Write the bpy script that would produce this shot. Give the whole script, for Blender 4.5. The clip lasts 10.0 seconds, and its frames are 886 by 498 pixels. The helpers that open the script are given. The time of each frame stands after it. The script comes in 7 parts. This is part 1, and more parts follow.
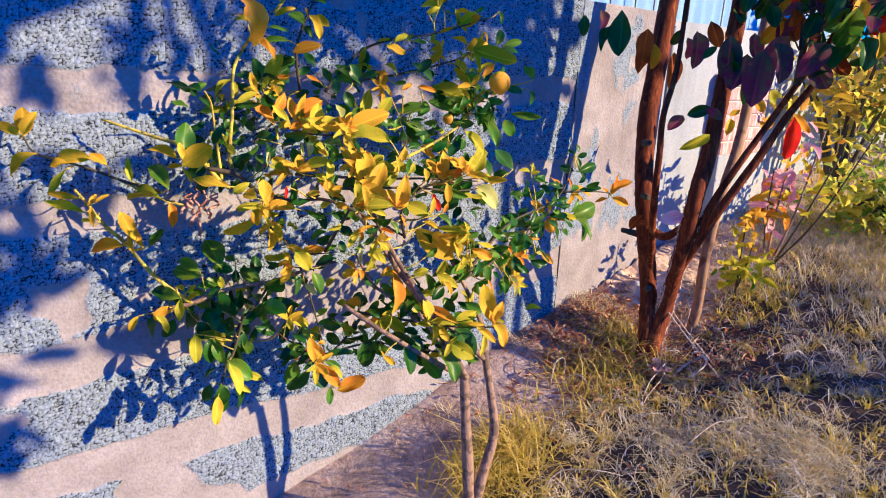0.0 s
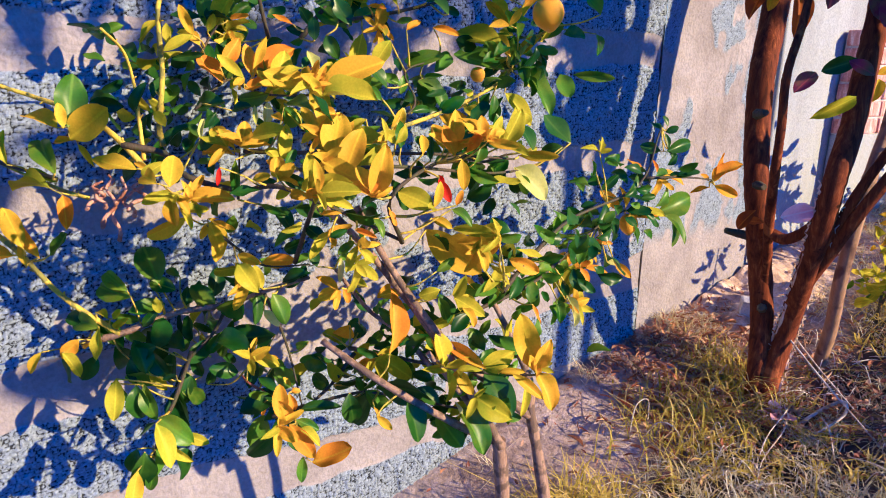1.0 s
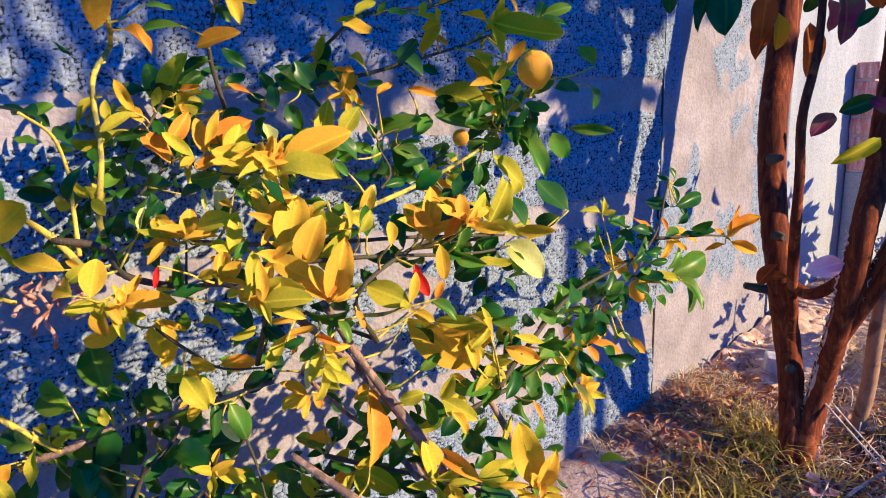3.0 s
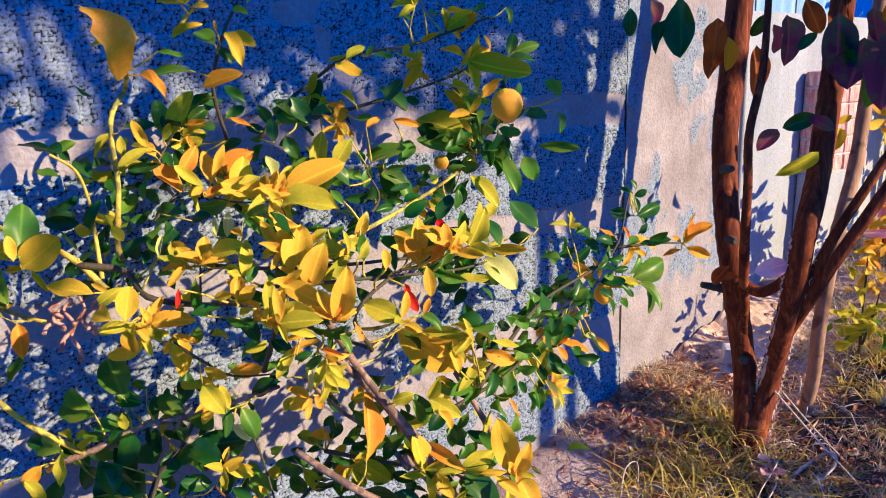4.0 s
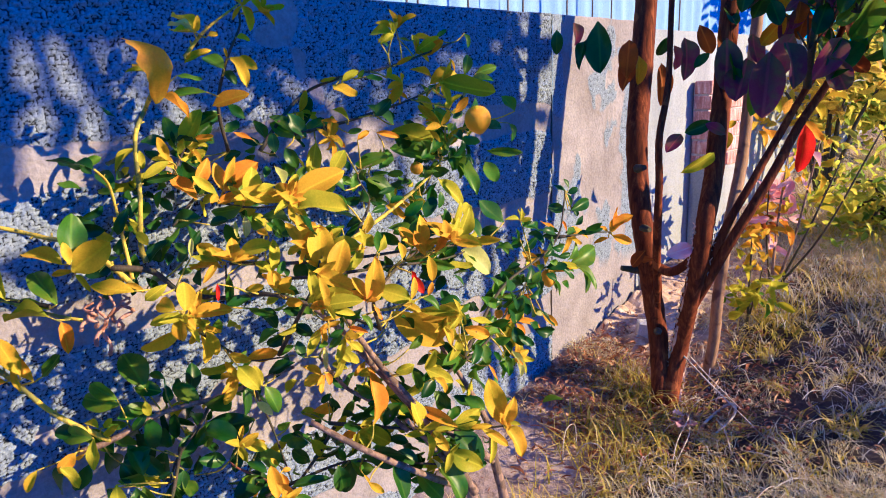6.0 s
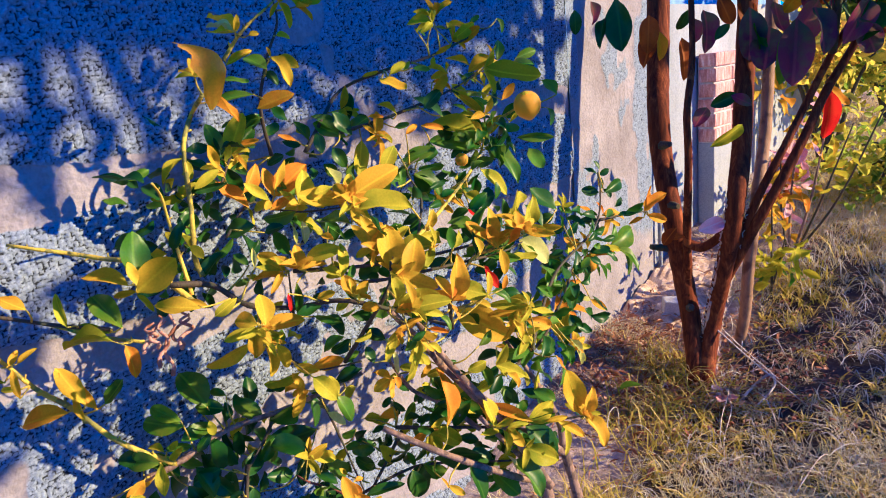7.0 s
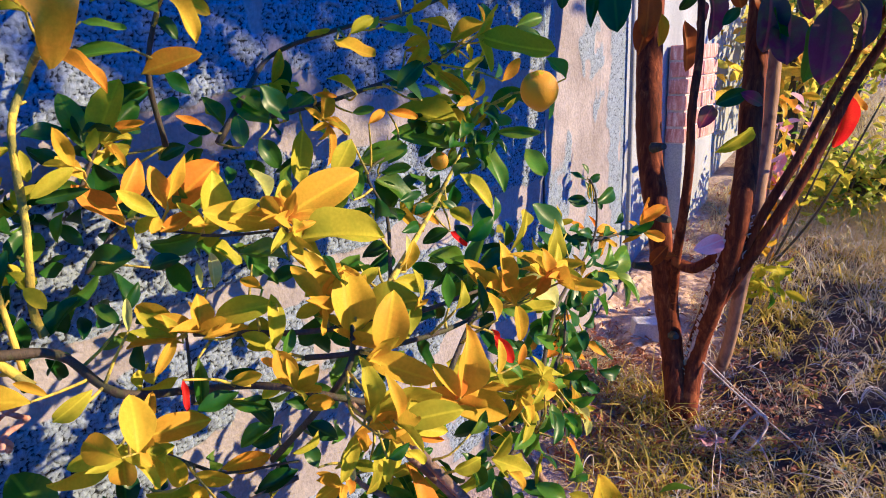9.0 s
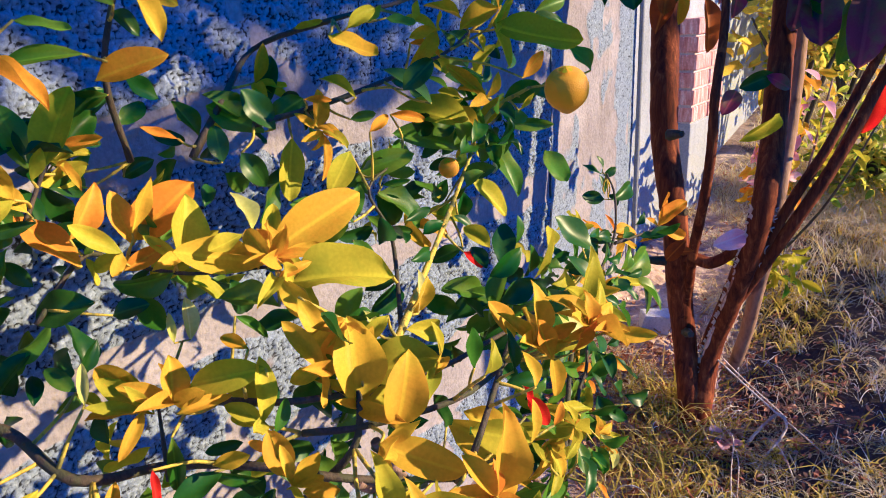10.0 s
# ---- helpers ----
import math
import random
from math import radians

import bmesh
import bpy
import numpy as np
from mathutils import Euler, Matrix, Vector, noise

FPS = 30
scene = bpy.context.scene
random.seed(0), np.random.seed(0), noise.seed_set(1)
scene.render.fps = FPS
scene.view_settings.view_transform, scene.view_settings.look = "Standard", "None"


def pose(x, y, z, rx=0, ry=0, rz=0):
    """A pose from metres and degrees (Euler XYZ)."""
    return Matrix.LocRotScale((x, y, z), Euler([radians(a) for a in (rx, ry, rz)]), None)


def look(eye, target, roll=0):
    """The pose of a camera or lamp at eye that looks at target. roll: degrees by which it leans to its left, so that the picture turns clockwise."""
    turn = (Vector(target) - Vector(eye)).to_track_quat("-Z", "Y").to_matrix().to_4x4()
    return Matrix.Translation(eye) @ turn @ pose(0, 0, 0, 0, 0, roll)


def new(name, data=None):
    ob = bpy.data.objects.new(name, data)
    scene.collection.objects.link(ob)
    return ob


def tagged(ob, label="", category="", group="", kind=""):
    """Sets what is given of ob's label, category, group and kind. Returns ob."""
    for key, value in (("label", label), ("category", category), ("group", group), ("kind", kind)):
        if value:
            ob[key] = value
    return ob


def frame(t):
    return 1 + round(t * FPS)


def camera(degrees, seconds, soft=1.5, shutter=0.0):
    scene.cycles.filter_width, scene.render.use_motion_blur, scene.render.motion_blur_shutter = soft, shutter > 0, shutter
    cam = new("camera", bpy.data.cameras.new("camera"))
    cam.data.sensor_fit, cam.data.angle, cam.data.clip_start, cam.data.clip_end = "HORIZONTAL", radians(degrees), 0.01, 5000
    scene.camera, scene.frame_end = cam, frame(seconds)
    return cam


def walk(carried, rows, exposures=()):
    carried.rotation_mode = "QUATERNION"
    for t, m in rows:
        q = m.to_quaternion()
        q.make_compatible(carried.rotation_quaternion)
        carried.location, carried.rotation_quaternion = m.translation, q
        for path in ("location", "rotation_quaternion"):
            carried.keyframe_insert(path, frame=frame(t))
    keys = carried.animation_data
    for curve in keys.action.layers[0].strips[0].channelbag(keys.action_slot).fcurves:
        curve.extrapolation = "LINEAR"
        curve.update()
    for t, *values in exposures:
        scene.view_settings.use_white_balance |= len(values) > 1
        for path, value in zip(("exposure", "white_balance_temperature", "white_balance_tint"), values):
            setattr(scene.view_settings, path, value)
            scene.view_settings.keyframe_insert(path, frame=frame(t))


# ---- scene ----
cam = camera(66.68, 10.0, soft=1.0)
PATH = [
    (0, (1.833, 1.137, 1.423), (0.352, 2.368, 0.883), 2.9),
    (0.5, (1.552, 1.477, 1.306), (-0.041, 2.540, 0.730), 1.8),
    (1, (1.477, 1.565, 1.289), (-0.142, 2.607, 0.749), 0.9),
    (1.5, (1.458, 1.578, 1.315), (-0.163, 2.643, 0.826), -0.5),
    (2, (1.440, 1.600, 1.329), (-0.182, 2.673, 0.862), -0.9),
    (2.5, (1.413, 1.630, 1.330), (-0.227, 2.680, 0.874), -1.1),
    (2.7, (1.381, 1.657, 1.323), (-0.274, 2.695, 0.895), -1.4),
    (3.8, (1.338, 1.727, 1.342), (-0.303, 2.790, 0.921), -2.7),
    (4, (1.450, 1.614, 1.398), (-0.160, 2.710, 0.946), -2.1),
    (4.5, (1.491, 1.555, 1.419), (-0.088, 2.685, 0.939), -1.3),
    (5, (1.525, 1.523, 1.422), (-0.029, 2.689, 0.949), -1.7),
    (5.2, (1.539, 1.488, 1.423), (0.010, 2.687, 0.949), -1.9),
    (6.3, (1.490, 1.314, 1.444), (0.088, 2.664, 0.983), -2.6),
    (6.5, (1.470, 1.293, 1.445), (0.077, 2.650, 0.982), -3.1),
    (7, (1.368, 1.265, 1.447), (-0.010, 2.628, 0.953), -5.9),
    (7.5, (1.244, 1.313, 1.429), (-0.098, 2.701, 0.906), -4.8),
    (8, (1.129, 1.395, 1.422), (-0.168, 2.824, 0.895), -3.2),
    (8.5, (1.068, 1.467, 1.423), (-0.151, 2.968, 0.913), -2.9),
    (9, (1.015, 1.511, 1.428), (-0.176, 3.020, 0.877), -2.6),
    (9.5, (0.943, 1.550, 1.443), (-0.244, 3.035, 0.821), -2.7),
    (10, (0.902, 1.610, 1.461), (-0.252, 3.115, 0.824), -3.0),
]
walk(cam, [(t, look(eye, target, roll)) for t, eye, target, roll in PATH],
     exposures=[(0, 1.0, 4250, 9), (10, 1.0, 4250, 9)])

# ---- world, sun, white balance ----
SUN_WAY = Vector((1.0, 0.56, 0.46)).normalized()
world = bpy.data.worlds.new("sky")
scene.world = world
world.use_nodes = True
wn = world.node_tree.nodes
sky = wn.new("ShaderNodeTexSky")
sky.sky_type, sky.sun_disc = "NISHITA", False
sky.sun_elevation, sky.sun_rotation = math.asin(SUN_WAY.z), math.atan2(SUN_WAY.x, SUN_WAY.y)
sky.air_density, sky.dust_density, sky.ozone_density = 1.0, 0.0, 10.0
wn["Background"].inputs["Strength"].default_value = 0.116
deep = wn.new("ShaderNodeHueSaturation")
deep.inputs["Hue"].default_value = 0.512
deep.inputs["Saturation"].default_value = 3.0
world.node_tree.links.new(sky.outputs["Color"], deep.inputs["Color"])
world.node_tree.links.new(deep.outputs["Color"], wn["Background"].inputs["Color"])
sun = new("sun", bpy.data.lights.new("sun", "SUN"))
sun.data.energy, sun.data.angle, sun.data.color = 5.8, radians(0.55), (1.0, 0.575, 0.185)
sun.matrix_world = look(SUN_WAY * 20, (0, 0, 0))


# ---- materials ----
def material(name):
    m = bpy.data.materials.new(name)
    m.use_nodes = True
    return m, m.node_tree.nodes, m.node_tree.links, m.node_tree.nodes["Principled BSDF"]


def add(nodes, kind, **values):
    n = nodes.new("ShaderNode" + kind)
    for key, value in values.items():
        n.inputs[key].default_value = value
    return n


def ramp(nodes, stops, smooth=True):
    r = nodes.new("ShaderNodeValToRGB")
    r.color_ramp.interpolation = "LINEAR" if smooth else "CONSTANT"
    els = r.color_ramp.elements
    while len(els) < len(stops):
        els.new(0.5)
    for e, (p, c) in zip(els, stops):
        e.position, e.color = p, (*c, 1)
    return r


def mixed(nodes, links, a, b, by, kind="MIX"):
    m = nodes.new("ShaderNodeMix")
    m.data_type, m.blend_type = "RGBA", kind
    for socket, value in ((m.inputs[6], a), (m.inputs[7], b), (m.inputs[0], by)):
        if isinstance(value, (tuple, float, int)):
            socket.default_value = (*value, 1) if isinstance(value, tuple) else value
        else:
            links.new(value, socket)
    return m.outputs[2]


def bumped(nodes, links, shader, height, strength, distance):
    b = add(nodes, "Bump", Strength=strength, Distance=distance)
    links.new(height, b.inputs["Height"])
    links.new(b.outputs["Normal"], shader.inputs["Normal"])


def leaf_material(name, low, high, edge, glow=0.4, rough=0.42, gloss=0.06):
    """A thin leaf: two-tone blade, darker midrib side, light passing through it."""
    m, n, l, p = material(name)
    info = n.new("ShaderNodeObjectInfo")
    geo = n.new("ShaderNodeNewGeometry")
    tex = n.new("ShaderNodeTexCoord")
    both = n.new("ShaderNodeMath")
    both.operation = "ADD"
    l.new(info.outputs["Random"], both.inputs[0])
    l.new(geo.outputs["Random Per Island"], both.inputs[1])
    frac = n.new("ShaderNodeMath")
    frac.operation = "FRACT"
    l.new(both.outputs[0], frac.inputs[0])
    r = ramp(n, ((0.1, low), (0.9, high)))
    l.new(frac.outputs[0], r.inputs[0])
    blotch = add(n, "TexNoise", Scale=26.0, Detail=3.0)
    l.new(geo.outputs["Position"], blotch.inputs["Vector"])
    br = ramp(n, ((0.45, (0, 0, 0)), (0.72, (1, 1, 1))))
    l.new(blotch.outputs["Fac"], br.inputs[0])
    half = n.new("ShaderNodeMath")
    half.operation = "MULTIPLY"
    half.inputs[1].default_value = 0.55
    l.new(br.outputs[0], half.inputs[0])
    c = mixed(n, l, r.outputs[0], edge, half.outputs[0])
    # greener towards the stalk, with a paler midrib
    xyz = n.new("ShaderNodeSeparateXYZ")
    l.new(tex.outputs["Object"], xyz.inputs[0])
    stalk = ramp(n, ((0.05, (0.45, 0.45, 0.45)), (0.55, (0, 0, 0))))
    l.new(xyz.outputs["Y"], stalk.inputs[0])
    c = mixed(n, l, c, edge, stalk.outputs[0])
    away = n.new("ShaderNodeMath")
    away.operation = "ABSOLUTE"
    l.new(xyz.outputs["X"], away.inputs[0])
    rib = ramp(n, ((0.02, (0.5, 0.5, 0.5)), (0.06, (0, 0, 0))))
    l.new(away.outputs[0], rib.inputs[0])
    c = mixed(n, l, c, tuple(min(0.9, v * 1.25 + f) for v, f in zip(high, (0.05, 0.05, 0.0))), rib.outputs[0])
    grain = add(n, "TexNoise", Scale=260.0, Detail=2.0)
    l.new(geo.outputs["Position"], grain.inputs["Vector"])
    gr = ramp(n, ((0.3, (0.90, 0.90, 0.90)), (0.7, (1.04, 1.04, 1.04))))
    l.new(grain.outputs["Fac"], gr.inputs[0])
    c = mixed(n, l, c, gr.outputs[0], 1.0, "MULTIPLY")
    l.new(c, p.inputs["Base Color"])
    p.inputs["Roughness"].default_value = rough
    p.inputs["Specular IOR Level"].default_value = gloss
    wave = add(n, "TexWave", Scale=9.0, Distortion=1.5)
    wave.bands_direction = "Y"
    l.new(tex.outputs["Object"], wave.inputs["Vector"])
    bumped(n, l, p, wave.outputs["Fac"], 0.05, 0.0004)
    t = n.new("ShaderNodeBsdfTranslucent")
    l.new(c, t.inputs["Color"])
    mix = n.new("ShaderNodeMixShader")
    mix.inputs[0].default_value = glow
    l.new(p.outputs[0], mix.inputs[1])
    l.new(t.outputs[0], mix.inputs[2])
    l.new(mix.outputs[0], n["Material Output"].inputs["Surface"])
    return m


LEAF = {
    "Y": leaf_material("leaf_yellow", (0.74, 0.38, 0.001), (0.80, 0.52, 0.001), (0.55, 0.46, 0.001), 0.30),
    "O": leaf_material("leaf_orange", (0.82, 0.27, 0.001), (0.88, 0.41, 0.002), (0.80, 0.48, 0.002), 0.3),
    "L": leaf_material("leaf_lime", (0.50, 0.44, 0.002), (0.72, 0.60, 0.002), (0.28, 0.37, 0.004), 0.34),
    "G": leaf_material("leaf_green", (0.028, 0.13, 0.006), (0.15, 0.33, 0.010), (0.30, 0.34, 0.008), 0.42, 0.36, 0.28),
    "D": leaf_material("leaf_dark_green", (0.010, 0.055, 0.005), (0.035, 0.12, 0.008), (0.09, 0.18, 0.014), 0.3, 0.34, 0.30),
    "P": leaf_material("leaf_pale", (0.66, 0.66, 0.14), (0.78, 0.74, 0.24), (0.55, 0.58, 0.03)),
    "R": leaf_material("leaf_red", (0.80, 0.012, 0.004), (0.88, 0.03, 0.005), (0.78, 0.06, 0.006), 0.5),
    "B": leaf_material("leaf_brown", (0.22, 0.045, 0.008), (0.55, 0.15, 0.015), (0.12, 0.04, 0.02), 0.55),
    "V": leaf_material("leaf_purple", (0.10, 0.035, 0.08), (0.36, 0.06, 0.11), (0.12, 0.24, 0.05), 0.5),
    "K": leaf_material("leaf_pink", (0.85, 0.42, 0.46), (0.88, 0.62, 0.68), (0.80, 0.26, 0.30), 0.4),
}


CURLED = leaf_material("leaf_amber", (0.86, 0.34, 0.003), (0.94, 0.50, 0.004), (0.90, 0.58, 0.01), 0.35, 0.35, 0.2)


def bark_material(name, low, high, patch, scale=1.0, patchy=0.5):
    m, n, l, p = material(name)
    tex = n.new("ShaderNodeNewGeometry")
    stretch = n.new("ShaderNodeMapping")
    stretch.inputs["Scale"].default_value = (60 * scale, 60 * scale, 14 * scale)
    l.new(tex.outputs["Position"], stretch.inputs["Vector"])
    fine = add(n, "TexNoise", Scale=1.0, Detail=6.0, Roughness=0.65)
    l.new(stretch.outputs[0], fine.inputs["Vector"])
    r = ramp(n, ((0.3, low), (0.7, high)))
    l.new(fine.outputs["Fac"], r.inputs[0])
    big = add(n, "TexNoise", Scale=13.0 * scale, Detail=3.0)
    l.new(tex.outputs["Position"], big.inputs["Vector"])
    br = ramp(n, ((patchy, (0, 0, 0)), (patchy + 0.07, (1, 1, 1))))
    l.new(big.outputs["Fac"], br.inputs[0])
    l.new(mixed(n, l, r.outputs[0], patch, br.outputs[0]), p.inputs["Base Color"])
    p.inputs["Roughness"].default_value = 0.75
    bumped(n, l, p, fine.outputs["Fac"], 0.6, 0.004)
    return m


WOOD = {
    "b": bark_material("twig_brown", (0.035, 0.028, 0.014), (0.10, 0.07, 0.04), (0.06, 0.06, 0.02), 4),
    "y": bark_material("twig_yellow", (0.70, 0.44, 0.015), (0.85, 0.58, 0.02), (0.55, 0.42, 0.03), 4),
    "g1": bark_material("twig_olive", (0.52, 0.38, 0.015), (0.72, 0.52, 0.02), (0.24, 0.22, 0.03), 4),
    "p": bark_material("branch_bark", (0.22, 0.13, 0.08), (0.38, 0.25, 0.17), (0.14, 0.09, 0.06), 3),
    "r": bark_material("twig_red", (0.22, 0.06, 0.03), (0.30, 0.10, 0.05), (0.16, 0.05, 0.03), 4),
}


def streaked_bark(name, dark, mid, light):
    """Stringy peeling bark: long dark furrows, orange ridges, a few dark knots."""
    m, n, l, p = material(name)
    geo = n.new("ShaderNodeNewGeometry")
    long = n.new("ShaderNodeMapping")
    long.inputs["Scale"].default_value = (70, 70, 9)
    l.new(geo.outputs["Position"], long.inputs["Vector"])
    furrow = add(n, "TexNoise", Scale=1.0, Detail=5.0, Roughness=0.7, Distortion=0.6)
    l.new(long.outputs[0], furrow.inputs["Vector"])
    r = ramp(n, ((0.33, dark), (0.55, mid), (0.84, light)))
    l.new(furrow.outputs["Fac"], r.inputs[0])
    blot = add(n, "TexNoise", Scale=22.0, Detail=4.0)
    l.new(geo.outputs["Position"], blot.inputs["Vector"])
    br = ramp(n, ((0.69, (0, 0, 0)), (0.74, (1, 1, 1))))
    l.new(blot.outputs["Fac"], br.inputs[0])
    c = mixed(n, l, r.outputs[0], tuple(v * 0.35 for v in dark), br.outputs[0])
    pale = add(n, "TexNoise", Scale=9.0, Detail=5.0, Distortion=1.0)
    l.new(geo.outputs["Position"], pale.inputs["Vector"])
    pr = ramp(n, ((0.64, (0, 0, 0)), (0.68, (0.35, 0.35, 0.35))))
    l.new(pale.outputs["Fac"], pr.inputs[0])
    l.new(mixed(n, l, c, light, pr.outputs[0]), p.inputs["Base Color"])
    p.inputs["Roughness"].default_value = 0.8
    p.inputs["Specular IOR Level"].default_value = 0.2
    bumped(n, l, p, furrow.outputs["Fac"], 0.45, 0.003)
    return m


TRUNK_BARK = streaked_bark("trunk_bark", (0.045, 0.008, 0.003), (0.165, 0.038, 0.009), (0.50, 0.160, 0.036))
STRIP = bark_material("split_bark", (0.62, 0.34, 0.18), (0.86, 0.66, 0.48), (0.40, 0.14, 0.06), 2.4, 0.5)
PALE_BARK = bark_material("pale_bark", (0.22, 0.12, 0.06), (0.42, 0.25, 0.13), (0.14, 0.07, 0.04), 1.0, 0.55)


def wall_material():
    """Cement wall: loose pebble render where the attribute 'render' is high, trowelled cement elsewhere."""
    m, n, l, p = material("pebble_render_wall")
    geo = n.new("ShaderNodeNewGeometry")
    attr = n.new("ShaderNodeAttribute")
    attr.attribute_name = "render_coat"
    pebble = n.new("ShaderNodeAttribute")
    pebble.attribute_name = "pebble"
    grit = add(n, "TexNoise", Scale=170.0, Detail=5.0, Roughness=0.7)
    l.new(geo.outputs["Position"], grit.inputs["Vector"])
    sr = ramp(n, ((0.30, (0.155, 0.19, 0.255)), (0.5, (0.245, 0.295, 0.39)), (0.7, (0.34, 0.39, 0.49))))
    l.new(grit.outputs["Fac"], sr.inputs[0])
    # crevice shade painted into the colour: near black between pebbles, paler on top
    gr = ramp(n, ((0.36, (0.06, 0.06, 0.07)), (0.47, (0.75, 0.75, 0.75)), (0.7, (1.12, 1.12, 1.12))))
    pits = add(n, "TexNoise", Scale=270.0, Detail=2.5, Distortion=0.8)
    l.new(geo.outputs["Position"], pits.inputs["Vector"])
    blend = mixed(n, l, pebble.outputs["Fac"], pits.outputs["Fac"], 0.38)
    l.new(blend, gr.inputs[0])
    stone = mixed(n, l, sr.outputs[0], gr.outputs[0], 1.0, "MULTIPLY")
    cloud = add(n, "TexNoise", Scale=5.0, Detail=6.0, Roughness=0.6)
    l.new(geo.outputs["Position"], cloud.inputs["Vector"])
    cr = ramp(n, ((0.3, (0.23, 0.205, 0.212)), (0.55, (0.325, 0.295, 0.31)), (0.75, (0.41, 0.375, 0.395))))
    l.new(cloud.outputs["Fac"], cr.inputs[0])
    speck = add(n, "TexNoise", Scale=120.0, Detail=4.0)
    l.new(geo.outputs["Position"], speck.inputs["Vector"])
    spr = ramp(n, ((0.25, (0.78, 0.78, 0.78)), (0.6, (1.05, 1.05, 1.05))))
    l.new(speck.outputs["Fac"], spr.inputs[0])
    cement = mixed(n, l, cr.outputs[0], spr.outputs[0], 1.0, "MULTIPLY")
    ar = ramp(n, ((0.35, (0, 0, 0)), (0.6, (1, 1, 1))))
    l.new(attr.outputs["Fac"], ar.inputs[0])
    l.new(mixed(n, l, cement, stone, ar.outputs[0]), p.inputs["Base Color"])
    p.inputs["Roughness"].default_value = 0.95
    h = mixed(n, l, speck.outputs["Fac"], grit.outputs["Fac"], ar.outputs[0])
    bumped(n, l, p, h, 0.5, 0.006)
    return m


def plaster_material(name, a, b, c, streak=6.0):
    m, n, l, p = material(name)
    geo = n.new("ShaderNodeNewGeometry")
    mp = n.new("ShaderNodeMapping")
    mp.inputs["Scale"].default_value = (streak * 2, streak * 2, streak * 0.35)
    l.new(geo.outputs["Position"], mp.inputs["Vector"])
    big = add(n, "TexNoise", Scale=1.0, Detail=5.0, Roughness=0.6)
    l.new(mp.outputs[0], big.inputs["Vector"])
    r = ramp(n, ((0.3, a), (0.52, b), (0.72, c)))
    l.new(big.outputs["Fac"], r.inputs[0])
    fine = add(n, "TexNoise", Scale=150.0, Detail=4.0, Roughness=0.7)
    l.new(geo.outputs["Position"], fine.inputs["Vector"])
    fr = ramp(n, ((0.3, (0.72, 0.72, 0.72)), (0.6, (1.06, 1.06, 1.06))))
    l.new(fine.outputs["Fac"], fr.inputs[0])
    l.new(mixed(n, l, r.outputs[0], fr.outputs[0], 1.0, "MULTIPLY"), p.inputs["Base Color"])
    p.inputs["Roughness"].default_value = 0.92
    bumped(n, l, p, fine.outputs["Fac"], 0.5, 0.004)
    return m


def soil_material():
    m, n, l, p = material("dry_soil")
    geo = n.new("ShaderNodeNewGeometry")
    big = add(n, "TexNoise", Scale=5.0, Detail=6.0, Roughness=0.65)
    fine = add(n, "TexNoise", Scale=45.0, Detail=6.0, Roughness=0.7)
    l.new(geo.outputs["Position"], big.inputs["Vector"])
    l.new(geo.outputs["Position"], fine.inputs["Vector"])
    r = ramp(n, ((0.32, (0.16, 0.105, 0.090)), (0.48, (0.42, 0.31, 0.27)), (0.64, (0.62, 0.50, 0.45))))
    l.new(big.outputs["Fac"], r.inputs[0])
    # a mat of dry thatch, closing up further on; sunlight put into its pale colour
    place = n.new("ShaderNodeSeparateXYZ")
    l.new(geo.outputs["Position"], place.inputs[0])
    patch = add(n, "TexNoise", Scale=3.2, Detail=5.0, Roughness=0.6)
    l.new(geo.outputs["Position"], patch.inputs["Vector"])
    far = n.new("ShaderNodeMath")
    far.operation = "MULTIPLY_ADD"
    far.inputs[1].default_value = 0.10
    l.new(place.outputs["Y"], far.inputs[0])
    l.new(patch.outputs["Fac"], far.inputs[2])
    cover = ramp(n, ((1.04, (0, 0, 0)), (1.12, (1, 1, 1))))
    l.new(far.outputs[0], cover.inputs[0])
    thatch = ramp(n, ((0.3, (0.42, 0.32, 0.19)), (0.5, (0.78, 0.64, 0.42)), (0.75, (0.88, 0.78, 0.58))))
    l.new(fine.outputs["Fac"], thatch.inputs[0])
    fr = ramp(n, ((0.25, (0.45, 0.45, 0.45)), (0.7, (1.2, 1.2, 1.2))))
    l.new(fine.outputs["Fac"], fr.inputs[0])
    earth = mixed(n, l, r.outputs[0], fr.outputs[0], 1.0, "MULTIPLY")
    # shade among the grass painted into the lawn soil; dry earth along the wall
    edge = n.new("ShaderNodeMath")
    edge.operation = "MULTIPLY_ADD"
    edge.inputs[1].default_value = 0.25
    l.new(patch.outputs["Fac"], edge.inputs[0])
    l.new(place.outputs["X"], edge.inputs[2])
    lawn_shade = ramp(n, ((0.50, (1, 1, 1)), (0.64, (0.14, 0.125, 0.12))))
    l.new(edge.outputs[0], lawn_shade.inputs[0])
    earth = mixed(n, l, earth, lawn_shade.outputs[0], 1.0, "MULTIPLY")
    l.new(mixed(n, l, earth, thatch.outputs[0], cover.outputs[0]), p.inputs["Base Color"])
    p.inputs["Roughness"].default_value = 0.95
    bumped(n, l, p, fine.outputs["Fac"], 0.8, 0.02)
    return m


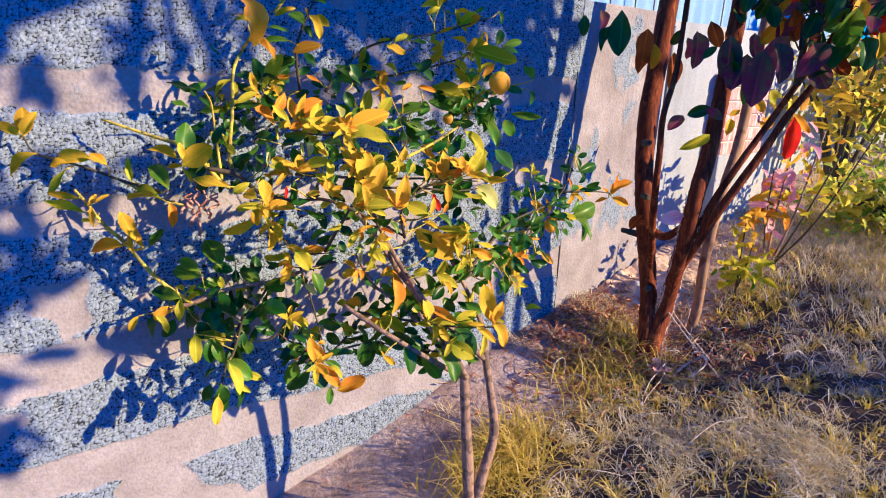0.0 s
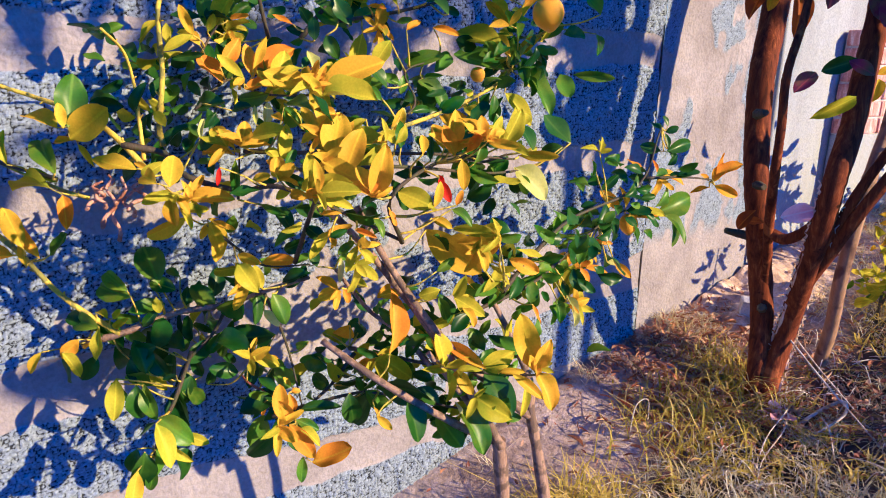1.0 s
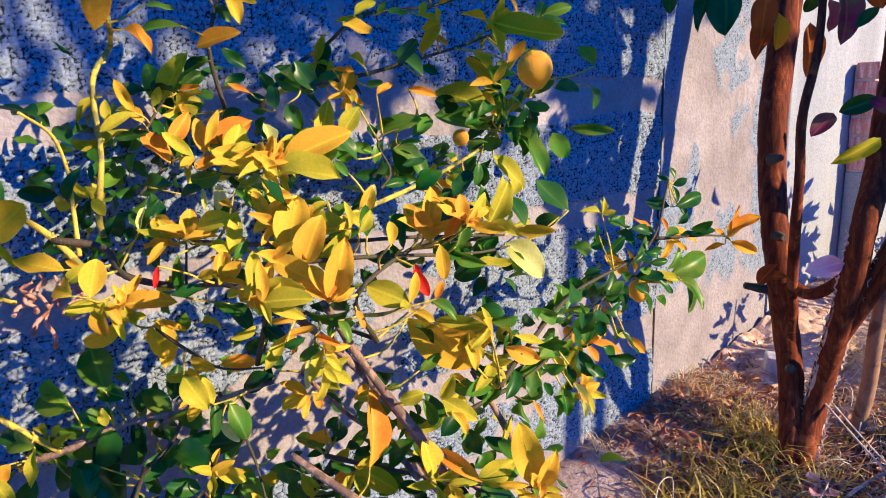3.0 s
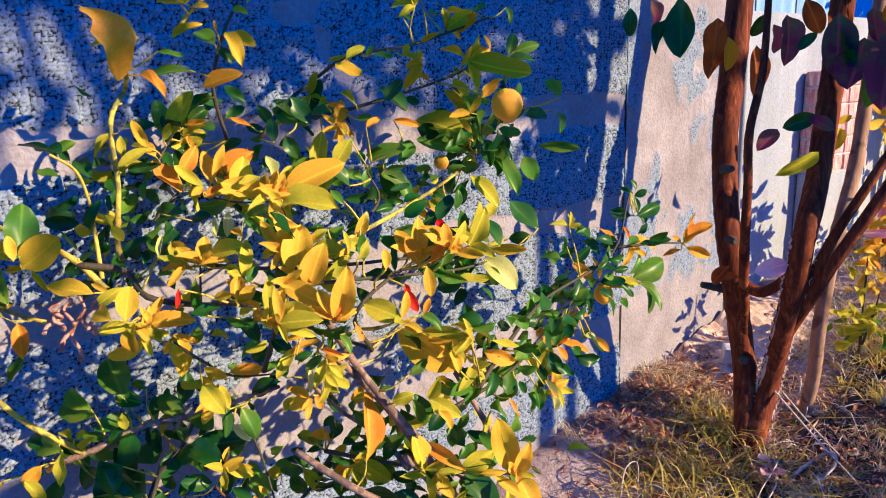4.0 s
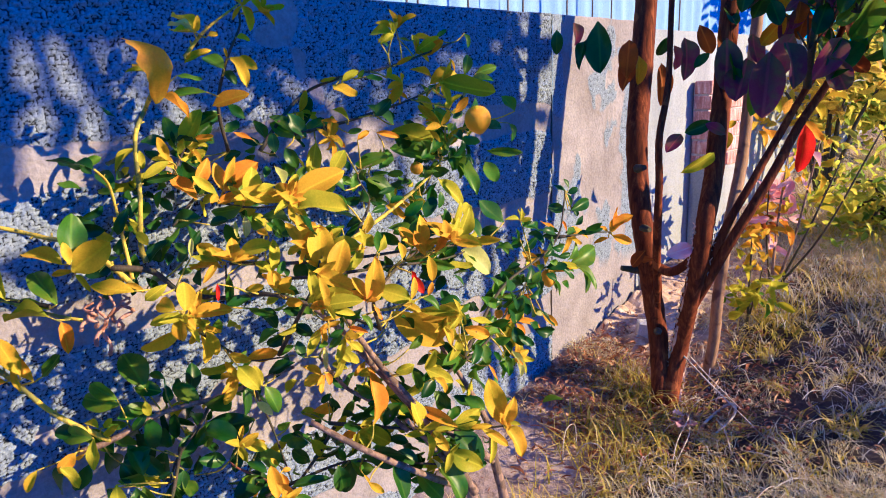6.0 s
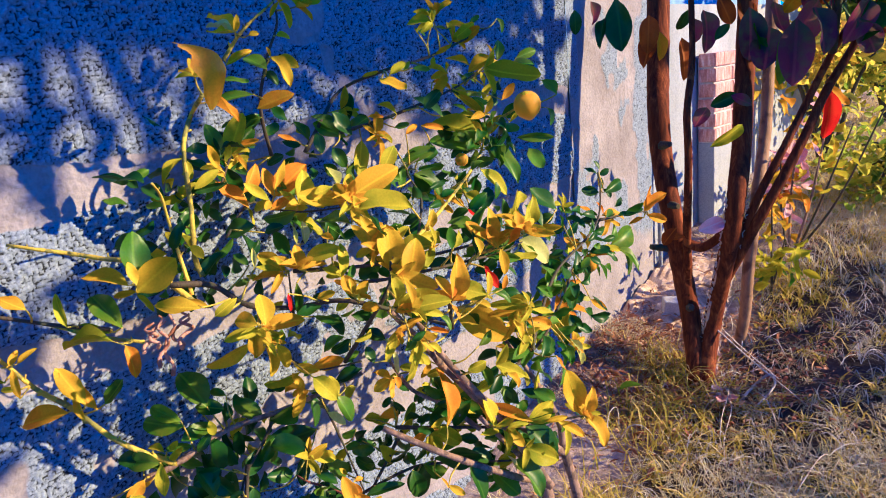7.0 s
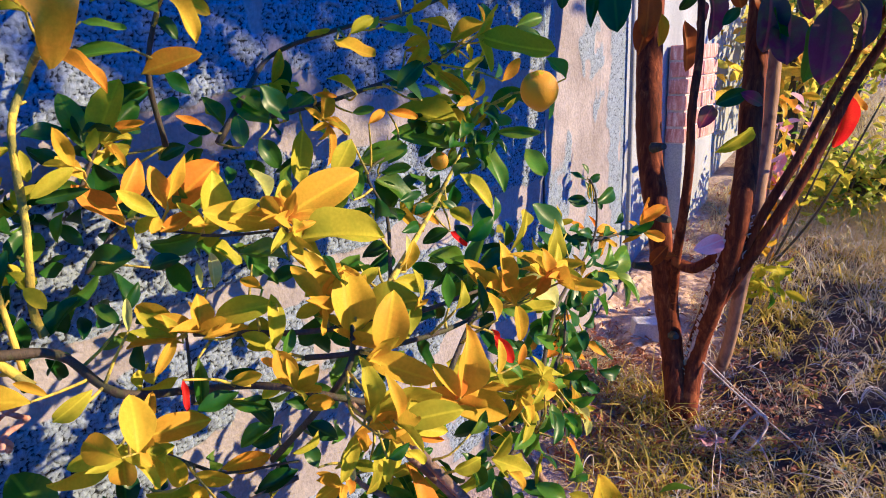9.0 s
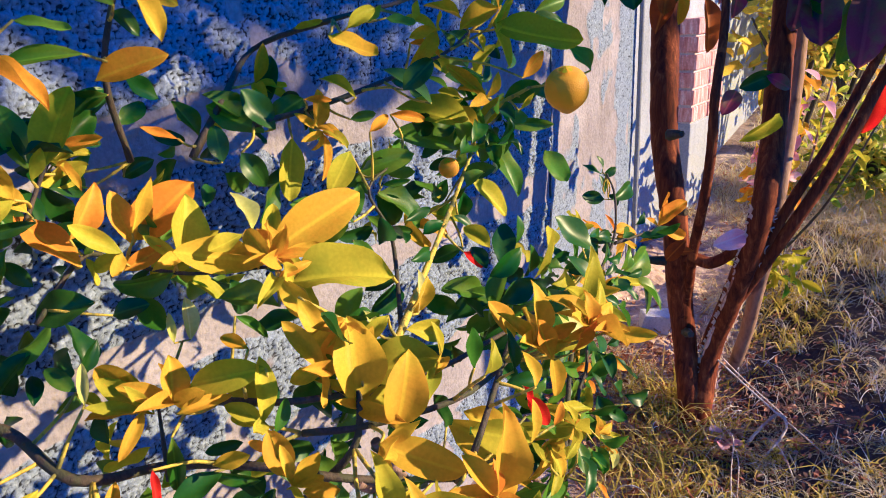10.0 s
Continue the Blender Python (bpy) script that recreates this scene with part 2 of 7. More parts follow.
def island_material(name, stops, rough=0.7, glow=0.25):
    """Many small separate blades or leaves, each with a colour of its own."""
    m, n, l, p = material(name)
    geo = n.new("ShaderNodeNewGeometry")
    r = ramp(n, stops)
    l.new(geo.outputs["Random Per Island"], r.inputs[0])
    fine = add(n, "TexNoise", Scale=180.0, Detail=2.0)
    l.new(geo.outputs["Position"], fine.inputs["Vector"])
    fr = ramp(n, ((0.3, (0.75, 0.75, 0.75)), (0.7, (1.1, 1.1, 1.1))))
    l.new(fine.outputs["Fac"], fr.inputs[0])
    c = mixed(n, l, r.outputs[0], fr.outputs[0], 1.0, "MULTIPLY")
    l.new(c, p.inputs["Base Color"])
    p.inputs["Roughness"].default_value = rough
    t = n.new("ShaderNodeBsdfTranslucent")
    l.new(c, t.inputs["Color"])
    mix = n.new("ShaderNodeMixShader")
    mix.inputs[0].default_value = glow
    l.new(p.outputs[0], mix.inputs[1])
    l.new(t.outputs[0], mix.inputs[2])
    l.new(mix.outputs[0], n["Material Output"].inputs["Surface"])
    return m


def peel_material():
    m, n, l, p = material("lemon_peel")
    geo = n.new("ShaderNodeNewGeometry")
    info = n.new("ShaderNodeObjectInfo")
    r = ramp(n, ((0.0, (0.88, 0.38, 0.006)), (1.0, (0.92, 0.46, 0.008))))
    l.new(info.outputs["Random"], r.inputs[0])
    big = add(n, "TexNoise", Scale=30.0, Detail=2.0)
    l.new(geo.outputs["Position"], big.inputs["Vector"])
    br = ramp(n, ((0.5, (0, 0, 0)), (0.8, (0.5, 0.5, 0.5))))
    l.new(big.outputs["Fac"], br.inputs[0])
    l.new(mixed(n, l, r.outputs[0], (0.80, 0.52, 0.012), br.outputs[0]), p.inputs["Base Color"])
    pores = add(n, "TexVoronoi", Scale=520.0)
    l.new(geo.outputs["Position"], pores.inputs["Vector"])
    p.inputs["Roughness"].default_value = 0.42
    p.inputs["Specular IOR Level"].default_value = 0.12
    p.inputs["Subsurface Weight"].default_value = 0.08
    bumped(n, l, p, pores.outputs["Distance"], 0.35, 0.001)
    return m


WALL = wall_material()
FLAKE = island_material("bark_flake", ((0.0, (0.70, 0.44, 0.28)), (0.4, (0.86, 0.74, 0.62)), (1.0, (0.88, 0.82, 0.74))), 0.7, 0.4)
PANEL = plaster_material("cement_plaster", (0.40, 0.35, 0.34), (0.60, 0.53, 0.51), (0.68, 0.61, 0.59))
WHITEWASH = plaster_material("whitewashed_plaster", (0.30, 0.32, 0.355), (0.38, 0.405, 0.45), (0.46, 0.485, 0.53), 3.0)
SOIL = soil_material()
PEEL = peel_material()
STRAW = island_material("dry_grass", ((0.0, (0.92, 0.80, 0.50)), (0.25, (0.72, 0.56, 0.24)), (0.5, (0.94, 0.88, 0.72)), (0.75, (0.78, 0.70, 0.30)), (1.0, (0.95, 0.93, 0.84))), 0.7, 0.5)
GREEN_GRASS = island_material("green_grass", ((0.0, (0.46, 0.40, 0.03)), (0.5, (0.76, 0.60, 0.06)), (1.0, (0.88, 0.70, 0.22))), 0.7, 0.45)
LITTER = island_material("leaf_litter", ((0.0, (0.34, 0.10, 0.045)), (0.4, (0.55, 0.26, 0.13)), (0.7, (0.70, 0.46, 0.28)), (1.0, (0.22, 0.06, 0.035))))
HEDGE = island_material("hedge_leaves", ((0.0, (0.20, 0.34, 0.02)), (0.4, (0.52, 0.58, 0.03)), (0.75, (0.82, 0.74, 0.04)), (1.0, (0.90, 0.64, 0.03))), 0.5, 0.62)
SHADE = island_material("shade_tree_leaves", ((0.0, (0.04, 0.10, 0.02)), (1.0, (0.10, 0.18, 0.03))), 0.5, 0.3)
STALK = bark_material("dead_stalk", (0.50, 0.42, 0.34), (0.68, 0.60, 0.50), (0.40, 0.30, 0.22), 3)
POD = bark_material("dry_pod", (0.42, 0.20, 0.14), (0.60, 0.36, 0.27), (0.34, 0.14, 0.08), 3)
BRICK = plaster_material("old_brick", (0.42, 0.13, 0.10), (0.64, 0.34, 0.31), (0.84, 0.70, 0.67), 34.0)
PIPE = plaster_material("grey_pipe", (0.22, 0.23, 0.25), (0.30, 0.31, 0.33), (0.36, 0.37, 0.38), 9.0)
ROD = plaster_material("rusty_rod", (0.10, 0.07, 0.06), (0.16, 0.12, 0.10), (0.24, 0.20, 0.18), 12.0)
PALE_STRAW = island_material("pale_straw", ((0.0, (0.70, 0.60, 0.46)), (0.5, (0.92, 0.87, 0.76)), (1.0, (0.66, 0.54, 0.38))))
GOLD = island_material("golden_leaves", ((0.0, (0.86, 0.60, 0.02)), (0.45, (0.88, 0.72, 0.04)), (0.75, (0.56, 0.56, 0.04)), (1.0, (0.78, 0.34, 0.02))), 0.5, 0.62)
EARTH = plaster_material("dry_earth", (0.34, 0.22, 0.14), (0.58, 0.42, 0.30), (0.74, 0.60, 0.47), 16.0)
STONE = plaster_material("pale_stone", (0.52, 0.50, 0.50), (0.64, 0.62, 0.62), (0.74, 0.72, 0.71), 8.0)
SHEET = plaster_material("pale_blue_sheet", (0.20, 0.34, 0.58), (0.26, 0.42, 0.66), (0.32, 0.48, 0.72), 4.0)


# ---- building helpers ----
def part(name, bm, mat, parent=None, label=""):
    """Links a bmesh as one mesh object, under a thing or a part."""
    me = bpy.data.meshes.new(name)
    bm.to_mesh(me)
    bm.free()
    me.materials.append(mat)
    ob = new(name, me)
    ob.parent = parent
    return tagged(ob, label)


def arrays(name, verts, faces, mat, parent=None, label="", smooth=False):
    me = bpy.data.meshes.new(name)
    me.from_pydata(verts, [], faces)
    me.materials.append(mat)
    if smooth:
        me.shade_smooth()
    ob = new(name, me)
    ob.parent = parent
    return tagged(ob, label)


def spline(points, steps=6):
    """A smooth line through the points."""
    pts = [Vector(p) for p in points]
    pts = [2 * pts[0] - pts[1]] + pts + [2 * pts[-1] - pts[-2]]
    out = []
    for a, b, c, d in zip(pts, pts[1:], pts[2:], pts[3:]):
        for i in range(steps):
            t = i / steps
            out.append(0.5 * (2 * b + (c - a) * t + (2 * a - 5 * b + 4 * c - d) * t * t + (3 * b - a - 3 * c + d) * t ** 3))
    return out + [pts[-2]]


def tube(bm, points, r0, r1, sides=8, steps=5, knots=0.0, rng=random):
    """A tapered, slightly knotted limb along the points."""
    line = spline(points, steps)
    rings = []
    up = Vector((0.3, 0.2, 0.93))
    for i, p in enumerate(line):
        a = (line[min(i + 1, len(line) - 1)] - line[max(i - 1, 0)]).normalized()
        side = a.cross(up)
        side = side.normalized() if side.length > 1e-3 else Vector((1, 0, 0))
        over = side.cross(a)
        r = r0 + (r1 - r0) * i / (len(line) - 1)
        r *= 1 + knots * rng.uniform(-1, 1)
        ring = []
        for k in range(sides):
            w = 2 * math.pi * k / sides
            rr = r * (1 + 0.5 * knots * rng.uniform(-1, 1))
            ring.append(bm.verts.new(p + rr * (math.cos(w) * side + math.sin(w) * over)))
        rings.append(ring)
    for a, b in zip(rings, rings[1:]):
        for k in range(sides):
            bm.faces.new((a[k], b[k], b[(k + 1) % sides], a[(k + 1) % sides])).smooth = True
    bm.faces.new(rings[0])
    bm.faces.new(rings[-1][::-1])
    return line


def box(bm, x0, x1, y0, y1, z0, z1, bevel=0.0):
    made = bmesh.ops.create_cube(bm, size=1.0)["verts"]
    bmesh.ops.scale(bm, vec=(x1 - x0, y1 - y0, z1 - z0), verts=made)
    bmesh.ops.translate(bm, vec=((x0 + x1) / 2, (y0 + y1) / 2, (z0 + z1) / 2), verts=made)
    if bevel:
        edges = list({e for v in made for e in v.link_edges})
        bmesh.ops.bevel(bm, geom=edges, offset=bevel, segments=2, affect="EDGES", profile=0.6)


def ground_z(x, y):
    """The garden rises gently along the wall."""
    s = 0.25 * 4 * math.tanh((y - 2.6) / 4) + 0.13
    bank = 0.07 * math.exp(-(x / 0.16) ** 2) * (1 if y > 2.8 else max(0.0, (y - 2.3) / 0.5))
    bank -= 0.045 * math.exp(-((x - 0.5) / 0.35) ** 2 - ((y - 3.35) / 0.4) ** 2)
    return s + bank + 0.025 * noise.noise((x * 1.7, y * 1.7, 0)) + 0.012 * noise.noise((x * 6, y * 6, 3))


# ---- ground ----
def build_ground():
    def axis(fine0, fine1, step, far):
        out, v, s = [], fine1, step
        while v < far:
            out.append(v)
            s *= 1.35
            v += s
        out.append(far)
        low, v, s = [], fine0, step
        while v > -far:
            low.append(v)
            s *= 1.35
            v -= s
        low.append(-far)
        return low[:0:-1] + [fine0 + i * step for i in range(int((fine1 - fine0) / step))] + out

    xs, ys = axis(-0.3, 3.0, 0.05, 400.0), axis(0.8, 6.5, 0.05, 400.0)
    verts = [(x, y, ground_z(x, y)) for y in ys for x in xs]
    w = len(xs)
    faces = [(j * w + i, j * w + i + 1, (j + 1) * w + i + 1, (j + 1) * w + i) for j in range(len(ys) - 1) for i in range(w - 1)]
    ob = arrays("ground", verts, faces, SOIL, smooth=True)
    return tagged(ob, "dry brown garden soil sloping up along the wall", "ground", kind="structure")


ground = build_ground()


# ---- wall ----
def waves(u, v, scale, seed, octaves=4):
    """Soft value noise between 0 and 1."""
    rng = np.random.default_rng(seed)
    total, norm = np.zeros(u.shape), 0.0
    for o in range(octaves):
        table = rng.random((128, 128))
        x, y = u * scale * 2 ** o, v * scale * 2 ** o
        i, j = np.floor(x).astype(int), np.floor(y).astype(int)
        f, g = x - i, y - j
        f, g = f * f * (3 - 2 * f), g * g * (3 - 2 * g)
        at = lambda a, b: table[(i + a) % 128, (j + b) % 128]
        total += 0.5 ** o * ((at(0, 0) * (1 - f) + at(1, 0) * f) * (1 - g) + (at(0, 1) * (1 - f) + at(1, 1) * f) * g)
        norm += 0.5 ** o
    return total / norm


def cobbles(u, v, cell, seed):
    """Irregular stones in a jittered grid: how far each place lies inside its stone (0 in the joints), and a value for each stone."""
    rng = np.random.default_rng(seed)
    du, dv, tone = rng.random((3, 256, 256))
    x, y = u / cell + 0.9 * (waves(u, v, 45, seed + 1, 2) - 0.5), v / cell + 0.9 * (waves(u, v, 45, seed + 2, 2) - 0.5)
    i, j = np.floor(x).astype(int), np.floor(y).astype(int)
    first, second, who = np.full(u.shape, 9.0), np.full(u.shape, 9.0), np.zeros(u.shape)
    for a in (-1, 0, 1):
        for b in (-1, 0, 1):
            p, q = (i + a) % 256, (j + b) % 256
            d = np.hypot(i + a + 0.1 + 0.8 * du[p, q] - x, j + b + 0.1 + 0.8 * dv[p, q] - y)
            second = np.where(d < first, first, np.minimum(second, d))
            who = np.where(d < first, tone[p, q], who)
            first = np.minimum(first, d)
    return second - first, who


WALL_TOP = 1.677


def near_coat(Y, Z):
    """Bands of coarse pebble render between trowelled cement courses."""
    warp = Z + 0.10 * (waves(Y, Z, 2.2, 1) - 0.5) + 0.03 * (waves(Y, Z, 14, 2) - 0.5)
    coat = np.zeros(Y.shape)
    for low, high in ((1.36, 1.9), (1.04, 1.27), (0.68, 0.97), (0.34, 0.56), (0.03, 0.23)):
        coat = np.maximum(coat, np.clip((warp - low) / 0.012, 0, 1) * np.clip((high - warp) / 0.012, 0, 1))
    bare = waves(Y, Z, 3.1, 5)
    thin = 0.55 * np.clip((warp - 1.24) / 0.03, 0, 1)
    return np.maximum(thin * waves(Y, Z, 24, 6), coat * np.clip((0.63 + 0.2 * np.clip((Z - 0.9) / 0.2, 0, 1) - bare) / 0.03, 0, 1))


def panel_coat(Y, Z):
    """Worn columns of finer render showing through the plaster."""
    worn = waves(Y * 2.2, Z * 0.8, 3.4, 15) + 0.25 * (waves(Y, Z, 18, 16) - 0.5)
    return np.clip((worn - 0.47) / 0.10, 0, 1) * np.clip((Z - 0.62) / 0.15, 0, 1) * 0.75


def render_wall(name, y0, y1, coating, depth, label, step=0.0032, grain=1.0, top=WALL_TOP):
    ys = np.arange(y0, y1, step)
    zs = np.arange(-0.25, top + 0.001, step)
    Y, Z = np.meshgrid(ys, zs)
    coat = coating(Y, Z)
    inside, tone = cobbles(Y, Z * 1.2, 0.0105, 7)
    rough = waves(Y, Z * 1.15, 150, 12, 2)
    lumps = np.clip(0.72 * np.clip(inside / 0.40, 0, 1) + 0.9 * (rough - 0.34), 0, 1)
    # same lumps as the relief, so the painted crevice shade sits in its hollows
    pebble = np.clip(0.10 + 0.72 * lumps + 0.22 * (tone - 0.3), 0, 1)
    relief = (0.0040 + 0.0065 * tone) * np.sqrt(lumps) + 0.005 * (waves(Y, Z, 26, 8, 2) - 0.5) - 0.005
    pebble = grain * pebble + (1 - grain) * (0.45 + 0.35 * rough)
    flat = 0.006 * (waves(Y, Z, 9, 9) - 0.5) + 0.002 * (waves(Y, Z, 70, 10) - 0.5)
    X = coat * (0.004 + depth * relief) + (1 - coat) * flat - 0.004
    X[:, -1] = -0.01
    Z = Z + (Z >= top - 0.004) * 0.012 * (waves(Y, Z * 0, 5, 11) - 0.5)
    h, w = Y.shape
    verts = np.stack([X, Y, Z], -1).reshape(-1, 3)
    n = len(verts)
    corner = (np.arange(h - 1)[:, None] * w + np.arange(w - 1)).ravel()
    faces = np.stack([corner, corner + 1, corner + w + 1, corner + w], -1)
    # the body behind the face, as a ring of four sides and a back
    ring = [(h - 1) * w + i for i in range(w)]
    back_top = [(-0.16, float(ys[i]), float(verts[(h - 1) * w + i][2])) for i in range(w)]
    back_low = [(-0.16, float(ys[0]), -0.25), (-0.16, float(ys[-1]), -0.25)]
    verts = [tuple(v) for v in verts.tolist()] + back_top + back_low
    quads = faces.tolist()
    quads += [[ring[i], ring[i + 1], n + i + 1, n + i] for i in range(w - 1)]
    quads.append([0, n + w, n, ring[0]])
    quads.append([w - 1, ring[-1], n + w - 1, n + w + 1])
    ob = arrays(name, verts, quads, WALL, smooth=True)
    a = ob.data.attributes.new("render_coat", "FLOAT", "POINT")
    a.data.foreach_set("value", np.concatenate([coat.ravel(), np.zeros(w + 2)]).astype(np.float32))
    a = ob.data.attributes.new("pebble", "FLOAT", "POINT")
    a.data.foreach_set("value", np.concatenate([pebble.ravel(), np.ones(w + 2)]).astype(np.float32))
    return tagged(ob, label, "wall", kind="structure")


def slab_wall(name, y0, y1, x, top, mat, label, seed, amp=0.006, step=0.02, thick=0.16):
    """A plastered length of wall with an uneven face."""
    ys, zs = np.arange(y0, y1 + step / 2, step), np.arange(-0.75, top + 0.001, step)
    Y, Z = np.meshgrid(ys, zs)
    X = x + amp * (waves(Y, Z, 6, seed) - 0.5) + 0.5 * amp * (waves(Y, Z, 30, seed + 1) - 0.5)
    h, w = Y.shape
    verts = [tuple(v) for v in np.stack([X, Y, Z], -1).reshape(-1, 3).tolist()]
    n = len(verts)
    quads = [[j * w + i, j * w + i + 1, (j + 1) * w + i + 1, (j + 1) * w + i] for j in range(h - 1) for i in range(w - 1)]
    verts += [(x - thick, float(y), float(zs[-1])) for y in ys] + [(x - thick, float(ys[0]), -0.75), (x - thick, float(ys[-1]), -0.75)]
    quads += [[(h - 1) * w + i, (h - 1) * w + i + 1, n + i + 1, n + i] for i in range(w - 1)]
    quads.append([0, n + w, n, (h - 1) * w])
    quads.append([w - 1, h * w - 1, n + w - 1, n + w + 1])
    ob = arrays(name, verts, quads, mat, smooth=False)
    return tagged(ob, label, "wall", kind="structure")


wall_near = render_wall("wall_near", 1.1, 3.3201, near_coat, 1.0, "grey cement garden wall with coarse pebble render bands")
wall_behind = slab_wall("wall_behind", -4.0, 1.098, -0.006, WALL_TOP, PANEL, "plain cement garden wall", 41, step=0.1)
wall_panel = render_wall("wall_panel", 3.322, 3.9301, panel_coat, 0.35, "pinkish cement plaster wall panel with worn speckled columns", 0.004, 0.65)
wall_far = slab_wall("wall_far", 3.945, 9.0, -0.035, WALL_TOP - 0.015, WHITEWASH, "whitewashed plaster wall further along", 31)


def build_pipe():
    bm = bmesh.new()
    tube(bm, [(0.018, 3.925, 1.62), (0.018, 3.93, 1.0), (0.018, 3.935, 0.56), (0.018, 3.95, 0.53), (0.02, 4.12, 0.525)], 0.009, 0.009, 8, 5)
    ob = part("drain_pipe", bm, PIPE)
    return tagged(ob, "thin grey pipe bent along the plaster wall", "pipe")


build_pipe()


def build_pier():
    """A slim pier against the far wall: a plastered shaft with courses of single bricks on top."""
    pier = tagged(new("brick_pier"), "slim pier with plastered shaft and weathered pink bricks", "pier")
    z0 = ground_z(0.0, 4.5) - 0.05
    pier.location = (0.0, 4.63, z0)
    bm = bmesh.new()
    box(bm, -0.030, 0.050, -0.205, 0.205, 0.0, 0.42, 0.008)
    part("shaft", bm, WHITEWASH, pier)
    bm = bmesh.new()
    box(bm, -0.028, 0.046, -0.200, 0.200, 0.42, 1.41 - z0)
    part("mortar_core", bm, PANEL, pier)
    bm = bmesh.new()
    box(bm, -0.028, 0.055, -0.100, 0.100, 0.0, 0.060, 0.006)
    first, z = None, 0.425
    while z < 1.38 - z0:
        for y in (-0.105, 0.105):
            if first is None:
                b = part("brick", bm, BRICK, pier)
                first = b.data
            else:
                b = new("brick", first)
                b.parent = pier
            b.location = (random.uniform(-0.003, 0.004), y + random.uniform(-0.003, 0.003), z)
            b.rotation_euler = (0, 0, random.uniform(-0.02, 0.02))
        z += 0.069
    return pier


build_pier()


def build_rods():
    """Thin upright rods of a fence behind the wall."""
    rng = random.Random(6)
    fence = tagged(new("rod_fence"), "thin rusty upright rods of a fence behind the wall", "fence")
    fence.location = (-0.9, 3.0, 0.0)
    for y in (-0.9, -0.62, -0.5, -0.2, -0.06, 0.18, 0.42, 0.5, 0.85, 1.1, 1.22, 1.6, 1.9, 2.05, 2.5, 2.9):
        bm = bmesh.new()
        lean = rng.uniform(-0.05, 0.05)
        tube(bm, [(0, y, -0.6), (0, y + lean * 0.5, 1.2), (0, y + lean, 2.9 + rng.uniform(-0.3, 0.2))], 0.006, 0.005, 6, 3)
        part("rod", bm, ROD, fence)
    bm = bmesh.new()
    tube(bm, [(0.01, -1.0, 2.45), (0.01, 1.0, 2.42), (0.01, 3.0, 2.46)], 0.004, 0.004, 6, 4)
    part("wire", bm, ROD, fence)


build_rods()


def build_sheet():
    """Pale corrugated sheet fence some way behind the wall."""
    ys = np.arange(1.0, 10.0, 0.02)
    verts = []
    for side in (0.0, -0.004):
        for z in (-0.5, 2.75):
            verts += [(-1.5 + side + 0.012 * math.sin(y * 2 * math.pi / 0.16), float(y), z + 0.01 * math.sin(y)) for y in ys]
    w = len(ys)
    faces = [(i, i + 1, w + i + 1, w + i) for i in range(w - 1)] + [(2 * w + i + 1, 2 * w + i, 3 * w + i, 3 * w + i + 1) for i in range(w - 1)]
    faces += [(w + i, w + i + 1, 3 * w + i + 1, 3 * w + i) for i in range(w - 1)]
    tagged(arrays("sheet_fence", verts, faces, SHEET, smooth=True), "pale blue corrugated sheet fence behind the wall", "fence", kind="structure")


build_sheet()


# ---- leaves ----
def leaf_mesh(name, mat, bend, fold, wave, lengthwise=12, across=(-1, -0.55, 0, 0.55, 1)):
    """A leaf of unit length along +y and unit width across x: elliptic with a short tip, guttered at its midrib, bent and a little wavy."""
    verts, faces = [], []
    wide = len(across)
    for i in range(lengthwise + 1):
        t = i / lengthwise
        w = 0.045 + 0.955 * max(0.0, math.sin(math.pi * min(1.0, max(0.0, (t - 0.05) / 0.95)) ** 0.92)) ** 0.62 if t < 0.985 else 0.03
        if t < 0.06:
            w = 0.05
        z = -bend * t * t
        y = t * (1 - 0.25 * abs(bend) * t)
        for k in across:
            edge = 0.03 * wave * math.sin(9 * t + 2.1 * k + wave) * k * k
            verts.append((k * w / 2, y + 0.02 * edge, z + fold * w * (abs(k) - 0.28 * k * k) / 2 + edge))
    for i in range(lengthwise):
        for k in range(wide - 1):
            a = wide * i + k
            faces.append((a, a + 1, a + wide + 1, a + wide))
    me = bpy.data.meshes.new(name)
    me.from_pydata(verts, [], faces)
    me.materials.append(mat)
    me.shade_smooth()
    return me


LEAF_SHAPES = ((0.14, 0.34, 0.5), (0.34, 0.46, 1.0), (-0.18, 0.30, 1.4), (0.24, 0.62, 1.8))
LEAF_MESH = {c: [leaf_mesh("leaf", m, *v) for v in LEAF_SHAPES] for c, m in LEAF.items()}
FAR_MESH = [leaf_mesh("leaf", LEAF["G"], b, f, w, 4, (-1, 0, 1)) for b, f, w in LEAF_SHAPES]
FACING = Vector((0.90, -0.14, 0.46))


def leaf_pose(base, tip, width, rng, facing=FACING, loose=0.3):
    """Lays a leaf from base to tip with its upper face roughly turned one way."""
    b, t = Vector(base), Vector(tip)
    y = t - b
    length = y.length
    y = y / length
    n = facing + loose * Vector((rng.uniform(-1, 1), rng.uniform(-1, 1), rng.uniform(-1, 1)))
    x = y.cross(n)
    x = x.normalized() if x.length > 1e-3 else y.orthogonal().normalized()
    z = x.cross(y)
    m = Matrix((x, y, z)).transposed().to_4x4()
    m.translation = b
    return m @ Matrix.Diagonal((length * width * 1.14, length * 1.13, length * 1.13, 1))


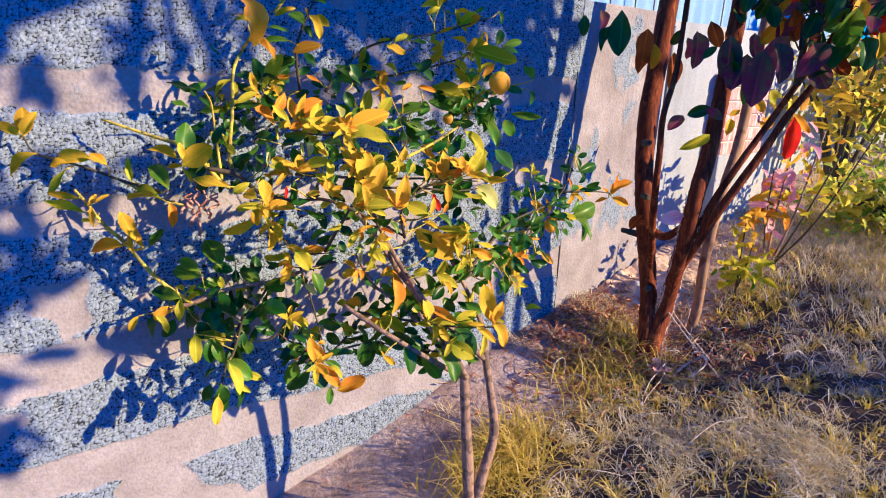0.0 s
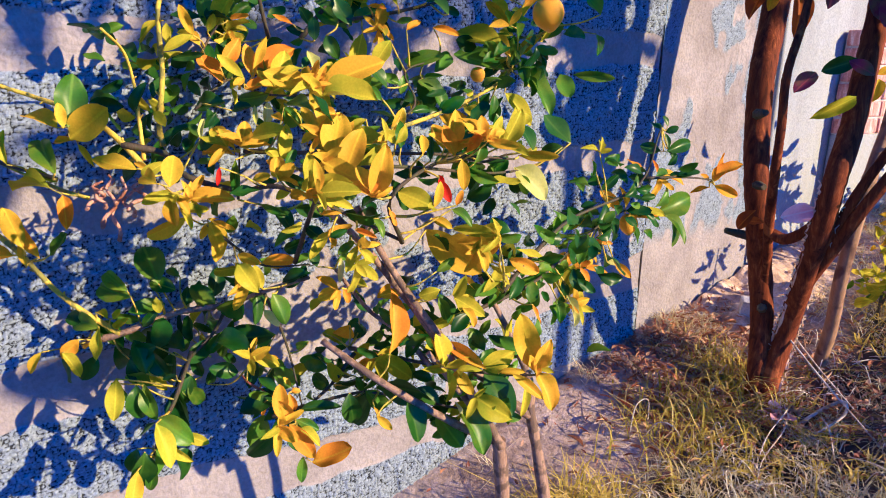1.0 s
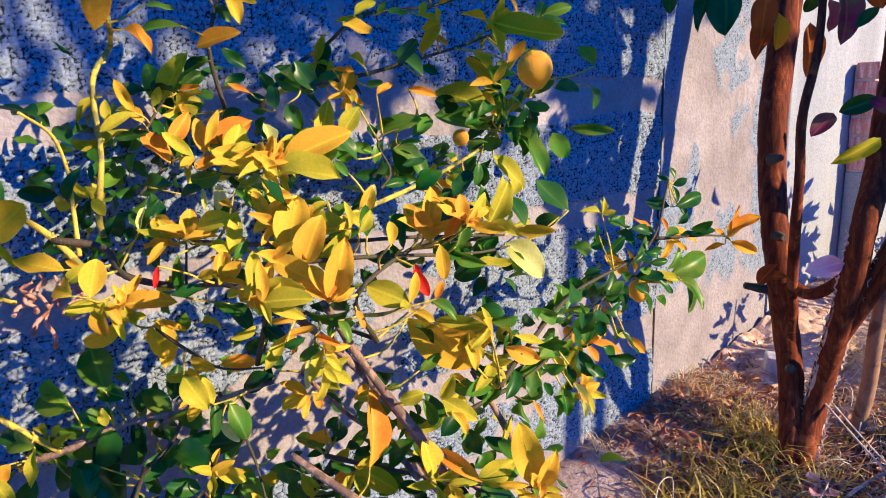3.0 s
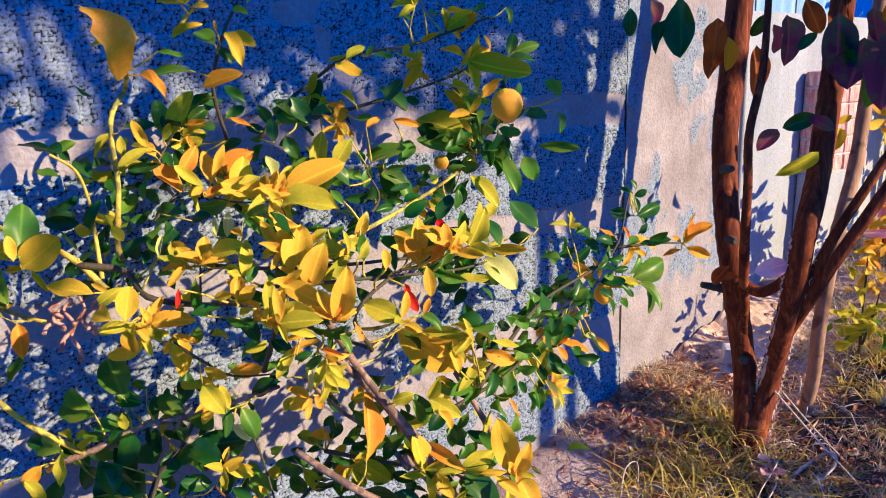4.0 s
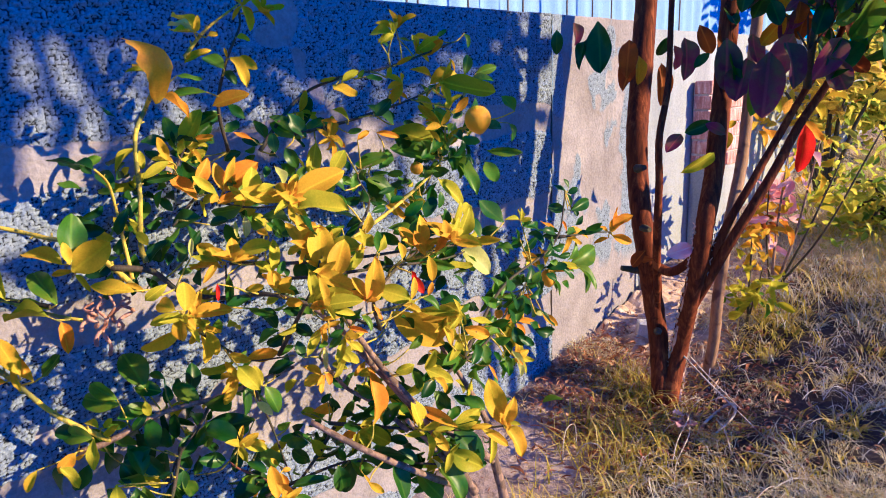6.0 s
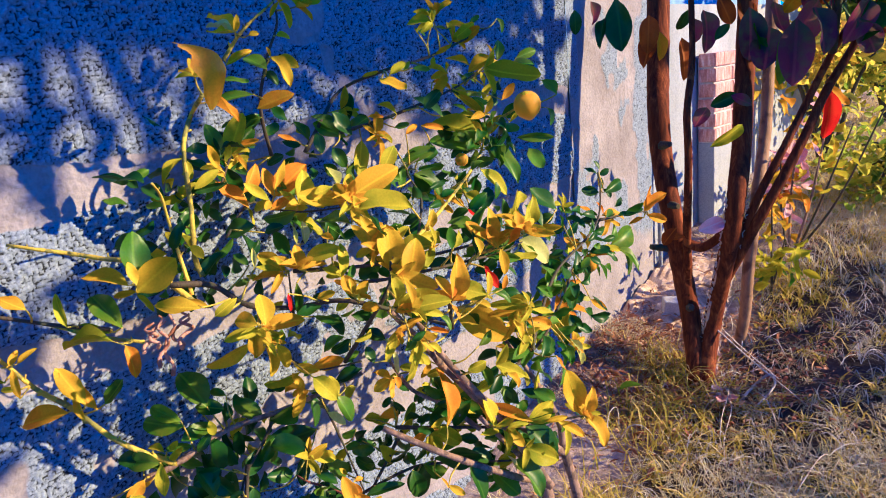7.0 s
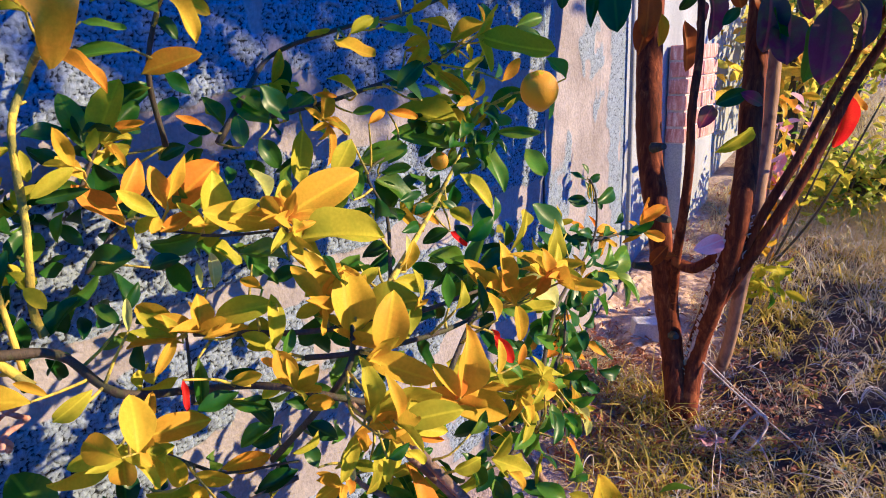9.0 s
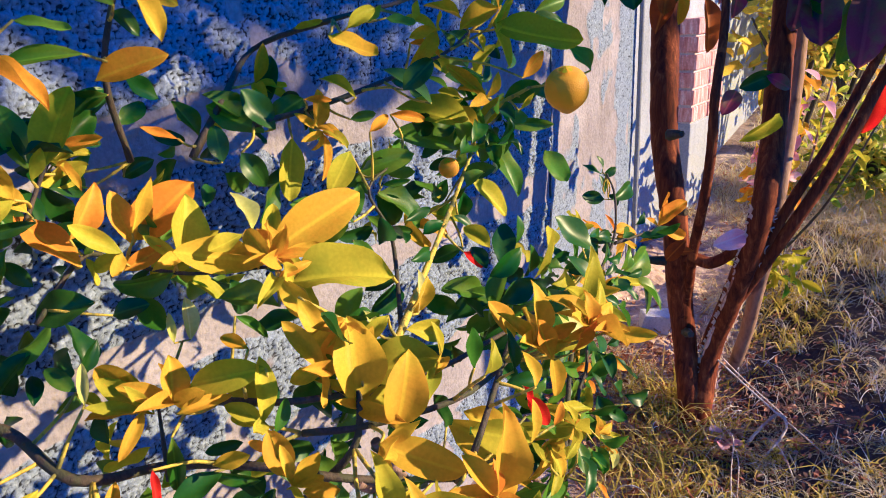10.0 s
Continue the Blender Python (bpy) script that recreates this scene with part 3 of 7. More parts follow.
def joined_leaves(name, items, mat, parent=None, label="", meshes=None):
    """Many leaves in one mesh; items are poses."""
    meshes = meshes or FAR_MESH
    pts = [np.array([v.co[:] for v in me.vertices]) for me in meshes]
    fcs = [[tuple(p.vertices) for p in me.polygons] for me in meshes]
    verts, faces, at = [], [], 0
    for i, m in enumerate(items):
        p, f = pts[i % len(pts)], fcs[i % len(fcs)]
        a = np.array(m)
        verts.append(p @ a[:3, :3].T + a[:3, 3])
        faces += [tuple(k + at for k in q) for q in f]
        at += len(p)
    ob = arrays(name, np.concatenate(verts).tolist(), faces, mat, parent, label, smooth=True)
    ob["kind"] = "stuff"
    return ob


# ---- the citrus shrub ----

def shrub_branches(br):
    br('g1', 0.0045, 0.0020, (0.236, 1.758, 1.097), (0.218, 1.724, 1.147), (0.246, 1.670, 1.200), (0.188, 1.634, 1.211), (0.143, 1.606, 1.221), (0.115, 1.558, 1.239), (0.083, 1.528, 1.250))
    br('y', 0.0030, 0.0016, (0.226, 1.756, 1.115), (0.202, 1.758, 1.183), (0.184, 1.759, 1.238), (0.209, 1.744, 1.294), (0.276, 1.706, 1.328))
    br('g1', 0.0043, 0.0030, (0.198, 1.794, 1.135), (0.185, 1.793, 1.171), (0.174, 1.808, 1.258), (0.192, 1.808, 1.370), (0.177, 1.840, 1.424), (0.248, 1.833, 1.458))
    br('b', 0.0059, 0.0032, (0.220, 1.723, 1.143), (0.243, 1.788, 1.126), (0.335, 1.803, 1.099), (0.352, 1.880, 1.073), (0.451, 1.910, 1.093), (0.515, 1.966, 1.070), (0.539, 2.088, 1.001))
    br('b', 0.0042, 0.0019, (0.136, 2.016, 1.325), (0.163, 1.992, 1.424), (0.174, 2.017, 1.514), (0.174, 2.053, 1.582), (0.158, 2.060, 1.637))
    br('g1', 0.0036, 0.0016, (0.145, 1.941, 1.520), (0.157, 1.986, 1.572), (0.163, 2.062, 1.625))
    br('b', 0.0051, 0.0023, (0.194, 2.060, 1.325), (0.190, 2.116, 1.385), (0.131, 2.219, 1.440), (0.291, 2.214, 1.471), (0.291, 2.350, 1.492), (0.309, 2.527, 1.545))
    br('b', 0.0040, 0.0018, (0.237, 2.120, 1.357), (0.281, 2.224, 1.377), (0.328, 2.373, 1.418), (0.313, 2.469, 1.446))
    br('g1', 0.0038, 0.0015, (0.504, 1.986, 1.132), (0.512, 2.024, 1.163), (0.406, 2.240, 1.194), (0.314, 2.441, 1.242), (0.299, 2.500, 1.294), (0.308, 2.497, 1.354))
    br('g1', 0.0042, 0.0022, (0.299, 2.500, 1.294), (0.324, 2.522, 1.331), (0.374, 2.538, 1.360))
    br('b', 0.0040, 0.0020, (0.348, 1.894, 1.137), (0.473, 1.951, 1.146), (0.539, 2.051, 1.147), (0.548, 2.144, 1.142), (0.541, 2.314, 1.122))
    br('b', 0.0037, 0.0019, (0.482, 1.939, 1.122), (0.528, 1.976, 1.126), (0.578, 2.065, 1.131), (0.533, 2.257, 1.100), (0.505, 2.367, 1.094))
    br('b', 0.0047, 0.0019, (0.567, 2.281, 0.887), (0.524, 2.374, 0.922), (0.457, 2.540, 0.970), (0.399, 2.770, 0.993), (0.395, 2.838, 1.040), (0.372, 2.888, 1.108), (0.323, 2.959, 1.134))
    br('b', 0.0039, 0.0019, (0.399, 2.830, 1.026), (0.426, 2.935, 1.024), (0.437, 3.028, 1.012))
    br('b', 0.0039, 0.0018, (0.541, 2.234, 0.849), (0.529, 2.371, 0.871), (0.492, 2.480, 0.895), (0.479, 2.537, 0.917), (0.397, 2.701, 0.932), (0.399, 2.768, 0.954))
    br('b', 0.0043, 0.0020, (0.359, 2.070, 0.745), (0.422, 2.108, 0.747), (0.538, 2.189, 0.747), (0.602, 2.256, 0.745), (0.674, 2.305, 0.761))
    br('b', 0.0039, 0.0018, (0.337, 1.917, 0.629), (0.359, 1.976, 0.646), (0.400, 2.052, 0.669), (0.450, 2.087, 0.684), (0.555, 2.195, 0.672), (0.575, 2.208, 0.677))
    br('b', 0.0035, 0.0016, (0.330, 1.913, 0.891), (0.311, 1.960, 0.765), (0.355, 1.971, 0.645))
    br('p', 0.0073, 0.0038, (0.124, 1.638, 0.766), (0.148, 1.693, 0.778), (0.164, 1.795, 0.807), (0.226, 1.878, 0.828), (0.324, 1.914, 0.877), (0.385, 1.984, 0.911))
    br('b', 0.0040, 0.0018, (0.226, 1.878, 0.828), (0.196, 1.851, 0.761), (0.208, 1.798, 0.721), (0.224, 1.769, 0.681))
    br('g1', 0.0043, 0.0026, (0.148, 1.693, 0.778), (0.126, 1.610, 0.860), (0.115, 1.555, 0.947), (0.088, 1.514, 0.995), (0.072, 1.486, 1.045), (0.064, 1.460, 1.084))
    br('g1', 0.0028, 0.0015, (0.206, 1.665, 1.054), (0.171, 1.628, 1.066), (0.136, 1.568, 1.098), (0.105, 1.533, 1.117))
    br('b', 0.0039, 0.0021, (0.183, 1.623, 1.087), (0.131, 1.556, 1.108), (0.090, 1.482, 1.140), (0.053, 1.393, 1.171), (0.044, 1.371, 1.210))
    br('p', 0.0095, 0.0057, (0.610, 2.259, 0.599), (0.585, 2.216, 0.692), (0.535, 2.179, 0.783), (0.469, 2.129, 0.880), (0.484, 2.051, 0.978), (0.515, 1.966, 1.067))
    br('p', 0.0056, 0.0031, (0.517, 2.160, 0.748), (0.443, 2.143, 0.787), (0.394, 2.098, 0.829), (0.443, 2.009, 0.939))
    br('b', 0.0044, 0.0022, (0.355, 1.970, 0.933), (0.476, 1.958, 1.053), (0.523, 1.967, 1.119), (0.482, 2.012, 1.174), (0.467, 2.028, 1.189))
    br('b', 0.0039, 0.0020, (0.538, 2.089, 0.998), (0.599, 2.036, 1.090), (0.563, 2.157, 1.135), (0.523, 2.254, 1.118), (0.553, 2.289, 1.133))
    br('b', 0.0029, 0.0015, (0.351, 1.877, 1.057), (0.340, 1.888, 1.138))
    br('b', 0.0029, 0.0015, (0.315, 1.832, 1.011), (0.313, 1.885, 0.957), (0.317, 1.928, 0.923), (0.389, 1.985, 0.936))
    br('b', 0.0032, 0.0017, (0.202, 1.852, 1.196), (0.195, 1.914, 1.248), (0.218, 1.947, 1.232), (0.285, 1.978, 1.224), (0.360, 2.030, 1.229))
    br('b', 0.0032, 0.0017, (0.175, 1.873, 1.288), (0.171, 1.892, 1.317), (0.161, 1.915, 1.346))
    br('b', 0.0029, 0.0015, (0.484, 2.079, 1.168), (0.352, 2.221, 1.207), (0.325, 2.215, 1.267), (0.313, 2.298, 1.290))
    br('b', 0.0047, 0.0025, (0.368, 2.077, 0.736), (0.353, 2.033, 0.674), (0.383, 1.946, 0.640))
    br('r', 0.0036, 0.0017, (0.383, 1.946, 0.640), (0.310, 1.935, 0.648), (0.270, 1.897, 0.675), (0.239, 1.891, 0.682))
    br('b', 0.0047, 0.0025, (0.203, 1.808, 0.737), (0.251, 1.762, 0.668), (0.254, 1.736, 0.627), (0.273, 1.712, 0.577))


def upper_leaves(lf):
    lf('Y', 0.185, 2.056, 1.619, 0.214, 2.058, 1.575, 0.41)
    lf('Y', 0.192, 2.091, 1.609, 0.213, 2.113, 1.610, 0.41)
    lf('Y', 0.289, 2.373, 1.574, 0.272, 2.376, 1.618, 0.41)
    lf('G', 0.303, 2.578, 1.568, 0.320, 2.580, 1.540, 0.41)
    lf('L', 0.180, 1.954, 1.565, 0.137, 1.937, 1.609, 0.41)
    lf('P', 0.207, 1.939, 1.563, 0.171, 1.910, 1.587, 0.25)
    lf('G', 0.265, 2.519, 1.561, 0.274, 2.542, 1.574, 0.41)
    lf('L', 0.319, 2.340, 1.559, 0.271, 2.310, 1.574, 0.41)
    lf('Y', 0.247, 2.456, 1.559, 0.297, 2.487, 1.557, 0.25)
    lf('Y', 0.200, 1.970, 1.558, 0.211, 1.984, 1.560, 0.55)
    lf('G', 0.262, 2.398, 1.557, 0.292, 2.416, 1.541, 0.55)
    lf('L', 0.197, 2.031, 1.556, 0.211, 2.052, 1.554, 0.55)
    lf('G', 0.264, 2.339, 1.554, 0.279, 2.355, 1.540, 0.41)
    lf('L', 0.287, 2.431, 1.523, 0.303, 2.479, 1.554, 0.41)
    lf('Y', 0.196, 2.014, 1.517, 0.232, 2.028, 1.469, 0.41)
    lf('O', 0.286, 2.456, 1.517, 0.320, 2.487, 1.544, 0.41)
    lf('Y', 0.235, 1.987, 1.513, 0.231, 1.986, 1.534, 0.25)
    lf('Y', 0.196, 2.024, 1.512, 0.221, 2.056, 1.500, 0.55)
    lf('Y', 0.184, 1.923, 1.507, 0.204, 1.966, 1.535, 0.25)
    lf('Y', 0.297, 2.362, 1.495, 0.326, 2.382, 1.511, 0.25)
    lf('G', 0.215, 1.988, 1.494, 0.174, 1.971, 1.523, 0.55)
    lf('D', 0.175, 2.007, 1.490, 0.197, 2.020, 1.471, 0.55)
    lf('Y', 0.263, 1.818, 1.487, 0.256, 1.818, 1.518, 0.41)
    lf('G', 0.221, 1.890, 1.482, 0.244, 1.924, 1.468, 0.25)
    lf('Y', 0.347, 2.497, 1.477, 0.319, 2.446, 1.465, 0.55)
    lf('G', 0.259, 2.619, 1.472, 0.259, 2.639, 1.524, 0.41)
    lf('G', 0.399, 2.515, 1.471, 0.424, 2.555, 1.484, 0.41)
    lf('G', 0.372, 2.218, 1.469, 0.389, 2.242, 1.459, 0.41)
    lf('G', 0.352, 2.210, 1.465, 0.357, 2.222, 1.483, 0.41)
    lf('Y', 0.352, 2.288, 1.465, 0.349, 2.299, 1.486, 0.55)
    lf('Y', 0.302, 2.468, 1.464, 0.267, 2.436, 1.492, 0.25)
    lf('Y', 0.259, 2.180, 1.463, 0.276, 2.207, 1.467, 0.25)
    lf('L', 0.360, 2.167, 1.461, 0.377, 2.193, 1.481, 0.41)
    lf('Y', 0.341, 2.156, 1.454, 0.381, 2.178, 1.425, 0.55)
    lf('G', 0.395, 2.502, 1.454, 0.432, 2.531, 1.464, 0.41)
    lf('Y', 0.366, 2.320, 1.452, 0.344, 2.295, 1.449, 0.41)
    lf('G', 0.242, 1.934, 1.450, 0.207, 1.880, 1.449, 0.25)
    lf('L', 0.396, 2.405, 1.455, 0.464, 2.485, 1.418, 0.40)
    lf('O', 0.215, 1.858, 1.445, 0.268, 1.884, 1.422, 0.25)
    lf('O', 0.325, 2.316, 1.438, 0.353, 2.341, 1.426, 0.25)
    lf('G', 0.294, 2.492, 1.424, 0.268, 2.489, 1.455, 0.55)
    lf('O', 0.201, 1.962, 1.423, 0.241, 2.013, 1.446, 0.41)
    lf('G', 0.285, 2.461, 1.421, 0.275, 2.461, 1.452, 0.41)
    lf('L', 0.332, 2.477, 1.417, 0.323, 2.473, 1.445, 0.41)
    lf('G', 0.162, 1.991, 1.405, 0.136, 1.956, 1.399, 0.41)
    lf('Y', 0.192, 2.166, 1.401, 0.223, 2.185, 1.389, 0.41)
    lf('D', 0.384, 2.225, 1.389, 0.405, 2.253, 1.416, 0.55)
    lf('O', 0.443, 2.400, 1.387, 0.451, 2.428, 1.415, 0.41)
    lf('O', 0.290, 2.156, 1.384, 0.307, 2.182, 1.381, 0.25)
    lf('L', 0.340, 2.191, 1.383, 0.300, 2.180, 1.416, 0.25)
    lf('G', 0.451, 2.590, 1.381, 0.427, 2.578, 1.418, 0.55)
    lf('D', 0.392, 2.267, 1.369, 0.354, 2.240, 1.414, 0.55)
    lf('O', 0.143, 1.940, 1.358, 0.171, 1.971, 1.360, 0.25)
    lf('Y', 0.368, 2.426, 1.357, 0.322, 2.403, 1.403, 0.25)
    lf('G', 0.226, 2.158, 1.356, 0.248, 2.186, 1.382, 0.55)
    lf('G', 0.319, 2.200, 1.356, 0.336, 2.223, 1.359, 0.41)
    lf('D', 0.252, 2.140, 1.350, 0.227, 2.116, 1.392, 0.55)
    lf('O', 0.307, 2.287, 1.350, 0.338, 2.327, 1.340, 0.25)
    lf('O', 0.193, 2.046, 1.350, 0.170, 2.019, 1.362, 0.25)
    lf('G', 0.369, 2.663, 1.348, 0.390, 2.664, 1.312, 0.55)
    lf('G', 0.232, 2.139, 1.346, 0.182, 2.102, 1.370, 0.55)
    lf('Y', 0.281, 2.177, 1.346, 0.287, 2.191, 1.390, 0.41)
    lf('G', 0.160, 2.096, 1.343, 0.145, 2.082, 1.387, 0.41)
    lf('Y', 0.295, 2.175, 1.343, 0.299, 2.172, 1.289, 0.25)
    lf('O', 0.342, 2.208, 1.341, 0.354, 2.229, 1.358, 0.41)
    lf('L', 0.160, 1.909, 1.339, 0.164, 1.945, 1.414, 0.41)
    lf('L', 0.258, 2.159, 1.336, 0.254, 2.142, 1.268, 0.41)
    lf('L', 0.111, 1.941, 1.334, 0.141, 1.970, 1.361, 0.41)
    lf('G', 0.124, 1.912, 1.333, 0.110, 1.902, 1.400, 0.41)
    lf('L', 0.172, 1.892, 1.331, 0.173, 1.903, 1.361, 0.41)
    lf('D', 0.250, 2.088, 1.330, 0.273, 2.098, 1.294, 0.55)
    lf('L', 0.375, 2.502, 1.329, 0.388, 2.518, 1.355, 0.25)
    lf('L', 0.212, 1.857, 1.324, 0.184, 1.836, 1.331, 0.25)
    lf('L', 0.336, 2.177, 1.322, 0.333, 2.147, 1.282, 0.55)
    lf('D', 0.234, 2.072, 1.321, 0.221, 2.078, 1.357, 0.55)
    lf('D', 0.106, 1.930, 1.319, 0.099, 1.924, 1.378, 0.41)
    lf('G', 0.089, 1.949, 1.315, 0.107, 1.985, 1.336, 0.41)
    lf('Y', 0.200, 1.870, 1.308, 0.176, 1.855, 1.329, 0.55)
    lf('L', 0.328, 2.447, 1.307, 0.272, 2.373, 1.362, 0.41)
    lf('D', 0.118, 2.013, 1.305, 0.141, 2.036, 1.323, 0.55)
    lf('G', 0.120, 1.970, 1.301, 0.093, 1.931, 1.309, 0.25)
    lf('Y', 0.296, 2.510, 1.299, 0.323, 2.538, 1.342, 0.41)
    lf('Y', 0.334, 2.459, 1.298, 0.289, 2.426, 1.342, 0.41)
    lf('D', 0.189, 1.880, 1.293, 0.149, 1.843, 1.285, 0.25)
    lf('P', 0.268, 2.534, 1.283, 0.246, 2.502, 1.290, 0.41)
    lf('G', 0.282, 2.243, 1.278, 0.337, 2.282, 1.300, 0.41)
    lf('L', 0.357, 1.996, 1.273, 0.345, 1.968, 1.260, 0.55)
    lf('G', 0.290, 2.476, 1.272, 0.228, 2.400, 1.308, 0.41)
    lf('O', 0.202, 1.902, 1.271, 0.211, 1.937, 1.318, 0.41)
    lf('G', 0.279, 2.494, 1.269, 0.268, 2.458, 1.225, 0.41)
    lf('G', 0.205, 1.926, 1.269, 0.204, 1.914, 1.252, 0.41)
    lf('Y', 0.227, 1.954, 1.267, 0.233, 1.974, 1.322, 0.25)
    lf('P', 0.332, 2.027, 1.264, 0.308, 2.033, 1.304, 0.41)
    lf('G', 0.257, 2.551, 1.263, 0.336, 2.584, 1.196, 0.41)
    lf('G', 0.168, 2.792, 1.259, 0.227, 2.866, 1.252, 0.25)
    lf('G', 0.295, 2.275, 1.256, 0.324, 2.295, 1.261, 0.25)
    lf('O', 0.206, 1.968, 1.253, 0.241, 2.015, 1.307, 0.55)
    lf('O', 0.224, 1.955, 1.253, 0.199, 1.952, 1.303, 0.41)
    lf('L', 0.240, 1.933, 1.253, 0.215, 1.912, 1.237, 0.41)
    lf('Y', 0.389, 2.001, 1.250, 0.360, 1.996, 1.280, 0.41)
    lf('G', 0.300, 2.258, 1.249, 0.339, 2.303, 1.206, 0.55)
    lf('Y', 0.379, 2.017, 1.246, 0.411, 2.042, 1.250, 0.25)
    lf('O', 0.216, 1.901, 1.245, 0.155, 1.876, 1.281, 0.41)
    lf('G', 0.405, 2.099, 1.244, 0.426, 2.109, 1.225, 0.41)
    lf('G', 0.346, 2.088, 1.242, 0.380, 2.117, 1.260, 0.55)
    lf('Y', 0.346, 2.036, 1.241, 0.389, 2.124, 1.287, 0.41)
    lf('Y', 0.370, 2.013, 1.241, 0.315, 1.954, 1.255, 0.41)
    lf('Y', 0.416, 1.987, 1.241, 0.439, 2.001, 1.201, 0.41)
    lf('D', 0.340, 2.168, 1.238, 0.316, 2.142, 1.273, 0.55)
    lf('L', 0.266, 1.978, 1.237, 0.271, 2.002, 1.297, 0.55)
    lf('O', 0.234, 1.934, 1.233, 0.250, 1.970, 1.249, 0.41)
    lf('L', 0.412, 2.008, 1.229, 0.483, 2.060, 1.243, 0.55)
    lf('Y', 0.443, 1.985, 1.228, 0.454, 1.995, 1.187, 0.41)
    lf('G', 0.270, 1.967, 1.226, 0.233, 1.919, 1.209, 0.41)
    lf('L', 0.303, 2.471, 1.224, 0.346, 2.512, 1.167, 0.41)
    lf('Y', 0.111, 1.362, 1.221, 0.124, 1.381, 1.270, 0.41)
    lf('Y', 0.093, 1.359, 1.219, 0.069, 1.323, 1.244, 0.41)
    lf('Y', 0.080, 1.368, 1.215, 0.078, 1.372, 1.274, 0.55)
    lf('Y', 0.491, 2.117, 1.213, 0.487, 2.104, 1.171, 0.41)
    lf('D', 0.236, 1.897, 1.211, 0.200, 1.852, 1.205, 0.55)
    lf('G', 0.393, 1.950, 1.211, 0.415, 1.969, 1.191, 0.25)
    lf('G', 0.333, 2.226, 1.205, 0.315, 2.226, 1.231, 0.41)
    lf('G', 0.398, 1.998, 1.204, 0.350, 1.967, 1.221, 0.41)
    lf('Y', 0.483, 2.003, 1.204, 0.477, 1.973, 1.160, 0.41)
    lf('D', 0.313, 2.250, 1.203, 0.341, 2.276, 1.193, 0.41)
    lf('D', 0.251, 1.905, 1.197, 0.278, 1.925, 1.208, 0.55)
    lf('L', 0.496, 2.047, 1.197, 0.487, 2.020, 1.180, 0.41)
    lf('Y', 0.424, 1.937, 1.191, 0.402, 1.926, 1.203, 0.41)
    lf('G', 0.267, 2.445, 1.183, 0.292, 2.466, 1.219, 0.41)
    lf('Y', 0.315, 1.635, 1.183, 0.298, 1.634, 1.213, 0.41)
    lf('G', 0.292, 1.643, 1.182, 0.264, 1.657, 1.249, 0.55)
    lf('Y', 0.297, 1.628, 1.182, 0.231, 1.590, 1.204, 0.41)
    lf('Y', 0.277, 2.336, 1.180, 0.319, 2.387, 1.160, 0.25)
    lf('L', 0.339, 2.388, 1.180, 0.304, 2.367, 1.202, 0.55)
    lf('L', 0.448, 1.935, 1.179, 0.403, 1.891, 1.172, 0.41)
    lf('Y', 0.651, 2.160, 1.179, 0.650, 2.165, 1.209, 0.55)
    lf('P', 0.482, 2.043, 1.179, 0.475, 2.041, 1.199, 0.41)
    lf('P', 0.327, 1.922, 1.178, 0.321, 1.924, 1.207, 0.25)
    lf('Y', 0.086, 1.385, 1.177, 0.074, 1.325, 1.142, 0.41)
    lf('P', 0.326, 1.940, 1.174, 0.321, 1.948, 1.212, 0.41)
    lf('Y', 0.486, 1.969, 1.173, 0.465, 1.945, 1.166, 0.41)
    lf('Y', 0.667, 2.162, 1.173, 0.667, 2.175, 1.192, 0.41)
    lf('Y', 0.647, 2.171, 1.171, 0.628, 2.151, 1.213, 0.41)
    lf('P', 0.481, 2.111, 1.171, 0.479, 2.129, 1.212, 0.25)

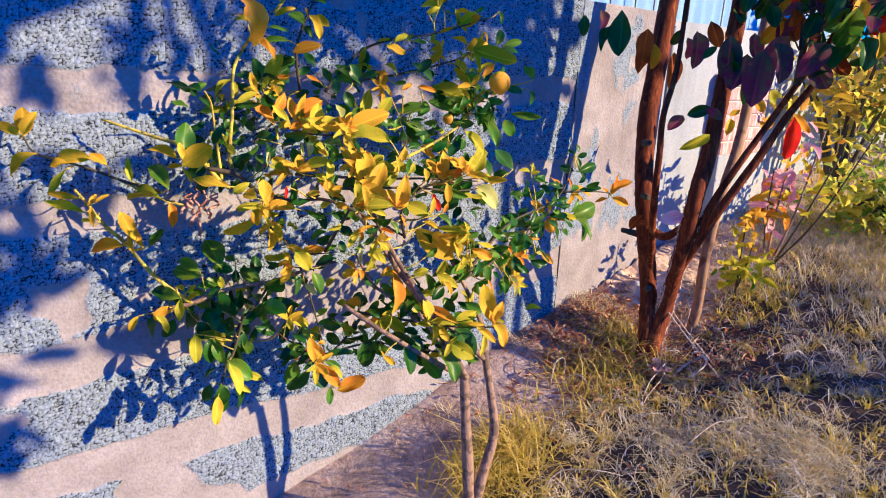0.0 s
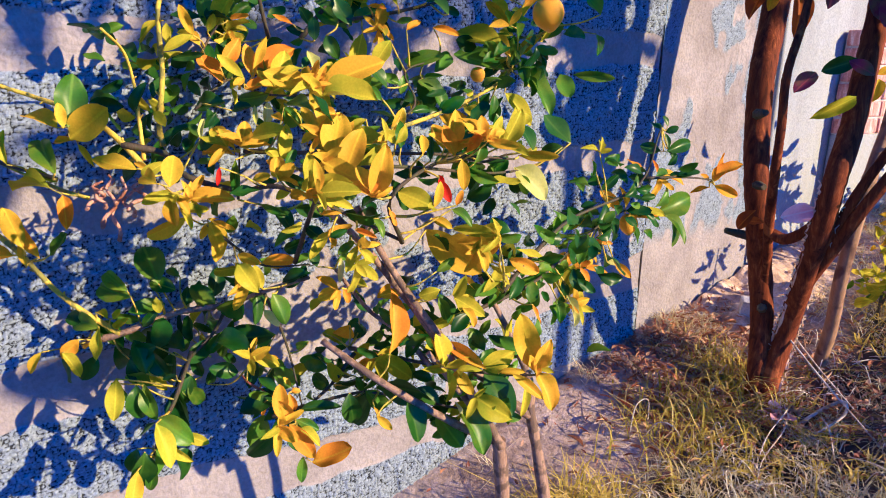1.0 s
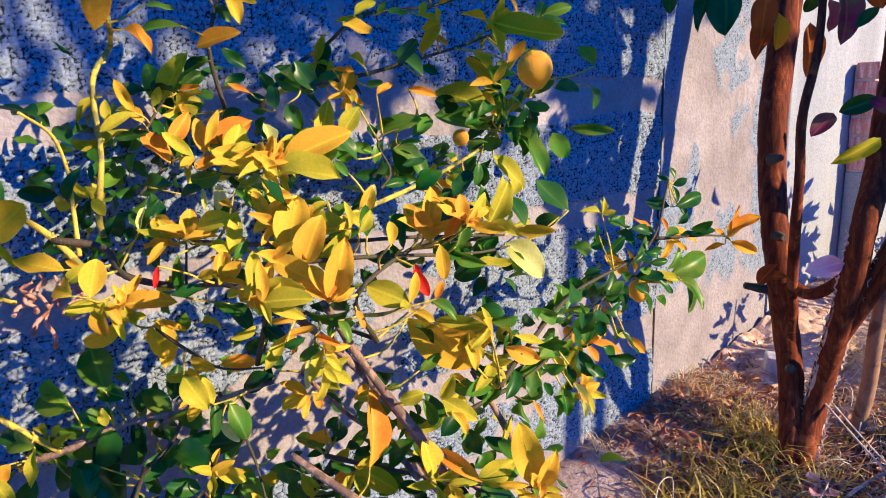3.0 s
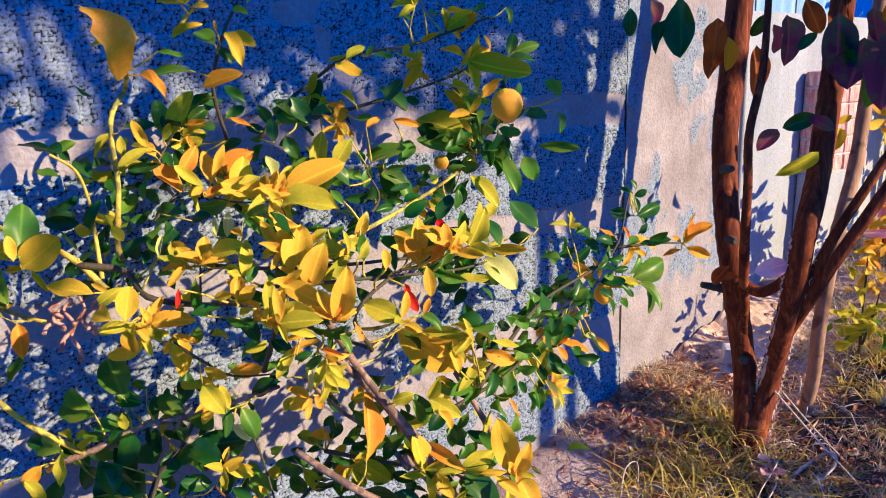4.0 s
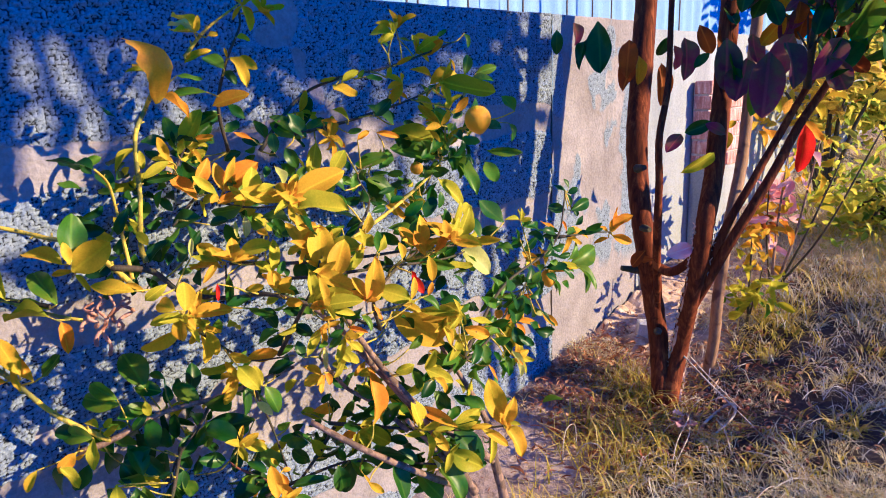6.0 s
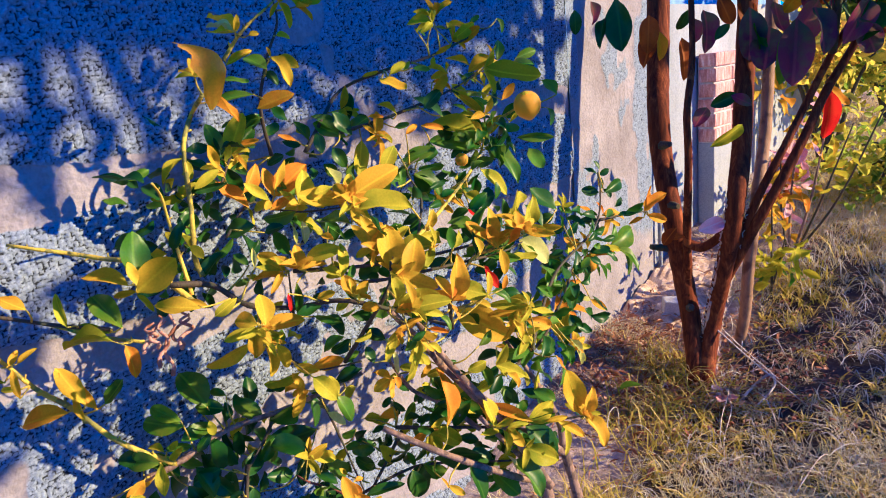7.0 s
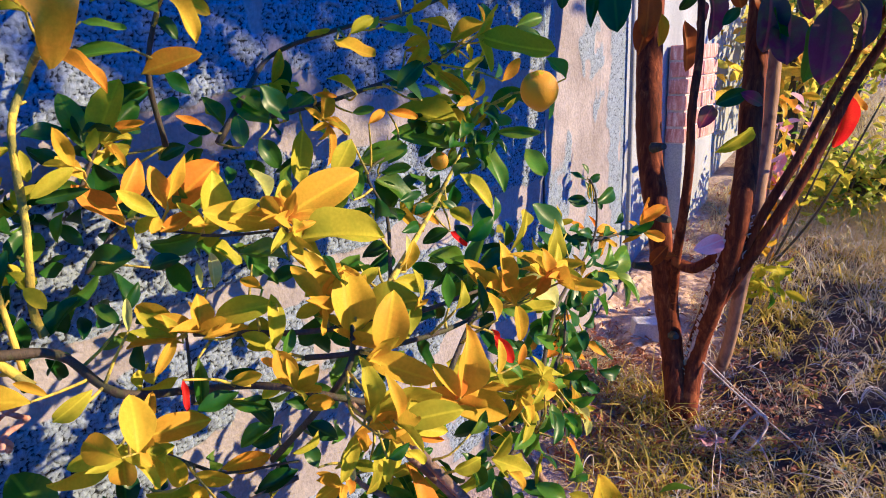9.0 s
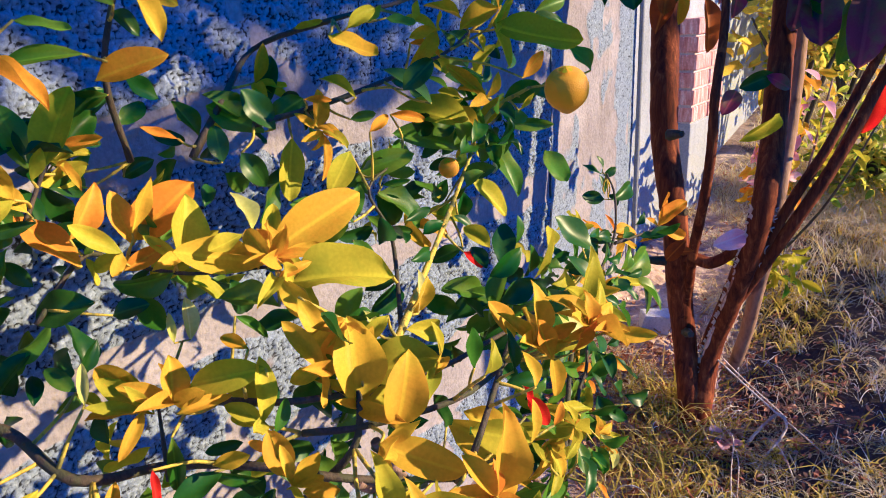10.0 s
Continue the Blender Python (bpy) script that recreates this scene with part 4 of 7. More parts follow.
def middle_leaves(lf):
    lf('L', 0.613, 2.036, 1.171, 0.616, 2.054, 1.196, 0.41)
    lf('R', 0.404, 2.305, 1.168, 0.427, 2.321, 1.148, 0.41)
    lf('L', 0.553, 2.052, 1.165, 0.513, 1.994, 1.173, 0.55)
    lf('Y', 0.282, 1.643, 1.163, 0.316, 1.700, 1.208, 0.55)
    lf('Y', 0.480, 2.012, 1.163, 0.456, 1.989, 1.215, 0.41)
    lf('G', 0.586, 2.060, 1.160, 0.578, 2.063, 1.196, 0.41)
    lf('Y', 0.263, 1.654, 1.159, 0.240, 1.621, 1.156, 0.25)
    lf('Y', 0.649, 2.061, 1.159, 0.640, 2.069, 1.187, 0.41)
    lf('P', 0.331, 1.828, 1.159, 0.321, 1.837, 1.191, 0.25)
    lf('G', 0.462, 2.246, 1.158, 0.434, 2.218, 1.151, 0.41)
    lf('Y', 0.116, 1.440, 1.158, 0.098, 1.409, 1.152, 0.55)
    lf('G', 0.296, 1.837, 1.157, 0.272, 1.826, 1.178, 0.41)
    lf('D', 0.369, 2.351, 1.156, 0.337, 2.320, 1.140, 0.41)
    lf('O', 0.645, 2.140, 1.156, 0.655, 2.156, 1.187, 0.41)
    lf('D', 0.300, 1.881, 1.156, 0.282, 1.861, 1.149, 0.41)
    lf('L', 0.596, 2.245, 1.155, 0.612, 2.272, 1.210, 0.41)
    lf('Y', 0.605, 2.135, 1.155, 0.615, 2.147, 1.212, 0.41)
    lf('Y', 0.161, 1.514, 1.155, 0.133, 1.489, 1.171, 0.55)
    lf('Y', 0.078, 1.427, 1.154, 0.119, 1.475, 1.177, 0.55)
    lf('Y', 0.579, 2.142, 1.154, 0.559, 2.137, 1.190, 0.55)
    lf('Y', 0.405, 1.870, 1.153, 0.431, 1.903, 1.164, 0.25)
    lf('Y', 0.381, 1.880, 1.150, 0.376, 1.891, 1.188, 0.55)
    lf('O', 0.631, 2.129, 1.149, 0.616, 2.116, 1.191, 0.41)
    lf('L', 0.366, 1.861, 1.149, 0.341, 1.827, 1.157, 0.25)
    lf('L', 0.244, 1.657, 1.149, 0.262, 1.672, 1.121, 0.25)
    lf('Y', 0.579, 1.936, 1.148, 0.628, 1.968, 1.121, 0.41)
    lf('Y', 0.349, 1.877, 1.144, 0.309, 1.852, 1.177, 0.41)
    lf('D', 0.588, 2.318, 1.143, 0.562, 2.311, 1.186, 0.55)
    lf('Y', 0.617, 2.150, 1.142, 0.626, 2.151, 1.099, 0.41)
    lf('D', 0.515, 2.472, 1.140, 0.464, 2.447, 1.178, 0.55)
    lf('D', 0.601, 2.104, 1.140, 0.598, 2.105, 1.179, 0.25)
    lf('L', 0.091, 1.441, 1.138, 0.089, 1.409, 1.079, 0.25)
    lf('Y', 0.510, 1.981, 1.136, 0.496, 2.002, 1.208, 0.55)
    lf('D', 0.533, 2.435, 1.136, 0.510, 2.405, 1.127, 0.55)
    lf('Y', 0.354, 1.875, 1.133, 0.311, 1.834, 1.141, 0.25)
    lf('L', 0.452, 1.922, 1.133, 0.433, 1.902, 1.154, 0.41)
    lf('G', 0.401, 1.863, 1.132, 0.400, 1.860, 1.077, 0.25)
    lf('D', 0.282, 3.033, 1.130, 0.274, 3.025, 1.156, 0.55)
    lf('O', 0.488, 1.901, 1.129, 0.472, 1.893, 1.136, 0.41)
    lf('G', 0.468, 1.921, 1.128, 0.467, 1.939, 1.150, 0.41)
    lf('Y', 0.537, 2.328, 1.127, 0.586, 2.375, 1.130, 0.25)
    lf('G', 0.585, 2.196, 1.127, 0.586, 2.217, 1.166, 0.41)
    lf('Y', 0.552, 1.985, 1.126, 0.564, 2.001, 1.186, 0.55)
    lf('R', 0.418, 1.833, 1.124, 0.427, 1.825, 1.098, 0.25)
    lf('Y', 0.496, 1.727, 1.120, 0.461, 1.709, 1.133, 0.55)
    lf('Y', 0.669, 1.966, 1.118, 0.647, 1.960, 1.148, 0.41)
    lf('Y', 0.526, 1.888, 1.118, 0.530, 1.910, 1.139, 0.55)
    lf('R', 0.602, 2.118, 1.118, 0.613, 2.119, 1.098, 0.41)
    lf('D', 0.280, 3.027, 1.117, 0.244, 3.008, 1.129, 0.55)
    lf('L', 0.197, 1.556, 1.117, 0.188, 1.550, 1.170, 0.25)
    lf('L', 0.648, 1.900, 1.116, 0.688, 1.936, 1.126, 0.41)
    lf('D', 0.291, 3.016, 1.116, 0.311, 3.038, 1.129, 0.55)
    lf('Y', 0.309, 1.730, 1.114, 0.260, 1.683, 1.117, 0.41)
    lf('L', 0.615, 1.900, 1.114, 0.651, 1.948, 1.129, 0.55)
    lf('Y', 0.487, 1.745, 1.112, 0.473, 1.758, 1.156, 0.55)
    lf('Y', 0.508, 1.899, 1.112, 0.489, 1.900, 1.146, 0.55)
    lf('R', 0.610, 2.113, 1.112, 0.630, 2.121, 1.083, 0.41)
    lf('O', 0.662, 1.966, 1.112, 0.662, 1.983, 1.135, 0.41)
    lf('O', 0.620, 1.890, 1.109, 0.643, 1.914, 1.116, 0.41)
    lf('G', 0.258, 1.618, 1.107, 0.200, 1.601, 1.161, 0.41)
    lf('L', 0.356, 1.730, 1.107, 0.383, 1.752, 1.129, 0.41)
    lf('Y', 0.658, 1.976, 1.106, 0.670, 1.992, 1.172, 0.41)
    lf('Y', 0.427, 1.881, 1.103, 0.449, 1.904, 1.109, 0.41)
    lf('Y', 0.283, 1.756, 1.101, 0.257, 1.736, 1.118, 0.25)
    lf('P', 0.505, 2.344, 1.100, 0.558, 2.384, 1.059, 0.55)
    lf('L', 0.382, 2.686, 1.094, 0.388, 2.693, 1.126, 0.25)
    lf('L', 0.556, 2.245, 1.091, 0.587, 2.286, 1.082, 0.41)
    lf('Y', 0.424, 1.760, 1.090, 0.422, 1.754, 1.038, 0.41)
    lf('Y', 0.509, 1.911, 1.089, 0.532, 1.927, 1.090, 0.55)
    lf('G', 0.182, 1.622, 1.081, 0.141, 1.571, 1.101, 0.25)
    lf('L', 0.226, 1.610, 1.079, 0.152, 1.556, 1.088, 0.25)
    lf('G', 0.391, 2.659, 1.078, 0.398, 2.660, 1.046, 0.25)
    lf('Y', 0.605, 1.921, 1.077, 0.625, 1.938, 1.083, 0.25)
    lf('Y', 0.405, 1.789, 1.076, 0.441, 1.836, 1.087, 0.41)
    lf('Y', 0.128, 1.457, 1.075, 0.101, 1.405, 1.084, 0.25)
    lf('L', 0.624, 2.097, 1.073, 0.590, 2.058, 1.094, 0.55)
    lf('D', 0.304, 3.016, 1.073, 0.326, 3.023, 1.052, 0.55)
    lf('O', 0.629, 2.134, 1.073, 0.634, 2.141, 1.095, 0.41)
    lf('D', 0.328, 2.982, 1.072, 0.358, 3.046, 1.099, 0.41)
    lf('D', 0.309, 2.982, 1.071, 0.270, 2.953, 1.079, 0.55)
    lf('O', 0.600, 2.033, 1.071, 0.606, 2.036, 1.048, 0.41)
    lf('D', 0.284, 3.040, 1.068, 0.277, 3.038, 1.108, 0.41)
    lf('O', 0.231, 1.626, 1.067, 0.259, 1.625, 1.023, 0.41)
    lf('L', 0.411, 1.772, 1.064, 0.426, 1.796, 1.068, 0.41)
    lf('G', 0.588, 2.012, 1.057, 0.610, 2.020, 1.039, 0.41)
    lf('G', 0.584, 2.155, 1.056, 0.614, 2.177, 1.041, 0.41)
    lf('Y', 0.106, 1.493, 1.056, 0.126, 1.517, 1.078, 0.25)
    lf('Y', 0.092, 1.483, 1.051, 0.092, 1.499, 1.073, 0.41)
    lf('G', 0.360, 1.913, 1.047, 0.397, 1.940, 1.033, 0.25)
    lf('O', 0.593, 1.979, 1.045, 0.620, 1.996, 1.040, 0.25)
    lf('L', 0.139, 1.464, 1.043, 0.077, 1.404, 1.051, 0.25)
    lf('D', 0.363, 1.935, 1.040, 0.391, 1.957, 1.010, 0.55)
    lf('D', 0.593, 1.939, 1.039, 0.608, 1.956, 1.050, 0.41)
    lf('Y', 0.542, 2.144, 1.034, 0.569, 2.164, 1.023, 0.41)
    lf('Y', 0.333, 1.797, 1.033, 0.271, 1.740, 0.987, 0.25)
    lf('O', 0.363, 2.875, 1.030, 0.319, 2.850, 1.048, 0.25)
    lf('Y', 0.374, 1.822, 1.028, 0.387, 1.834, 0.983, 0.41)
    lf('Y', 0.519, 1.967, 1.028, 0.530, 1.974, 1.007, 0.41)
    lf('O', 0.362, 2.915, 1.024, 0.344, 2.918, 1.056, 0.25)
    lf('Y', 0.375, 2.900, 1.017, 0.401, 2.920, 0.987, 0.41)
    lf('O', 0.354, 2.920, 1.016, 0.395, 2.980, 1.016, 0.41)
    lf('L', 0.108, 1.487, 1.012, 0.078, 1.465, 1.013, 0.25)
    lf('Y', 0.289, 1.848, 1.011, 0.312, 1.852, 0.946, 0.41)
    lf('D', 0.369, 2.879, 1.010, 0.332, 2.850, 1.020, 0.41)
    lf('Y', 0.135, 1.479, 1.007, 0.129, 1.478, 1.052, 0.25)
    lf('L', 0.601, 2.238, 1.005, 0.559, 2.180, 1.017, 0.25)
    lf('L', 0.564, 2.001, 1.004, 0.579, 2.017, 0.987, 0.41)
    lf('Y', 0.531, 2.012, 1.002, 0.543, 2.024, 0.976, 0.41)
    lf('D', 0.475, 1.980, 1.000, 0.445, 1.963, 1.015, 0.55)
    lf('D', 0.356, 2.728, 0.999, 0.379, 2.756, 1.033, 0.41)
    lf('O', 0.401, 3.068, 0.999, 0.382, 3.062, 1.017, 0.55)
    lf('O', 0.400, 3.081, 0.996, 0.442, 3.121, 1.051, 0.41)
    lf('O', 0.395, 3.090, 0.994, 0.397, 3.097, 1.067, 0.25)
    lf('G', 0.527, 1.979, 0.990, 0.537, 2.000, 1.010, 0.41)
    lf('Y', 0.452, 2.187, 0.989, 0.540, 2.236, 0.927, 0.41)
    lf('O', 0.408, 3.083, 0.988, 0.453, 3.117, 0.966, 0.41)
    lf('O', 0.413, 3.056, 0.986, 0.383, 3.025, 0.973, 0.25)
    lf('Y', 0.576, 2.215, 0.985, 0.606, 2.217, 0.953, 0.41)
    lf('Y', 0.577, 2.263, 0.981, 0.531, 2.206, 0.985, 0.25)
    lf('Y', 0.177, 1.559, 0.974, 0.126, 1.545, 1.022, 0.41)
    lf('D', 0.353, 1.992, 0.972, 0.336, 1.959, 0.951, 0.55)
    lf('L', 0.432, 1.847, 0.970, 0.472, 1.860, 0.939, 0.55)
    lf('Y', 0.435, 2.247, 0.964, 0.503, 2.275, 0.924, 0.41)
    lf('P', 0.445, 2.021, 0.958, 0.452, 2.013, 0.920, 0.25)
    lf('Y', 0.396, 2.773, 0.957, 0.386, 2.768, 1.006, 0.25)
    lf('L', 0.484, 2.029, 0.956, 0.503, 2.038, 0.939, 0.41)
    lf('Y', 0.327, 1.877, 0.954, 0.363, 1.899, 0.946, 0.41)
    lf('O', 0.389, 2.761, 0.953, 0.357, 2.732, 0.995, 0.41)
    lf('O', 0.123, 1.543, 0.949, 0.058, 1.485, 0.937, 0.41)
    lf('G', 0.392, 2.881, 0.949, 0.406, 2.912, 0.992, 0.41)
    lf('O', 0.155, 1.581, 0.947, 0.123, 1.552, 1.018, 0.25)
    lf('G', 0.397, 2.827, 0.947, 0.432, 2.851, 0.933, 0.25)
    lf('G', 0.141, 1.598, 0.946, 0.165, 1.633, 0.982, 0.41)
    lf('D', 0.431, 1.981, 0.944, 0.415, 1.980, 0.971, 0.55)
    lf('L', 0.409, 2.807, 0.942, 0.449, 2.846, 0.950, 0.41)
    lf('G', 0.421, 2.876, 0.937, 0.487, 2.903, 0.900, 0.41)
    lf('G', 0.538, 2.157, 0.937, 0.551, 2.185, 0.958, 0.41)
    lf('G', 0.391, 2.898, 0.936, 0.432, 2.975, 0.971, 0.55)
    lf('O', 0.380, 2.802, 0.935, 0.434, 2.839, 0.947, 0.41)
    lf('G', 0.432, 2.900, 0.931, 0.457, 2.890, 0.870, 0.42)
    lf('O', 0.521, 2.328, 0.931, 0.555, 2.374, 0.906, 0.41)
    lf('G', 0.353, 1.968, 0.931, 0.369, 1.992, 0.949, 0.41)
    lf('Y', 0.142, 1.561, 0.930, 0.132, 1.556, 0.978, 0.25)
    lf('L', 0.456, 1.877, 0.929, 0.440, 1.871, 0.962, 0.41)

def lower_leaves(lf):
    lf('O', 0.309, 1.924, 0.928, 0.338, 1.974, 0.934, 0.41)
    lf('L', 0.550, 2.400, 0.925, 0.517, 2.353, 0.935, 0.25)
    lf('L', 0.300, 1.900, 0.924, 0.260, 1.846, 0.906, 0.25)
    lf('L', 0.549, 2.280, 0.921, 0.566, 2.296, 0.891, 0.41)
    lf('Y', 0.527, 2.219, 0.911, 0.547, 2.236, 0.897, 0.41)
    lf('L', 0.556, 2.153, 0.910, 0.541, 2.122, 0.899, 0.55)
    lf('G', 0.367, 2.601, 0.903, 0.402, 2.655, 0.895, 0.25)
    lf('L', 0.450, 2.067, 0.899, 0.421, 2.051, 0.908, 0.41)
    lf('G', 0.393, 1.913, 0.896, 0.413, 1.929, 0.848, 0.55)
    lf('Y', 0.315, 1.897, 0.894, 0.299, 1.875, 0.887, 0.41)
    lf('Y', 0.422, 2.023, 0.893, 0.404, 1.997, 0.875, 0.55)
    lf('O', 0.418, 2.035, 0.893, 0.426, 2.044, 0.864, 0.41)
    lf('O', 0.421, 2.584, 0.891, 0.426, 2.573, 0.856, 0.41)
    lf('Y', 0.429, 2.125, 0.890, 0.426, 2.102, 0.865, 0.41)
    lf('L', 0.552, 2.186, 0.888, 0.596, 2.215, 0.868, 0.41)
    lf('G', 0.527, 2.216, 0.888, 0.550, 2.251, 0.897, 0.55)
    lf('G', 0.534, 2.164, 0.888, 0.546, 2.177, 0.847, 0.41)
    lf('L', 0.471, 2.131, 0.886, 0.446, 2.100, 0.877, 0.41)
    lf('G', 0.454, 2.141, 0.882, 0.468, 2.160, 0.888, 0.41)
    lf('G', 0.171, 1.806, 0.881, 0.147, 1.785, 0.896, 0.41)
    lf('O', 0.364, 2.705, 0.879, 0.397, 2.737, 0.878, 0.25)
    lf('Y', 0.581, 2.184, 0.879, 0.598, 2.202, 0.850, 0.41)
    lf('D', 0.314, 1.907, 0.871, 0.332, 1.902, 0.824, 0.41)
    lf('G', 0.160, 1.768, 0.870, 0.108, 1.755, 0.941, 0.55)
    lf('G', 0.165, 1.712, 0.867, 0.118, 1.679, 0.896, 0.41)
    lf('G', 0.133, 1.757, 0.867, 0.175, 1.788, 0.863, 0.55)
    lf('G', 0.291, 1.916, 0.867, 0.273, 1.892, 0.854, 0.41)
    lf('Y', 0.394, 2.659, 0.866, 0.412, 2.655, 0.836, 0.55)
    lf('O', 0.594, 2.330, 0.862, 0.602, 2.335, 0.828, 0.25)
    lf('P', 0.374, 1.902, 0.861, 0.401, 1.917, 0.841, 0.41)
    lf('O', 0.453, 2.582, 0.855, 0.470, 2.596, 0.828, 0.41)
    lf('G', 0.529, 2.401, 0.854, 0.506, 2.371, 0.810, 0.41)
    lf('G', 0.159, 1.718, 0.851, 0.098, 1.664, 0.863, 0.41)
    lf('L', 0.182, 1.758, 0.851, 0.189, 1.759, 0.823, 0.55)
    lf('G', 0.403, 2.147, 0.848, 0.433, 2.151, 0.802, 0.25)
    lf('O', 0.445, 2.699, 0.846, 0.481, 2.712, 0.823, 0.41)
    lf('O', 0.500, 2.085, 0.786, 0.500, 2.112, 0.888, 0.34)
    lf('L', 0.519, 2.210, 0.841, 0.487, 2.182, 0.816, 0.41)
    lf('D', 0.387, 2.094, 0.840, 0.368, 2.076, 0.860, 0.41)
    lf('P', 0.414, 2.707, 0.839, 0.428, 2.726, 0.838, 0.55)
    lf('G', 0.541, 2.437, 0.837, 0.563, 2.435, 0.798, 0.41)
    lf('P', 0.534, 2.471, 0.836, 0.564, 2.480, 0.784, 0.25)
    lf('O', 0.398, 2.612, 0.835, 0.421, 2.643, 0.845, 0.41)
    lf('O', 0.400, 2.646, 0.832, 0.450, 2.675, 0.825, 0.41)
    lf('O', 0.538, 2.463, 0.819, 0.564, 2.476, 0.812, 0.25)
    lf('L', 0.150, 1.675, 0.814, 0.119, 1.661, 0.829, 0.41)
    lf('L', 0.156, 1.683, 0.813, 0.167, 1.699, 0.833, 0.41)
    lf('L', 0.176, 1.657, 0.809, 0.185, 1.653, 0.755, 0.41)
    lf('D', 0.113, 1.877, 0.808, 0.096, 1.897, 0.861, 0.55)
    lf('Y', 0.719, 2.231, 0.808, 0.730, 2.255, 0.854, 0.41)
    lf('D', 0.138, 1.849, 0.808, 0.116, 1.849, 0.847, 0.41)
    lf('G', 0.172, 1.658, 0.807, 0.112, 1.611, 0.816, 0.41)
    lf('Y', 0.712, 2.236, 0.804, 0.682, 2.228, 0.889, 0.41)
    lf('Y', 0.722, 2.235, 0.804, 0.763, 2.242, 0.761, 0.55)
    lf('Y', 0.506, 2.510, 0.802, 0.527, 2.542, 0.812, 0.41)
    lf('D', 0.116, 1.821, 0.801, 0.114, 1.829, 0.836, 0.55)
    lf('L', 0.465, 2.523, 0.800, 0.473, 2.542, 0.871, 0.41)
    lf('G', 0.148, 1.730, 0.799, 0.115, 1.700, 0.802, 0.41)
    lf('O', 0.177, 1.622, 0.793, 0.156, 1.598, 0.763, 0.55)
    lf('Y', 0.147, 1.683, 0.791, 0.161, 1.703, 0.810, 0.41)
    lf('D', 0.163, 1.732, 0.790, 0.179, 1.754, 0.821, 0.41)
    lf('G', 0.096, 1.653, 0.781, 0.146, 1.694, 0.765, 0.55)
    lf('L', 0.586, 2.151, 0.775, 0.599, 2.157, 0.712, 0.25)
    lf('Y', 0.154, 1.643, 0.773, 0.133, 1.622, 0.758, 0.25)
    lf('D', 0.228, 1.742, 0.772, 0.191, 1.710, 0.750, 0.55)
    lf('D', 0.286, 2.126, 0.771, 0.273, 2.111, 0.753, 0.55)
    lf('L', 0.169, 1.594, 0.770, 0.191, 1.618, 0.733, 0.41)
    lf('Y', 0.646, 2.245, 0.768, 0.682, 2.286, 0.728, 0.25)
    lf('Y', 0.536, 2.162, 0.768, 0.521, 2.169, 0.815, 0.41)
    lf('Y', 0.139, 1.562, 0.767, 0.136, 1.538, 0.732, 0.41)
    lf('Y', 0.628, 2.232, 0.766, 0.660, 2.259, 0.774, 0.25)
    lf('O', 0.604, 2.220, 0.765, 0.529, 2.187, 0.795, 0.25)
    lf('L', 0.595, 2.220, 0.763, 0.629, 2.257, 0.794, 0.55)
    lf('L', 0.444, 2.088, 0.759, 0.484, 2.137, 0.720, 0.41)
    lf('Y', 0.571, 2.181, 0.758, 0.599, 2.195, 0.722, 0.41)
    lf('L', 0.547, 2.172, 0.757, 0.537, 2.166, 0.817, 0.55)
    lf('L', 0.289, 2.044, 0.757, 0.319, 2.070, 0.748, 0.55)
    lf('L', 0.159, 1.839, 0.754, 0.166, 1.841, 0.729, 0.41)
    lf('L', 0.454, 2.077, 0.753, 0.478, 2.093, 0.722, 0.41)
    lf('D', 0.200, 1.733, 0.752, 0.231, 1.752, 0.711, 0.55)
    lf('O', 0.428, 2.094, 0.748, 0.414, 2.061, 0.726, 0.41)
    lf('G', 0.298, 2.012, 0.748, 0.273, 1.991, 0.731, 0.41)
    lf('L', 0.280, 1.902, 0.745, 0.311, 1.941, 0.720, 0.41)
    lf('D', 0.203, 1.777, 0.743, 0.201, 1.760, 0.682, 0.55)
    lf('O', 0.352, 2.075, 0.790, 0.330, 2.060, 0.752, 0.80)
    lf('D', 0.145, 1.819, 0.740, 0.142, 1.796, 0.717, 0.55)
    lf('D', 0.205, 1.975, 0.737, 0.154, 1.884, 0.723, 0.41)
    lf('D', 0.067, 1.841, 0.736, 0.112, 1.870, 0.734, 0.25)
    lf('D', 0.563, 2.249, 0.733, 0.622, 2.270, 0.677, 0.55)
    lf('D', 0.122, 1.899, 0.733, 0.131, 1.910, 0.751, 0.55)
    lf('L', 0.630, 2.295, 0.732, 0.646, 2.277, 0.679, 0.25)
    lf('Y', 0.280, 1.899, 0.731, 0.310, 1.924, 0.757, 0.41)
    lf('D', 0.156, 1.703, 0.727, 0.194, 1.720, 0.688, 0.55)
    lf('L', 0.228, 1.670, 0.725, 0.258, 1.658, 0.664, 0.41)
    lf('D', 0.227, 1.721, 0.722, 0.218, 1.715, 0.782, 0.55)
    lf('G', 0.405, 2.113, 0.721, 0.400, 2.095, 0.659, 0.41)
    lf('G', 0.310, 2.135, 0.715, 0.319, 2.166, 0.746, 0.41)
    lf('D', 0.245, 1.769, 0.714, 0.227, 1.753, 0.703, 0.41)
    lf('D', 0.243, 1.700, 0.711, 0.259, 1.697, 0.652, 0.55)
    lf('G', 0.245, 1.713, 0.709, 0.281, 1.715, 0.656, 0.41)
    lf('L', 0.589, 2.211, 0.706, 0.647, 2.241, 0.681, 0.55)
    lf('D', 0.464, 2.076, 0.705, 0.523, 2.140, 0.715, 0.55)
    lf('D', 0.530, 2.105, 0.704, 0.565, 2.111, 0.641, 0.55)
    lf('D', 0.220, 1.929, 0.704, 0.212, 1.917, 0.645, 0.41)
